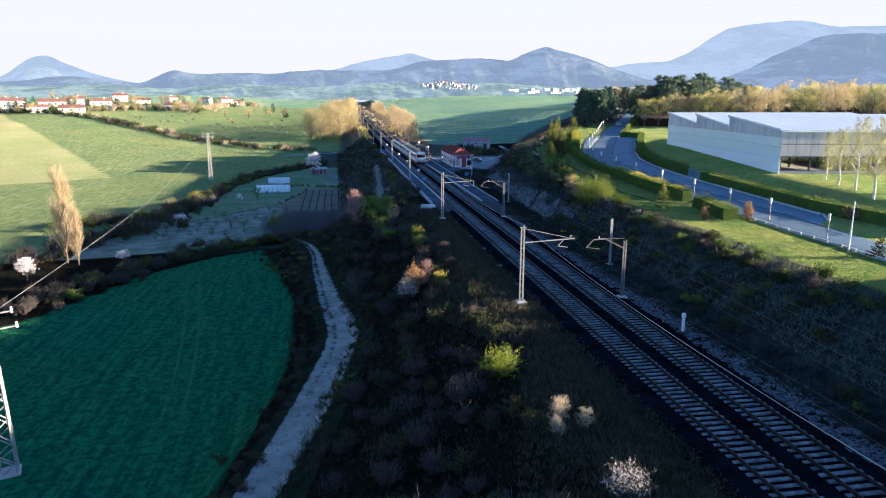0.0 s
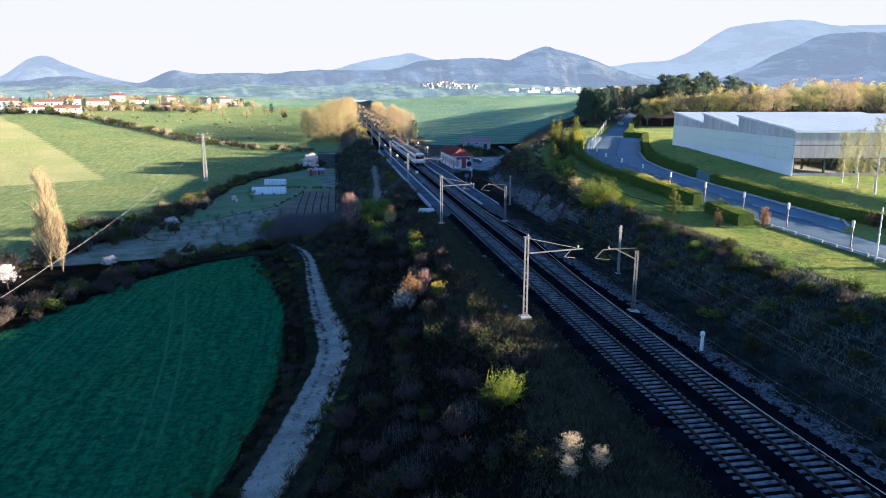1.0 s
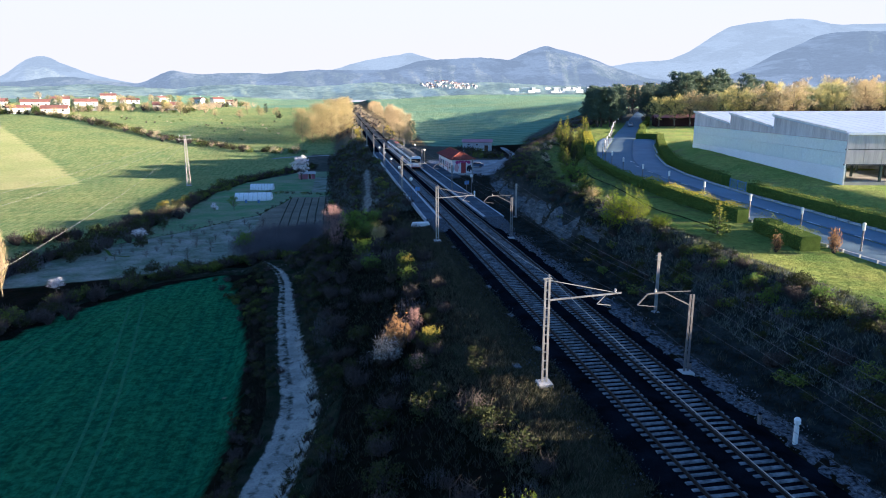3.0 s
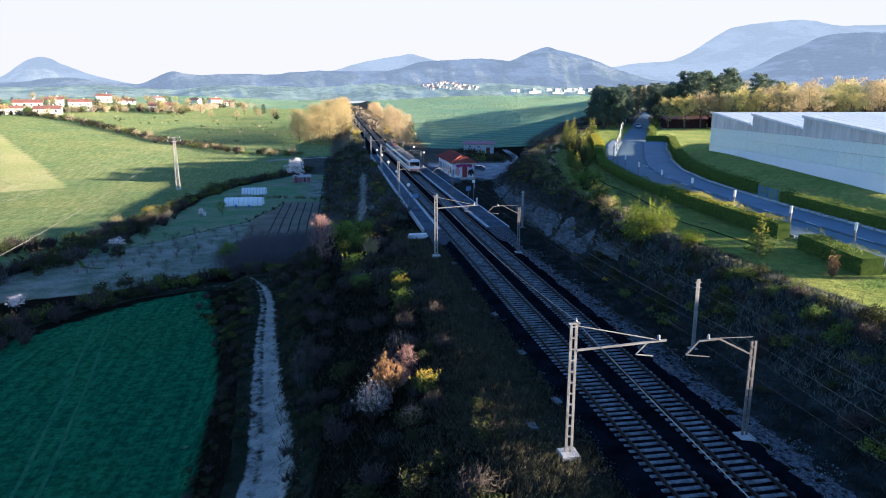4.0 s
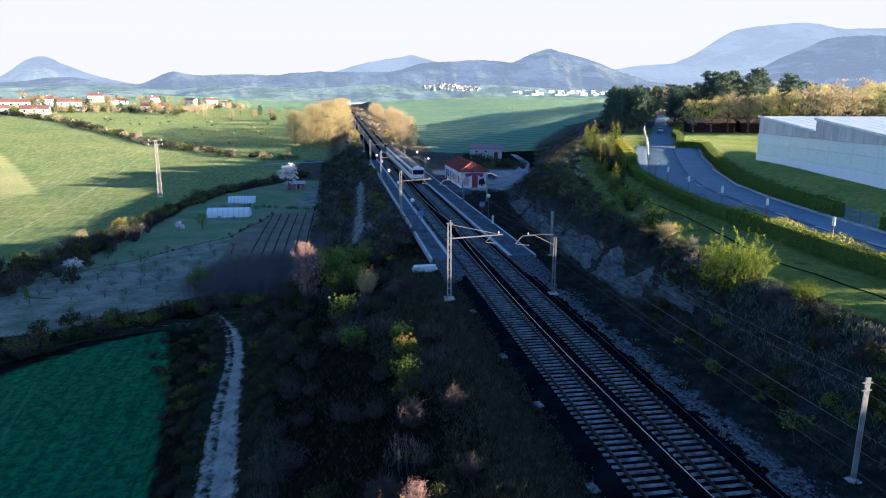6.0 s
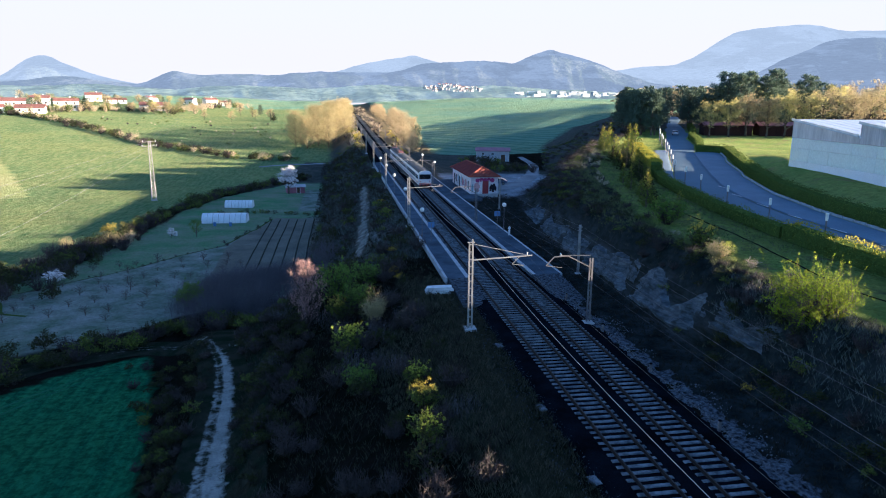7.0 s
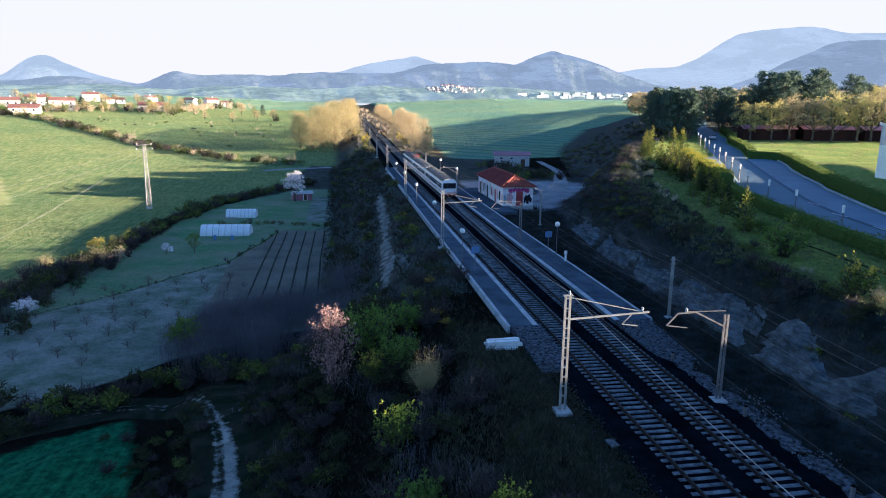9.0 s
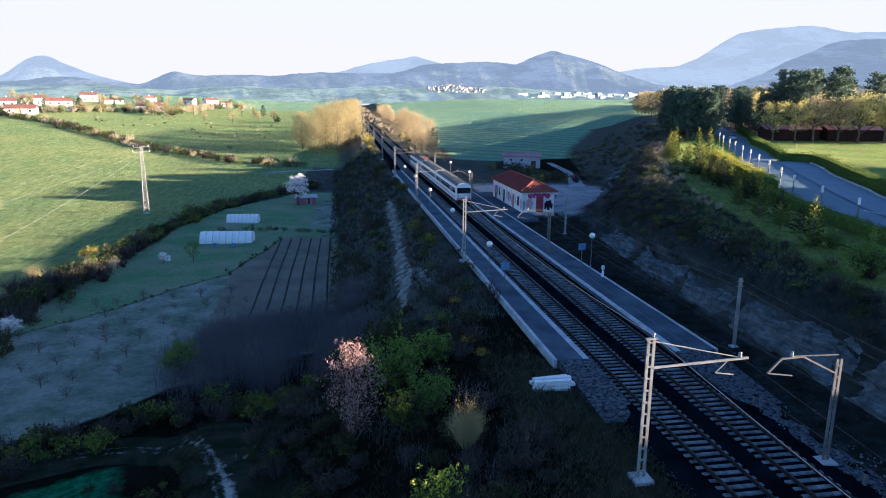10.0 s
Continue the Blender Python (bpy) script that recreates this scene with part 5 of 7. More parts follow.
    F = np.concatenate([o + [[0, 1, 3, 3]], o + [[1, 2, 3, 3]], o + [[2, 0, 3, 3]]])[:, :3]
    return V, F


def join(pieces):
    V, F, o = [], [], 0
    for v, f in pieces:
        V.append(v)
        F.append(np.concatenate([f[:, [0, 1, 2]], f[:, [0, 2, 3]]]) + o if f.shape[1] == 4 else f + o)
        o += len(v)
    return np.concatenate(V), np.concatenate(F)


def spray(rg, n, height, spread, base=0.15, lift=0.6):
    """Twigs that rise from a base and fork, for bare bushes: starts and ends."""
    a = rg.random(n) * 2 * math.pi
    lean = spread * np.sqrt(rg.random(n))
    h_ = height * (0.6 + 0.4 * rg.random(n)) * (1 - 0.35 * (lean / max(spread, 1e-6)) ** 2)
    root = np.stack([np.cos(a) * base * rg.random(n), np.sin(a) * base * rg.random(n), np.zeros(n)], -1)
    tip = np.stack([np.cos(a) * lean, np.sin(a) * lean, h_], -1)
    m = 4
    f = 0.3 + 0.6 * rg.random((n, m))
    bs = root[:, None] + (tip - root)[:, None] * f[..., None]
    be = bs + rg.normal(0, 0.16 * height, (n, m, 3)) + np.array([0, 0, 0.12 * height])
    return np.concatenate([root, bs.reshape(-1, 3)]), np.concatenate([tip, be.reshape(-1, 3)])


TEMPL = {}


def bush_template(kind, seed, fine=1.0):
    """Parts of a bush; fine: how many small leaves and twigs it has."""
    rg = np.random.default_rng(seed)
    out = []
    if kind in ("leaf", "fresh", "lime", "gold", "hedge", "rust", "larch"):
        blobs = []
        for i in range(14):
            a, r = rg.random() * 6.28, 0.72 * math.sqrt(rg.random())
            q = 0.2 + 0.2 * rg.random()
            blobs.append((math.cos(a) * r, math.sin(a) * r, 0.3 + 0.85 * rg.random() * (1 - r * 0.55), q, q, q * 0.9))
        st, en = spray(rg, int(34 * max(min(fine, 1.6), 0.4)), 1.3, 0.8)
        if fine > 1.2:
            c = st + (en - st) * (0.3 + 0.7 * rg.random((len(st), 1)))
            tip = en[np.argsort(rg.random(len(en)))[: len(en) * 3 // 4]]
            blobs = [(*p, 0.10, 0.10, 0.11) for p in np.concatenate([c, tip, tip]) if p[2] > 0.15]
        out.append(("stem", *twig_cloud(rg, st, en, 0.011), M["twig"]))
        V_, F_ = leaf_cloud(rg, int(1000 * fine), blobs, 0.045 / fine ** 0.3, 0.55)
        if fine > 1.2 and kind in ("gold", "lime"):      # green body, with the sunlit tips put in as yellow leaves
            high = V_[F_[:, 0], 2] > 0.80 + 0.25 * rg.random(len(F_))
            out.append(("foliage", V_, F_[~high], M["hedge"]))
            out.append(("sun_toned_tip", V_, F_[high], M[kind]))
        else:
            out.append(("foliage", V_, F_, M[kind]))
    elif kind in ("bare", "palewig", "pinkbare", "goldwig"):
        st, en = spray(rg, int(140 * fine), 1.35, 0.85)
        if kind != "bare":
            q_ = int(1100 * fine)
            st, en = st[: len(st) * 2 // 3], en[: len(en) * 2 // 3]
            c = en[rg.choice(len(en), q_)]
            out.append(("bloom", *leaf_cloud(rg, q_, [(*p, 0.07, 0.07, 0.06) for p in c], 0.020 / math.sqrt(fine)), M["dusky" if kind == "pinkbare" else kind]))
        out.append(("crown", *twig_cloud(rg, st, en, 0.012 / math.sqrt(fine) * (1.0 if kind == "bare" else 0.6)), M[{"bare": "twig", "pinkbare": "pink"}.get(kind, kind)]))
    elif kind == "brush":                      # slender upright bare stems
        n = int(260 * fine)
        a, r = rg.random(n) * 6.28, np.sqrt(rg.random(n))
        root = np.stack([np.cos(a) * r, np.sin(a) * r, np.zeros(n)], -1)
        tip = root + np.stack([rg.normal(0, 0.12, n), rg.normal(0, 0.12, n), (0.8 + 0.6 * rg.random(n)) * (1 - 0.3 * r)], -1)
        f = 0.3 + 0.65 * rg.random((n, 4))
        bs = root[:, None] + (tip - root)[:, None] * f[..., None]
        be = bs + np.stack([rg.normal(0, 0.09, (n, 4)), rg.normal(0, 0.09, (n, 4)), 0.10 + 0.2 * rg.random((n, 4))], -1)
        out.append(("crown", *twig_cloud(rg, np.concatenate([root, bs.reshape(-1, 3)]), np.concatenate([tip, be.reshape(-1, 3)]), 0.0042), M["brush"]))
    elif kind == "willow":                     # arching leafy rods
        st, en = spray(rg, 130, 1.3, 1.0, 0.3)
        out.append(("stem", *twig_cloud(rg, st, en, 0.006), M["bark"]))
        k = rg.choice(len(en), 8000)
        c = st[k] + (en[k] - st[k]) * (0.25 + 0.75 * rg.random((8000, 1)))
        c = c[c[:, 2] > 0.12]
        out.append(("foliage", *leaf_cloud(rg, 21000, [(*p, 0.035, 0.035, 0.035) for p in c], 0.012), M["willow"]))
    elif kind in ("blossom", "gorse"):
        st, en = spray(rg, int(70 * fine), 1.25, 0.8)
        out.append(("crown", *twig_cloud(rg, st, en, 0.010), M["twig"]))
        n = int(900 * fine)
        k = rg.choice(len(en), n)
        c = st[k] + (en[k] - st[k]) * (0.45 + 0.55 * rg.random((n, 1)))
        keep = c[:, 2] > 0.45
        bl = [(*p, 0.06, 0.06, 0.06) for p in c[keep]]
        out.append(("blossom", *leaf_cloud(rg, 2 * n, bl, 0.019 / math.sqrt(fine)), M[kind]))
    return [(n_, mesh_of(n_, *join([(V, F)]), (m,))) for n_, V, F, m in out]


def bush(kind, x, y, size, tall=1.0, label="", z=None, group="", name="bush", category="bush"):
    fine = 0.5 if y > 190 else 3.2 if size > 1.0 and x < 16 and y < 135 else 2.0 if size > 2.2 else 1.3
    k = (kind, int(abs(x * 7 + y * 13)) % 3, fine)
    if k not in TEMPL:
        TEMPL[k] = bush_template(kind, 100 + len(TEMPL), fine)
    zz = float(land(x, y)) if z is None else z
    t = thing(name, (x, y, zz - 0.08), label, category, group, (x * 57 + y * 31) % 360)
    t.scale = (size, size, size * tall)
    for n_, me in TEMPL[k]:
        o = new(n_, me)
        o.parent = t
        if n_ in ("bloom", "blossom", "sun_toned_tip"):
            o["kind"] = "stuff"
    return t


def tube_tree(rg, height, r, limbs, spread, lean=0.0, first=0.3, up=0.6, cone=False):
    """Tapered trunk with limbs: shape and limb ends."""
    s = Shape()
    pts = [Vector((lean * (i / 6) ** 2 + rg.normal(0, 0.012 * height * (i > 0)), rg.normal(0, 0.012 * height * (i > 0)), height * i / 6)) for i in range(7)]
    for i in range(6):
        k0, k1 = r * (1 - 0.85 * i / 6), r * (1 - 0.85 * (i + 1) / 6)
        s.beam(pts[i], pts[i + 1], 2 * k0, None, 7, k1 / k0)
    ends = []
    for j in range(limbs):
        f = first + (0.97 - first) * (j + rg.random()) / limbs
        i = min(5, int(f * 6))
        p = pts[i].lerp(pts[i + 1], f * 6 - i)
        a = j * 2.4 + rg.random()
        ln = spread * ((1.06 - f) * 1.25 if cone else 1.15 - 0.75 * f) * (0.75 + 0.5 * rg.random())
        q = p + Vector((math.cos(a) * ln, math.sin(a) * ln, ln * up * (0.7 + 0.6 * rg.random())))
        s.beam(p, q, 2 * r * (1 - 0.85 * f) * 0.55, None, 5, 0.3)
        ends.append((p, q))
    return s, ends


def tree_template(kind, seed):
    rg = np.random.default_rng(seed)
    if kind in ("golden", "bareT", "pinkT", "paleT"):             # airy round crowns of fine twigs in bud
        gold = kind == "golden"
        airy = kind in ("golden", "bareT")
        s, ends = tube_tree(rg, 0.85, 0.009 if airy else 0.018, 70 if airy else 44, 0.33 if gold else 0.30, 0, 0.04, 0.6 if airy else 1.1)
        st, en = [], []
        for p, q in ends:
            for _ in range(16):
                a = p.lerp(q, 0.25 + 0.75 * rg.random())
                st.append(a)
                en.append(a + Vector((rg.normal(0, 0.05), rg.normal(0, 0.05), 0.01 + 0.07 * rg.random())))
        V, F = join([twig_cloud(rg, st, en, 0.0016 if gold else 0.002), leaf_cloud(rg, {"golden": 5200, "bareT": 3400, "pinkT": 2600, "paleT": 2600}[kind], [(*e_, 0.05, 0.05, 0.055) for e_ in en], 0.0082 if kind not in ("pinkT", "paleT") else 0.011)])
        return [("trunk", s.mesh("trunk", M["tanbark" if airy else "twig"])), ("crown", mesh_of("crown", V, F, (M[{"golden": "goldwig", "bareT": "tanbud", "pinkT": "dusky", "paleT": "palewig"}[kind]],)))]
    if kind == "poplar":
        s, ends = tube_tree(rg, 0.98, 0.009, 46, 0.10, 0, 0.06, 2.6)
        st, en = [], []
        for p, q in ends:
            for _ in range(30):
                a = p.lerp(q, 0.1 + 0.9 * rg.random())
                st.append(a)
                en.append(a + Vector((rg.normal(0, 0.018), rg.normal(0, 0.018), 0.05 + 0.08 * rg.random())))
        V, F = join([twig_cloud(rg, st, en, 0.0012), leaf_cloud(rg, 6500, [(*e, 0.022, 0.022, 0.05) for e in en], 0.0042)])
        return [("trunk", s.mesh("trunk", M["tanbark"])), ("crown", mesh_of("crown", V, F, (M["tanbud"],)))]
    if kind in ("pineT", "dark"):
        s, ends = tube_tree(rg, 0.94, 0.02, 34, 0.25, 0, 0.16 if kind == "pineT" else 0.05, 0.3)
        bl = []
        for p, q in ends:
            for f in (0.5, 0.75, 1.0):
                c = p.lerp(q, f)
                bl.append((c.x, c.y, c.z + 0.01, 0.062, 0.062, 0.045))
        bl.append((0, 0, 0.93, 0.06, 0.06, 0.06))
        V, F = leaf_cloud(rg, 6000, bl, 0.0115, 0.5)
        return [("trunk", s.mesh("trunk", M["bark"])), ("crown", mesh_of("crown", V, F, (M["pine"],)))]
    if kind in ("larchT", "spruce"):
        s, ends = tube_tree(rg, 0.98, 0.016, 48, 0.29, 0, 0.04, 0.35, True)
        bl = []
        for p, q in ends:
            for f in (0.35, 0.65, 0.95):
                c = p.lerp(q, f)
                w_ = 0.05 * (1.1 - c.z)
                bl.append((c.x, c.y, c.z, w_, w_, 0.6 * w_))
        V, F = leaf_cloud(rg, 1900, bl, 0.020, 0.5)
        out = [("trunk", s.mesh("trunk", M["bark"]))]
        if kind == "spruce":
            return out + [("crown", mesh_of("crown", V, F, (M["leaf"],)))]
        # Low sun on the outer needles is put in as yellow colour.
        tip = V[F[:, 0], 2] + 0.9 * np.hypot(V[F[:, 0], 0], V[F[:, 0], 1]) > 0.62 + 0.28 * rg.random(len(F))
        return out + [("crown", mesh_of("crown", V, F[~tip], (M["hedge"],))), ("sun_toned_tip", mesh_of("sun_toned_tip", V, F[tip], (M["larch"],)))]
    if kind in ("mixY", "mixT", "mixG", "oak"):
        s, ends = tube_tree(rg, 0.85, 0.02, 20, 0.36, 0, 0.2, 0.8)
        bl = []
        for p, q in ends:
            for f in (0.55, 1.0):
                c = p.lerp(q, f)
                bl.append((c.x, c.y, c.z, 0.085 + 0.04 * rg.random(), 0.085 + 0.04 * rg.random(), 0.08))
        mat = {"mixY": M["gold2"], "mixT": M["tan"], "mixG": M["olive"], "oak": M["fresh"]}[kind]
        st = [Vector(b[:3]) for b in bl for _ in range(4)]
        en = [p + Vector(rg.normal(0, 0.08, 3)) for p in st]
        V, F = join([leaf_cloud(rg, 2200, bl, 0.0115, 0.5), twig_cloud(rg, st, en, 0.0025)])
        return [("trunk", s.mesh("trunk", M["bark"])), ("crown", mesh_of("crown", V, F, (mat,)))]
    if kind == "birch":
        s, ends = tube_tree(rg, 0.98, 0.012, 26, 0.16, 0.02, 0.25, 0.9)
        st, en = [], []
        for p, q in ends:
            for _ in range(22):
                a = p.lerp(q, 0.3 + 0.7 * rg.random())
                st.append(a)
                en.append(a + Vector((rg.normal(0, 0.03), rg.normal(0, 0.03), -0.04 - 0.09 * rg.random())))
        V, F = join([twig_cloud(rg, st, en, 0.0011), leaf_cloud(rg, 4200, [(*e, 0.035, 0.035, 0.05) for e in en], 0.0046)])
        return [("trunk", s.mesh("trunk", M["birchbark"])), ("crown", mesh_of("crown", V, F, (M["catkin"],)))]
    if kind in ("cherry", "orchard"):
        s, ends = tube_tree(rg, 0.7, 0.025, 16, 0.42, 0, 0.25, 0.8)
        st, en = [], []
        for p, q in ends:
            for _ in range(9):
                a = p.lerp(q, 0.3 + 0.7 * rg.random())
                st.append(a)
                en.append(a + Vector((rg.normal(0, 0.09), rg.normal(0, 0.09), rg.normal(0.06, 0.07))))
        tw = twig_cloud(rg, st, en, 0.004)
        out = [("trunk", s.mesh("trunk", M["bark"]))]
        if kind == "cherry":
            out.append(("blossom", mesh_of("blossom", *join([leaf_cloud(rg, 2600, [(*(a.lerp(b, 0.7)), 0.07, 0.07, 0.06) for a, b in zip(st, en)], 0.014)]), (M["blossom"],))))
        out.append(("crown", mesh_of("crown", *join([tw]), (M["twig"],))))
        return out


M["gold2"] = leafy("spring_yellow_leaves", (0.40, 0.36, 0.12), (0.56, 0.49, 0.18), 0.5)
M["tan"] = leafy("bare_tan_crowns", (0.31, 0.25, 0.13), (0.46, 0.37, 0.20), 0.4)
M["catkin"] = leafy("birch_catkins", (0.30, 0.29, 0.10), (0.46, 0.44, 0.18), 0.4)
M["olive"] = leafy("olive_leaves", (0.16, 0.18, 0.07), (0.27, 0.27, 0.11), 0.35)
TREES = {}


def tree(kind, x, y, height, wide=1.0, label="", z=None, group="", variants=3, category="tree", name="tree", wood=None):
    k = (kind, int(abs(x * 3 + y * 5)) % variants, y > 310 and kind not in ("golden", "bareT"))
    if k not in TREES:
        FINE[0] = 0.4 if k[2] else 1.0
        TREES[k] = tree_template(kind, 300 + len(TREES))
        FINE[0] = 1.0
    zz = float(land(x, y)) if z is None else z
    if wood is not None:
        for n_, me in TREES[k]:
            wood.add_mesh(me, x, y, zz - 0.15, radians((x * 37 + y * 71) % 360), height * wide, height)
        return wood
    t = thing(name, (x, y, zz - 0.15), label, category, group, (x * 37 + y * 71) % 360)
    t.scale = (height * wide, height * wide, height)
    for n_, me in TREES[k]:
        o = new(n_, me)
        o.parent = t
    return t


# thickets and hedgerows: plants that nobody could count are joined
class Thicket:
    def __init__(self):
        self.v, self.f, self.m, self.o, self.mats = [], [], [], 0, []

    def plant(self, kind, x, y, size, tall):
        fine = 0.42 if 20 < y < 100 and x > -1 else 0.18 if y > 190 else 0.3
        k = (kind, int(abs(x * 7 + y * 13)) % 3, fine)
        if k not in TEMPL:
            TEMPL[k] = bush_template(kind, 100 + len(TEMPL), fine)
        a = (x * 57 + y * 31) % 6.283
        z = float(land(x, y)) - 0.08
        for n_, me in TEMPL[k]:
            self.add_mesh(me, x, y, z, a, size, size * tall)

    def add_mesh(self, me, x, y, z, a, size, high):
        c = np.empty(len(me.vertices) * 3, dtype=np.float32)
        me.vertices.foreach_get("co", c)
        c = c.reshape(-1, 3)
        me.calc_loop_triangles()
        f = np.empty(len(me.loop_triangles) * 3, dtype=np.int32)
        me.loop_triangles.foreach_get("vertices", f)
        v = np.stack([x + size * (c[:, 0] * math.cos(a) - c[:, 1] * math.sin(a)), y + size * (c[:, 0] * math.sin(a) + c[:, 1] * math.cos(a)), z + high * c[:, 2]], -1)
        mat = me.materials[0]
        if mat not in self.mats:
            self.mats.append(mat)
        self.v.append(v)
        self.f.append(f.reshape(-1, 3) + self.o)
        self.m.append(np.full(len(f) // 3, self.mats.index(mat)))
        self.o += len(v)

    def done(self, name, label, category="scrub"):
        me = mesh_of(name, np.concatenate(self.v), np.concatenate(self.f), self.mats, np.concatenate(self.m))
        return tagged(new(name, me), label, category, "", "stuff")


R = np.random.default_rng(11)
# golden trees west of the line, bare ones east of it
for x, y, h_, w in ((-13, 392, 19, 1.0), (-7, 384, 17, 1.0), (-2, 396, 21, 1.0), (3, 386, 20, 0.95), (7, 402, 22, 0.95), (10, 418, 21, 0.9), (12, 440, 20, 0.9), (6, 430, 22, 1.0), (-5, 415, 20, 1.0), (12, 462, 19, 0.9), (13, 490, 18, 0.9), (1, 450, 20, 1.0), (12, 520, 17, 0.9)):
    tree("golden", x, y, h_, w, "tall airy tree in golden spring bud beside the line", None, "golden trees")
for i in range(22):
    y = 352 + 19 * i + R.normal(0, 4)
    tree("bareT", 37 + 6 * R.random() + 0.012 * (y - 350), y, (12 + 4 * R.random()) * (1 - 0.0008 * (y - 350)), 1.0, "bare tan tree along the railway bank", None, "bare trackside trees")
tree("dark", 42.5, 352, 11, 0.9, "dark conifer beside the bare trees")
tree("bareT", 34.5, 300, 9, 0.9, "bare tan tree beyond the platform", None, "bare trackside trees")
tree("bareT", 33.5, 322, 10, 1.0, "bare tan tree beyond the platform", None, "bare trackside trees")
# poplars in the field corner
tree("poplar", -47.6, 123.5, 15.5, 1.25, "tall slender bare poplar at the field corner")
tree("poplar", -45.2, 122.0, 10, 1.2, "smaller bare poplar beside the tall one")
tree("pinkT", 3.4, 118.9, 7.4, 0.75, "tall slender tree in dusky pink bud on the slope")
tree("pinkT", 10.4, 74.8, 2.6, 1.0, "small tree in dusky pink bud on the bank")
bush("goldwig", 9.8, 113.6, 1.5, 1.5, "small golden budding bush catching the sun")
for x, y, h_ in ((13.2, 36, 1.9), (14.5, 34.8, 1.5), (12.6, 34.6, 1.4)):
    tree("paleT", x, y, h_, 1.25, "bare tan bush lit by the low sun", None, "tan bushes", 3, "bush", "bush")
# blossom
tree("cherry", -8.2, 263, 9.5, 0.95, "cherry tree in white blossom by the hut")
tree("cherry", -49.5, 112, 4.4, 1.0, "blossoming tree in the hedge by the field")
tree("cherry", -27.5, 196.5, 2.6, 0.9, "small blossoming fruit tree in the garden")
tree("cherry", -38, 122.5, 2.6, 1.2, "low blossoming tree in the dark hedge")
tree("cherry", -36, 160, 3.0, 1.3, "low blossoming tree at the orchard corner")
tree("oak", -22.6, 197, 4.2, 0.9, "small fresh green tree in the garden")
# pines
for i in range(30):
    x, y = 98 + 40 * R.random(), 246 + 50 * R.random()
    x = max(x, float(crest_x(y)) + 2)
    if abs(x - float(np.interp(y, [q[1] for q in RL], [q[0] + 3.4 for q in RL]))) < 7.5:
        x -= 13
    tree("pineT", x, y, 11 + 4 * R.random(), 1.0, "dark pine on the wooded hillside", None, "pines")
for x, y, h_ in ((130, 246, 19), (136, 251, 20), (142, 249, 18), (133, 258, 20), (148, 256, 21), (154, 262, 18), (126, 252, 16), (139, 262, 19), (160, 255, 19), (168, 262, 17), (146, 270, 20), (178, 268, 16), (188, 330, 18), (200, 336, 20), (212, 330, 17)):
    tree("pineT", x, y, h_, 1.05, "tall dark pine behind the hall", None, "pines")
for x, y, h_ in ((106, 262, 13), (110, 270, 14), (115, 280, 13), (121, 292, 14), (128, 305, 14), (137, 322, 15), (146, 338, 14), (128, 272, 13), (134, 284, 14), (140, 292, 15), (151, 306, 14), (160, 322, 15), (156, 345, 15), (168, 352, 16)):
    tree("pineT", x, y, h_, 1.0, "dark pine beside the wooded road", None, "pines")
# yellow and tan belt behind the hall
for i in range(60):
    x, y = 120 + 150 * R.random(), 224 + 70 * R.random()
    if x < 118 + 0.55 * (y - 240) + 14:
        x += 36
    y += 22 * (x < 175)
    k = ("mixY", "mixT", "mixG", "mixY", "mixT")[int(R.integers(5))]
    tree(k, x, y, 12 + 4.5 * R.random(), 1.0, {"mixY": "deciduous tree in pale yellow spring leaf", "mixT": "bare tan-crowned deciduous tree", "mixG": "olive green deciduous tree"}[k], None, "belt of trees behind the hall")
woods = Thicket()
for i in range(34):
    tree(("mixT", "mixT", "mixG", "dark")[i % 4], 190 + 330 * R.random(), 320 + 130 * R.random(), 13 + 5 * R.random(), 1.1, wood=woods)
# Tree row added for its shadow on the field, mostly hidden by pines.
for i in range(98):
    y = 335 + 5 * i
    x = float(np.interp(y, [335, 480, 590, 700, 820], [194, 203, 241, 316, 400])) + 7 * R.random()
    tree(("mixT", "dark", "mixT", "pineT")[i % 4], x, y, 14.5 + 2 * R.random(), 1.25, wood=woods)
woods.done("far_woods", "brown and dark woods on the hill beyond the pines", "woods")
# wooded hillside along the crest
for i in range(34):
    y = 235 + 120 * R.random()
    x = float(crest_x(y)) + R.normal(1, 4)
    bush(("leaf", "bare", "leaf", "hedge")[i % 4], x + 3, y, 0.8 + 0.7 * R.random(), 0.9, "dark scrub on the wooded hillside", None, "hillside scrub")
# birches in front of the hall
for x, y, h_ in ((74.2, 84, 11), (71.8, 78, 11.5), (75.4, 88.8, 9), (77.8, 94.5, 8), (80, 80, 10), (84, 86, 9), (88, 78, 11)):
    tree("birch", x, y, h_, 1.1, "slender white-barked birch with golden catkins", None, "birches")
# young conifers and shrubs by the road
for x, y, h_ in ((66.5, 200, 5.0), (69.5, 203, 5.2), (75.6, 205, 6.4), (63.5, 188, 3.6), (61.5, 181, 3.4), (64.5, 183, 4.4), (60.5, 176, 3.0), (58.3, 170, 2.8), (62.5, 176, 4.0), (56.5, 161, 3.4), (53.6, 150, 3.0), (58.5, 166, 3.4), (66.8, 193, 4.8), (61, 171, 3.6), (64, 192, 3.0), (67.3, 200.8, 6.2), (71, 206, 6.6), (61.1, 178.4, 5.2), (68.6, 190, 4.6), (67.6, 185.8, 4.2), (60.3, 169, 4.4), (57.2, 159.1, 4.0), (44.0, 130.2, 5.0), (45.4, 125.0, 3.6), (48.4, 144.3, 4.2), (50.2, 151, 3.6)):
    tree("larchT", x, y, h_, 0.72, "young yellow-green conifer on the verge", None, "young conifers")
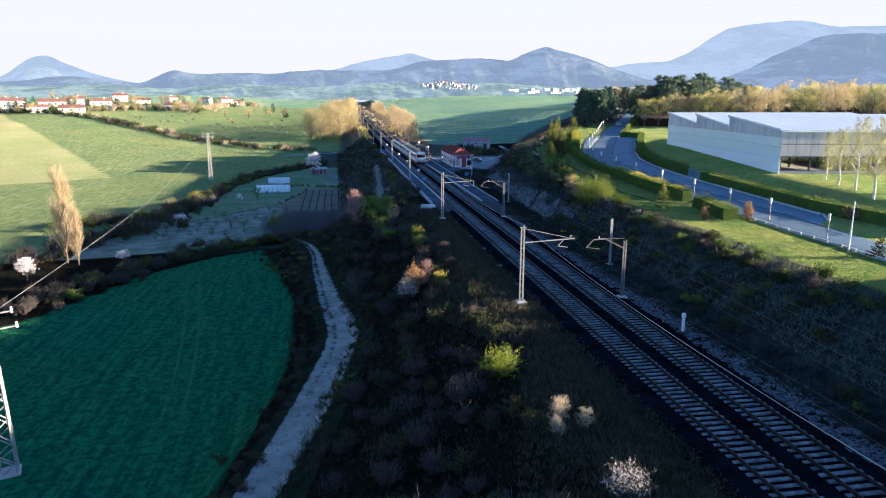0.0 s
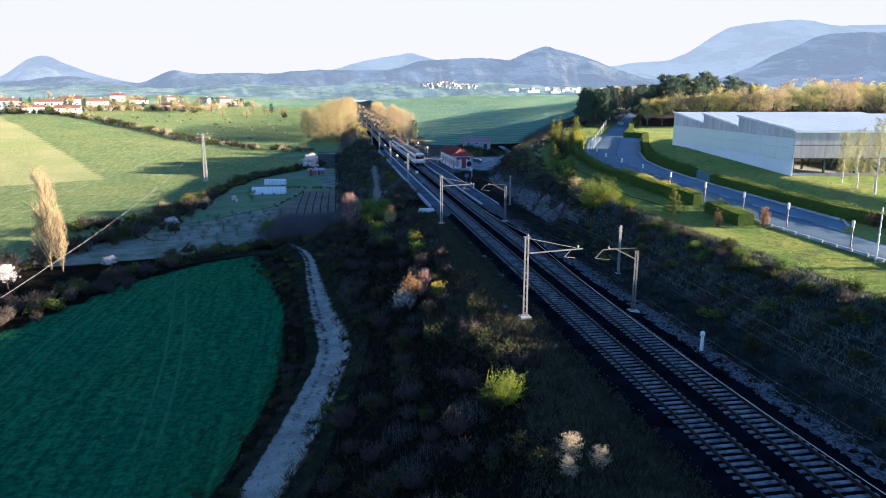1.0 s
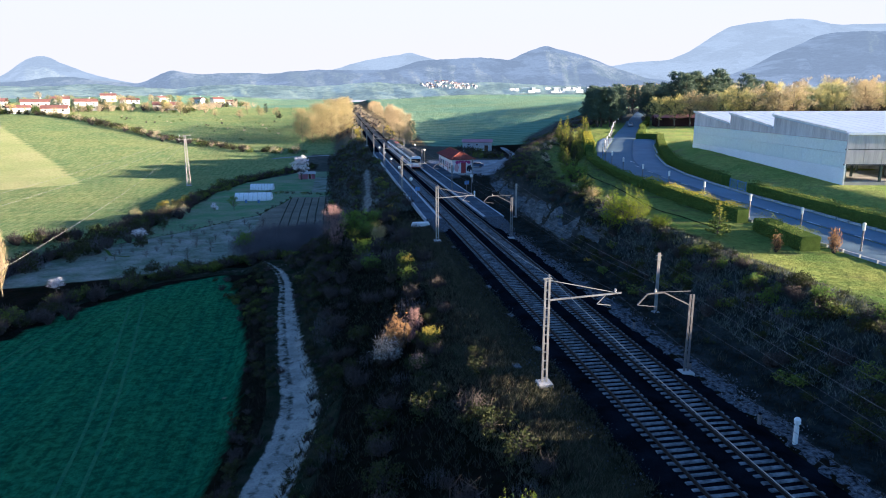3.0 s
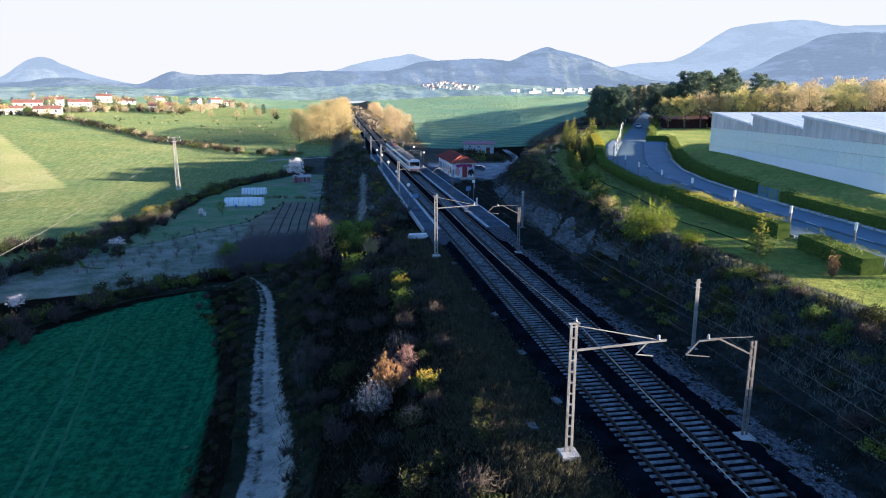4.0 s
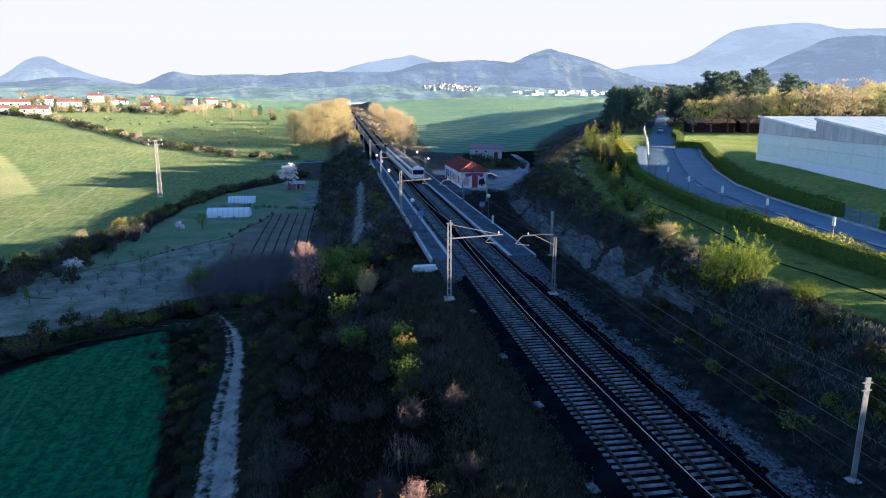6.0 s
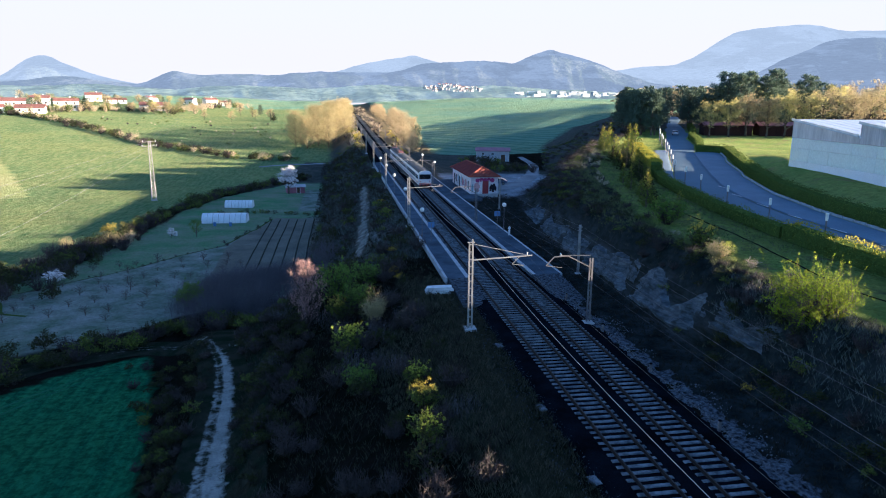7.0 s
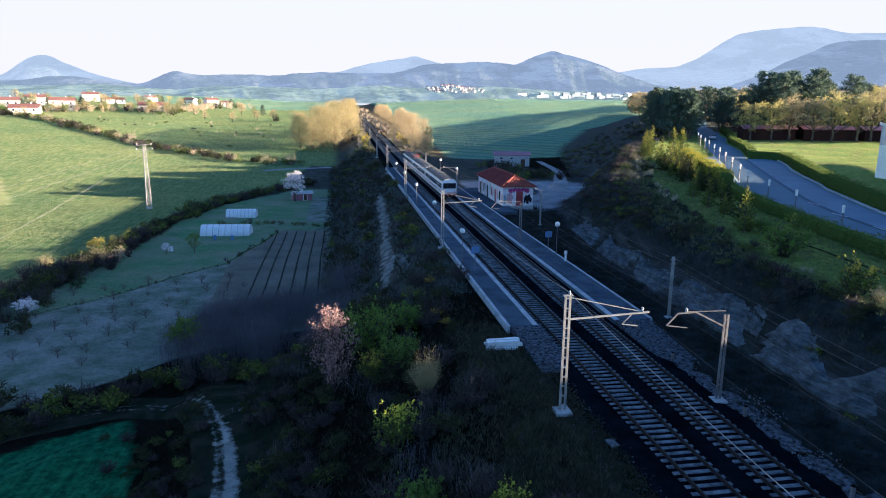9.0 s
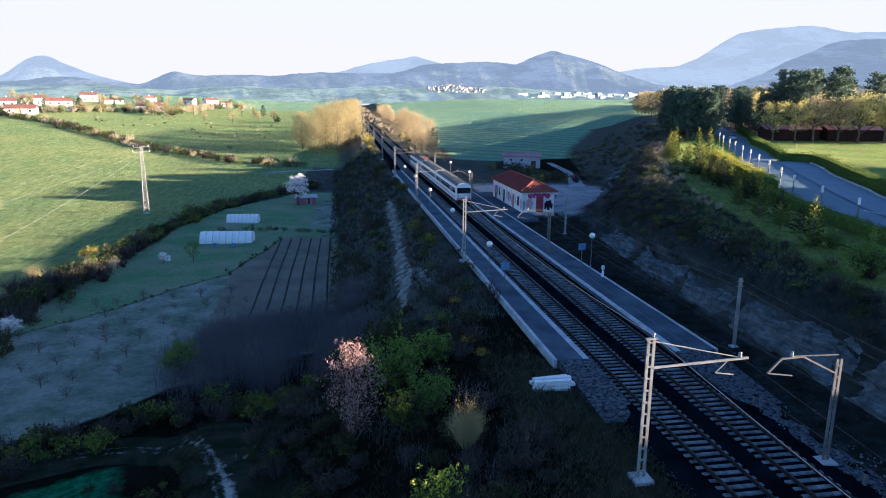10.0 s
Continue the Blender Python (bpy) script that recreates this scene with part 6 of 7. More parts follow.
for x, y, h_ in ((47.6, 136.5, 3.0), (59.8, 171.5, 3.8), (62.6, 180, 4.0), (55, 156, 3.4), (57, 165, 3.8), (60, 178, 4.0)):
    tree("spruce", x, y, h_, 1.2, "small dark green conifer on the verge", None, "verge conifers")
for i in range(20):
    y = 138 + 56 * R.random()
    x = float(np.interp(y, [137, 148, 160, 175, 181, 195], [53.2, 55.8, 60, 65, 67, 72])) - 1.8 - 4.5 * R.random()
    tree("larchT" if i % 2 else "spruce", x, y, 2.0 + 2.4 * R.random(), 0.8, "young conifer with yellow tips on the verge" if i % 2 else "small dark green conifer on the verge", None, "young conifers")
tree("larchT", 73.6, 197.5, 7.0, 0.7, "tall tan-green young conifer by the road")
tree("spruce", 52.6, 55.5, 2.6, 1.1, "small dark conifer by the white pole")
tree("larchT", 43.4, 81.7, 3.9, 1.0, "dense dark green conical conifer on the verge")
bush("rust", 50.6, 73.8, 0.85, 2.4, "rusty orange young conifer on the verge")
bush("rust", 45.5, 75.2, 0.7, 2.2, "small rusty shrub on the verge")
bush("rust", 64.1, 72.3, 1.6, 0.9, "dark reddish round shrub by the road")
bush("willow", 40.6, 95.2, 2.3, 1.15, "lime-yellow willow bush beside the large one", 4.0)
bush("willow", 38.2, 93.7, 3.3, 1.2, "large lime-yellow willow bush on the bank", 3.5)
bush("willow", 39.6, 87.0, 1.5, 0.85, "low lime-yellow bush on the bank")
bush("gold", 39.6, 110.2, 1.9, 1.15, "green shrub on the crest with golden tips toned as sunlit")
bush("goldwig", 39.4, 106.8, 1.4, 0.9, "tan budding shrub on the crest of the cutting")
bush("fresh", 42.2, 121.6, 2.6, 1.0, "broad fresh green bush on the verge")
bush("lime", 40.4, 107.2, 1.2, 0.9, "small lime bush on the crest")
bush("fresh", 46, 130, 1.4, 1.0, "fresh green bush on the verge")
bush("lime", 45, 131, 0.9, 1.4, "lime-tipped bush on the verge")
for x, y, s_ in ((40.2, 62, 1.2), (41, 57, 1.4), (38.8, 68, 1.1), (37.6, 65, 1.1), (42.4, 50, 1.4), (38.6, 73, 0.9)):
    bush("fresh", x, y, s_, 0.9, "fresh green bush at the top of the cutting", None, "bushes on the cutting")

# clipped hedges: dense boxes of small leaves
def hedge(name, pts, width, height, label, mat="hedge", dens=150, tips=0.86):
    p = np.array(pts, float)
    d = np.concatenate([[0], np.cumsum(np.hypot(*np.diff(p, axis=0).T))])
    rg = np.random.default_rng(int(d[-1] * 10))
    n = int(d[-1] * dens * (width + 2 * height) / 4)
    t = rg.random(n) * d[-1]
    x, y = np.interp(t, d, p[:, 0]), np.interp(t, d, p[:, 1])
    tx, ty = np.interp(t + 0.4, d, p[:, 0]) - np.interp(t - 0.4, d, p[:, 0]), np.interp(t + 0.4, d, p[:, 1]) - np.interp(t - 0.4, d, p[:, 1])
    ln = np.maximum(np.hypot(tx, ty), 1e-6)
    ox, oy = ty / ln, -tx / ln
    u = rg.random(n)
    hh = height * (1 + 0.10 * np.sin(t * 0.9) + 0.06 * np.sin(t * 2.3))
    side = np.where(u < 0.36, -1, np.where(u < 0.72, 1, 0))
    off = np.where(side == 0, (rg.random(n) - 0.5) * width, side * width / 2) + rg.normal(0, 0.06, n)
    z = np.where(side == 0, hh + np.abs(rg.normal(0, 0.11 + 0.06 * np.sin(t * 3.1), n)), rg.random(n) * hh) + rg.normal(0, 0.06, n)
    X, Y = x + ox * off, y + oy * off
    bl = np.stack([X, Y, land(x, y) + z, 0 * X + 0.05, 0 * X + 0.05, 0 * X + 0.05], -1)
    rg2 = np.random.default_rng(7)
    a = rg2.normal(size=(n, 3))
    a /= np.linalg.norm(a, axis=1)[:, None]
    b = np.cross(a, rg2.normal(size=(n, 3)))
    b /= np.linalg.norm(b, axis=1)[:, None]
    s_ = (0.068 * (0.5 + rg2.random(n)))[:, None]
    c = bl[:, :3]
    V = np.stack([c - a * s_, c + b * s_ * 0.7, c + a * s_, c - b * s_ * 0.7], 1).reshape(-1, 3)
    root = thing(name, (0, 0, 0), label, "hedge", "clipped hedges")
    core = Shape()
    m = max(2, int(d[-1] / 2.0))
    secs = []
    for k in range(m + 1):
        q = d[-1] * k / m
        cx, cy = np.interp(q, d, p[:, 0]), np.interp(q, d, p[:, 1])
        ax, ay = np.interp(q + 0.4, d, p[:, 0]) - np.interp(q - 0.4, d, p[:, 0]), np.interp(q + 0.4, d, p[:, 1]) - np.interp(q - 0.4, d, p[:, 1])
        l_ = max(math.hypot(ax, ay), 1e-6)
        nx_, ny_ = ay / l_ * width * 0.44, -ax / l_ * width * 0.44
        zb = float(land(cx, cy))
        secs.append([(cx - nx_, cy - ny_, zb - 0.2), (cx + nx_, cy + ny_, zb - 0.2), (cx + nx_, cy + ny_, zb + height * 0.9), (cx - nx_, cy - ny_, zb + height * 0.9)])
    core.loft(secs)
    part("core", core, M["hedgecore"], root, "dense inner branches")
    quad = np.arange(4 * n).reshape(n, 4)
    # Leaves above this height take a golden colour in place of sunlight.
    tip = (z > hh * tips + 0.15 * rg2.random(n)) & (mat != "hedge")
    part("foliage", mesh_of("foliage", V, quad[~tip], (M["hedge"],)), None, root)
    if tip.any():
        part("sun_toned_tip", mesh_of("sun_toned_tip", V, quad[tip], (M[mat],)), None, root, "golden tips coloured as if sunlit")
    return root


M["limehedge"] = leafy("yellow_green_hedge", (0.17, 0.18, 0.015), (0.37, 0.32, 0.03), 0.45)
M["hedgecore"] = surf("hedge_inside", (0.09, 0.13, 0.03), (0.06, 0.09, 0.02), 1.5, 0.95, 0, 8.0, 0.8, 0.1)
hedge("hedge", [(67.5, 62), (65.6, 70), (63.8, 77), (63.6, 92), (63.7, 106.5)], 1.5, 1.7, "clipped green hedge behind the lay-by")
hedge("hedge", [(64.4, 114), (65.8, 127), (68.5, 138.3), (75.2, 155.3), (85.6, 177), (92.9, 192), (92.8, 194.2), (88.6, 197.4)], 1.6, 1.8, "clipped green hedge curving round the lay-by")
hedge("hedge", [(91.2, 200.5), (94.3, 206.2), (98.3, 213), (108.2, 234.8), (117.6, 250.6), (131, 277)], 1.6, 1.6, "clipped green hedge along the road")
hedge("hedge", [(49.0, 75), (49.4, 79), (50.0, 84)], 2.2, 1.55, "bulky dark green hedge block on the verge")
hedge("hedge", [(50.3, 88), (50.2, 97), (50.2, 104), (50.6, 113)], 1.6, 1.75, "hedge between verge and road, its top coloured golden as sunlit", "limehedge", 190)
hedge("hedge", [(50.6, 113.4), (50.9, 118), (51.9, 128), (54.0, 139.3), (56.4, 150.5), (60.6, 161), (64.0, 170)], 1.5, 1.3, "low dark hedge between verge and road")
hedge("hedge", [(58.6, 157), (61.8, 164.5), (64.6, 172), (67.4, 180), (70.3, 188), (72.6, 194)], 1.9, 2.3, "tall yellow-green hedge by the road", "limehedge", 200, 0.35)
gt = thing("gate", (64.0, 110.3, float(land(64.0, 110.3))), "dark blue mesh gate in the hedge gap", "gate", "", -8)
for y in (-2.6, 0, 2.6):
    part("post", Shape().box(0, y, 0, 0.1, 0.1, 1.5), M["sign"], gt)
for i in range(18):
    part("bar", Shape().box(0, -2.5 + i * 0.295, 0.1, 0.04, 0.04, 1.3), M["sign"], gt)
part("rail", Shape().box(0, 0, 1.35, 0.06, 5.2, 0.06).box(0, 0, 0.15, 0.06, 5.2, 0.06), M["sign"], gt)

# notable bushes on the railway bank
NOTABLE = [("willow", 11.5, 44.3, 1.75, 1.1, "bright lime bush on the railway bank"),
           ("blossom", 13.8, 27.5, 1.5, 1.1, "white blossoming bush on the bank"),
           ("blossom", 7.6, 71.0, 1.8, 1.25, "white blossoming thorn bush on the bank"), ("rust", 8.6, 72.8, 1.6, 1.5, "rusty brown bush above the blossom"),
           ("pinkbare", 9.8, 73.6, 0.9, 1.3, "pinkish bare bush on the bank"), ("gold", 11.2, 70.8, 1.15, 1.25, "golden-leaved low bush on the bank"), ("bare", 9.0, 77.5, 1.5, 0.9, "grey bare bush on the bank"), ("pinkbare", 9.8, 67.5, 1.0, 1.0, "pinkish bare bush on the bank"),
           ("gold", 11.9, 94.7, 1.4, 1.0, "golden-topped bush on the bank"), ("lime", 11.6, 90.7, 1.5, 0.85, "green bush below golden tips"), ("lime", 12.0, 98.5, 1.25, 0.9, "yellow-green bush on the bank"),
           ("gold", 6.5, 119.2, 1.5, 1.1, "golden bush catching the low sun"), ("lime", 7.5, 108.4, 1.9, 1.05, "leafy bush with lit tips"), ("fresh", 8, 101, 1.6, 0.9, "green bush on the shaded bank"),
           ("fresh", 6.5, 124.0, 3.0, 1.15, "large fresh green bush on the slope"), ("fresh", 8.4, 119.5, 2.2, 1.0, "fresh green bush on the slope"), ("fresh", 9.8, 126.5, 2.0, 1.0, "green bush on the slope"),
           ("gorse", 12.8, 128, 0.9, 0.9, "yellow flowering gorse by the platform"), ("gorse", 13.2, 125.3, 0.8, 0.8, "yellow flowering gorse by the platform"), ("gorse", 13.6, 139, 1.0, 0.8, "yellow flowering gorse by the platform"), ("gorse", 15.0, 181, 1.0, 0.8, "yellow flowering gorse by the platform"),
           ("gorse", 10.2, 116.0, 0.7, 0.9, "yellow flowering gorse in the grass"), ("gorse", 33.4, 92.5, 0.6, 0.9, "yellow gorse at the foot of the cutting"), ("fresh", 33.0, 87, 0.9, 0.8, "green bush at the foot of the cutting"),
           ("leaf", 6.8, 133, 1.8, 1.1, "dark evergreen bush on the slope"), ("fresh", -13.4, 145.4, 2.6, 1.2, "green shrub among bare thickets"),
           ("gold", -41, 201, 2.1, 1.1, "golden-leaved shrub at the garden hedge"), ("gold", -38.5, 206, 2.2, 1.0, "golden-leaved shrub at the garden hedge"), ("palewig", -34.5, 192, 1.8, 1.2, "tan bare shrub at the garden hedge"), ("goldwig", -44, 186, 1.8, 1.3, "golden budding shrub at the hedge"), ("goldwig", -37, 190, 2.0, 1.2, "golden budding shrub at the hedge")]
for kind, x, y, s_, tl, lab in NOTABLE:
    bush(kind, x, y, s_, tl, lab)

def row(pts, n, kinds, size, label, group, spread=1.2, tall=1.0):
    th = Thicket()
    p = np.array(pts, float)
    d = np.concatenate([[0], np.cumsum(np.hypot(*np.diff(p, axis=0).T))])
    for i in range(n):
        t = d[-1] * (i + R.random()) / n
        x, y = np.interp(t, d, p[:, 0]) + R.normal(0, spread), np.interp(t, d, p[:, 1]) + R.normal(0, spread)
        th.plant(kinds[int(R.integers(len(kinds)))], x, y, size * (0.7 + 0.6 * R.random()), tall)
    th.done(group.replace(" ", "_").replace("hedgerow", "hedge_row"), label)


row([(-62, 158), (-45.5, 164), (-41.5, 174), (-38, 193), (-36, 214), (-34, 232), (-29, 257), (-16, 283), (-4, 300)], 190, ("leaf", "bare", "hedge", "bare", "leaf", "hedge"), 2.0, "mixed hedgerow shrub between field and gardens", "field hedgerow", 1.5)
row([(-62, 75), (-45, 92), (-40, 104), (-33, 118), (-22, 131), (-12, 137), (-4, 134), (3, 138)], 170, ("bare", "leaf", "bare", "hedge"), 1.5, "dark hedgerow shrub above the field", "hedgerow above the field", 2.0)
row([(-16, 5), (-7.5, 45), (-4.2, 62), (-4.2, 78), (-5.2, 95), (-8.5, 112), (-12, 124)], 150, ("bare", "leaf", "leaf"), 0.75, "low scrub between field and track", "trackside scrub", 0.8, 0.8)
row([(-12, 343), (-20, 347), (-37, 355), (-61, 378), (-87, 401), (-108, 425), (-128, 447), (-155, 480), (-183, 500), (-219, 509), (-255, 512)], 230, ("leaf", "hedge", "bare", "leaf", "palewig"), 2.6, "dark field hedge shrub", "upper field hedge", 2.5, 0.9)
row([(30.5, 420), (31, 600), (33, 760), (36, 900)], 110, ("palewig", "palewig", "bare"), 2.0, "tan scrub on the far side of the line", "far bank scrub", 2.0)
row([(30, 290), (33, 340), (36, 420)], 24, ("bare", "leaf", "gold", "palewig"), 1.6, "scrub beside the line", "lineside scrub", 1.5)
row([(14.5, 335), (15, 420), (16, 520), (17, 680)], 60, ("palewig", "bare", "palewig", "hedge", "gold"), 2.2, "tan scrub along the far railway bank", "far lineside scrub", 1.6)
row([(46, 240), (50, 238), (57, 240), (54, 262), (60, 276), (52, 290)], 44, ("bare", "leaf", "hedge", "brush"), 2.2, "dark scrub behind the station", "scrub behind the station", 3.0)

def gully_x(y):
    return np.interp(y, [140, 146, 161, 173, 184, 212, 222], [30, 9.4, 10.6, 11.2, 12.0, 12.8, 30])


row([(-66, 112), (-56, 124), (-48, 140), (-43, 152), (-40, 168), (-37, 186)], 110, ("bare", "leaf", "brush", "bare", "leaf"), 2.0, "brown thicket between orchard and field", "orchard thicket", 2.6)
# scattered scrub on the embankment and the cutting
def sown(n, xr, yr, ok, kinds, size, label, group, tall=0.9):
    k, th = 0, Thicket()
    while k < n:
        x, y = xr[0] + (xr[1] - xr[0]) * R.random(), yr[0] + (yr[1] - yr[0]) * R.random()
        if not ok(x, y):
            continue
        th.plant(kinds[int(R.integers(len(kinds)))], x, y, size * (0.6 + 0.8 * R.random()), tall)
        k += 1
    th.done(group.replace(" ", "_"), label)


sown(300, (-4, 14.5), (-14, 134), lambda x, y: x > float(path_x(y)) + 3.4, ("bare", "leaf", "bare", "bare", "brush", "leaf"), 1.2, "shaded scrub on the railway embankment", "embankment scrub")
sown(260, (2, 17), (132, 335), lambda x, y: abs(x - float(gully_x(y))) > 1.7, ("bare", "leaf", "hedge", "brush", "leaf", "leaf"), 1.45, "shaded scrub on the railway embankment", "embankment scrub")
sown(130, (32, 44), (-10, 110), lambda x, y: float(toe_x(y)) < x < float(crest_x(y)), ("leaf", "hedge", "bare", "leaf"), 1.0, "scrub on the cutting slope", "cutting scrub")
sown(420, (35, 75), (92, 250), lambda x, y: float(toe_x(y)) + (0.62 if y < 150 else 0.45) * (float(crest_x(y)) - float(toe_x(y))) < x < float(crest_x(y)) + 0.4, ("leaf", "bare", "hedge", "bare", "leaf", "bare"), 0.95, "low dark scrub on the cutting slope", "cutting scrub", 0.6)

sown(60, (34, 42), (50, 100), lambda x, y: float(toe_x(y)) + 0.8 < x < float(crest_x(y)) - 0.4, ("bare", "brush", "leaf"), 0.9, "grey bare brushwood on the cutting slope", "cutting brushwood", 1.0)
# bare brushwood at the garden edge
sown(190, (-15, 6), (138, 172), lambda x, y: y > 140 + 0.1 * abs(x + 4) and y < 164 + 0.5 * x and x < 5.5, ("brush",), 2.1, "dense grey bare brushwood at the garden edge", "grey brushwood", 1.25)
sown(130, (-16, 4), (98, 134), lambda x, y: abs(x - float(path_x(y))) > 1.9 and x > float(path_x(y)) - 5 - 0.2 * (y - 98) and not (y > 126 and x < -7), ("leaf", "hedge", "bare", "leaf"), 0.8, "dark scrub beside the farm track", "dark scrub", 0.8)
sown(90, (-16, 4), (24, 98), lambda x, y: 1.9 < x - float(path_x(y)) < 4.2, ("leaf", "hedge", "bare", "leaf"), 0.6, "low scrub along the farm track", "low bushes", 0.8)
sown(70, (-6, 5), (98, 133), lambda x, y: x > float(path_x(y)) + 1.3 and x < 4, ("bare", "leaf", "bare", "leaf"), 1.0, "dark scrub at the foot of the bank", "bank foot scrub", 0.9)
row([(42.2, 8), (40.4, 40), (39.0, 60), (38.0, 78)], 80, ("leaf", "hedge", "leaf", "bare", "hedge"), 0.95, "dense shrubs along the crest of the cutting", "crest shrubs", 0.8)
row([(40.3, 98), (39.6, 110), (40.4, 122), (43, 138), (48, 155), (54, 175), (63, 192)], 46, ("palewig", "bare", "leaf", "hedge", "palewig"), 0.62, "tan and dark shrubs along the crest", "tan crest shrubs", 0.9)
sown(560, (44, 128), (165, 345), lambda x, y: float(toe_x(y)) + 0.5 < x < float(crest_x(y)) + 5, ("brush", "bare", "hedge", "leaf", "brush", "brush"), 1.35, "dark scrub on the hillside above the station", "hillside thicket", 0.55)

# meadow shrubs towards the village
for i in range(40):
    x, y = -20 - 130 * R.random(), 395 + 120 * R.random()
    if y < np.interp(-x, [0, 44, 70, 135], [360, 395, 432, 575]):
        y += 60
    bush(("hedge", "palewig", "hedge", "bare")[i % 4], x, y, 0.8 + 0.7 * R.random(), 0.8, "shrub on the grassy slope", None, "meadow shrubs")
grove = Thicket()
for i in range(30):
    tree(("mixG", "mixT", "spruce", "dark")[i % 4], -30 - 200 * R.random(), 520 + 60 * R.random(), 6 + 4 * R.random(), 1.0, wood=grove)
row([(-260, 518), (-215, 517), (-180, 538), (-150, 560), (-112, 572), (-90, 640), (-70, 660)], 150, ("palewig", "palewig", "hedge", "bare", "palewig"), 3.6, "garden shrubs in front of the village", "village shrubs", 5.0)

# orchard: small bare fruit trees in rows
for i in range(9):
    for j in range(7):
        x, y = -38 + 3.6 * i + R.normal(0, 0.4), 141 + 5.3 * j + 0.9 * (i - 4) + R.normal(0, 0.5)
        mid = float(np.interp(x, [-46, -34, -27.5, -22.4, -15.7, -11], [150, 163, 170, 179, 188, 207]))
        if y < mid + 14 and y > 141 + 0.5 * (x + 20) * (x > -20) and x < -10:
            tree("orchard", x + 0.8 * math.sin(y * 7), y, 1.2 + 0.9 * R.random(), 1.35, "small bare fruit tree in the orchard", None, "orchard trees")

# ground cover: tufts of dry grass and low scrub
def tufts(name, n, xr, yr, ok, mat, size, label, per=5):
    rg = np.random.default_rng(n)
    x, y = xr[0] + (xr[1] - xr[0]) * rg.random(n * 2), yr[0] + (yr[1] - yr[0]) * rg.random(n * 2)
    keep = ok(x, y)
    x, y = x[keep][:n], y[keep][:n]
    z = land(x, y)
    m = len(x)
    a = rg.random((m, per)) * 6.28
    s_ = size * (0.5 + rg.random((m, 1))) * (0.7 + 0.6 * rg.random((m, per)))
    st = np.stack([np.repeat(x[:, None], per, 1) + rg.normal(0, size * 0.3, (m, per)), np.repeat(y[:, None], per, 1) + rg.normal(0, size * 0.3, (m, per)), np.repeat(z[:, None] - 0.05, per, 1)], -1)
    en = st + np.stack([np.cos(a) * s_ * 0.6, np.sin(a) * s_ * 0.6, s_], -1)
    V, F = twig_cloud(rg, st.reshape(-1, 3), en.reshape(-1, 3), size * 0.07)
    return single(name, mesh_of(name, V, F, (mat,)), mat, label, "grass", "", "stuff")


tufts("dry_grass", 7000, (-4, 19), (-5, 130), lambda x, y: x > path_x(y) + 2.6, M["grass"], 0.32, "rough dry grass on the railway bank")
loose_stones("ballast_stones", 5000, (17.2, 20.2), (22, 122), lambda x, y: x > 17.2, 0.05, M["grit"], "loose stones beside the ballast")
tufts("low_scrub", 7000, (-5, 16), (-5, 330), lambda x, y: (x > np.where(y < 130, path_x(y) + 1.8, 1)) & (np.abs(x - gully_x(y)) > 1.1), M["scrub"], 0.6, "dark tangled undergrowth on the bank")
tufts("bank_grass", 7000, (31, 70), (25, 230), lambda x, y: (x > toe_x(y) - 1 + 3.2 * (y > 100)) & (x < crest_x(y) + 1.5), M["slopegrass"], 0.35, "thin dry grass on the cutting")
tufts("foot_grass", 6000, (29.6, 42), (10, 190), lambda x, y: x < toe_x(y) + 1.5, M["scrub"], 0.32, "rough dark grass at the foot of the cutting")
M["stripgrass"] = leafy("tufted_bank_grass", (0.035, 0.046, 0.021), (0.14, 0.122, 0.075), 0.3)
tufts("bank_tufts", 6000, (2, 17.4), (133, 335), lambda x, y: (x > 2.5) & (np.abs(x - gully_x(y)) > 1.1), M["brush2"], 0.5, "grey-green undergrowth on the high embankment")
tufts("bank_clumps", 9000, (9, 17.5), (20, 124), lambda x, y: x > 11 + 2 * np.sin(y * 0.17), M["stripgrass"], 0.34, "pale tufted grass on the bank beside the line")
tufts("track_grass", 6500, (15.2, 19.2), (20, 121), lambda x, y: x > 16, M["grass"], 0.28, "short dry grass beside the ballast")
tufts("verge_grass", 9000, (38, 60), (30, 180), lambda x, y: (x > crest_x(y) - 1.5) & (x < crest_x(y) + np.where(y < 98, 0.4, 2.5)), M["meadow"], 0.35, "pale tufted grass along the crest")
tufts("meadow_grass", 6000, (39, 70), (30, 205), lambda x, y: (y > 108) & (x > crest_x(y) + 0.5) & (x < np.interp(y, [30, 90, 137, 160, 172, 205], [51.5, 49.5, 52.6, 59, 63, 76])), M["meadow"], 0.36, "rough meadow grass on the verge")
tufts("slope_brush", 7000, (31, 45), (25, 102), lambda x, y: (x > toe_x(y) + 2.2) & (x < crest_x(y) + 0.4), M["brush2"], 0.38, "grey-green twiggy undergrowth on the cutting", 4)
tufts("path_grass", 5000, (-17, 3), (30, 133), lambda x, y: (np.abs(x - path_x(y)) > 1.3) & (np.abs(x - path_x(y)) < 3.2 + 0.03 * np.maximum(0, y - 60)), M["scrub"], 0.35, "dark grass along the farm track")

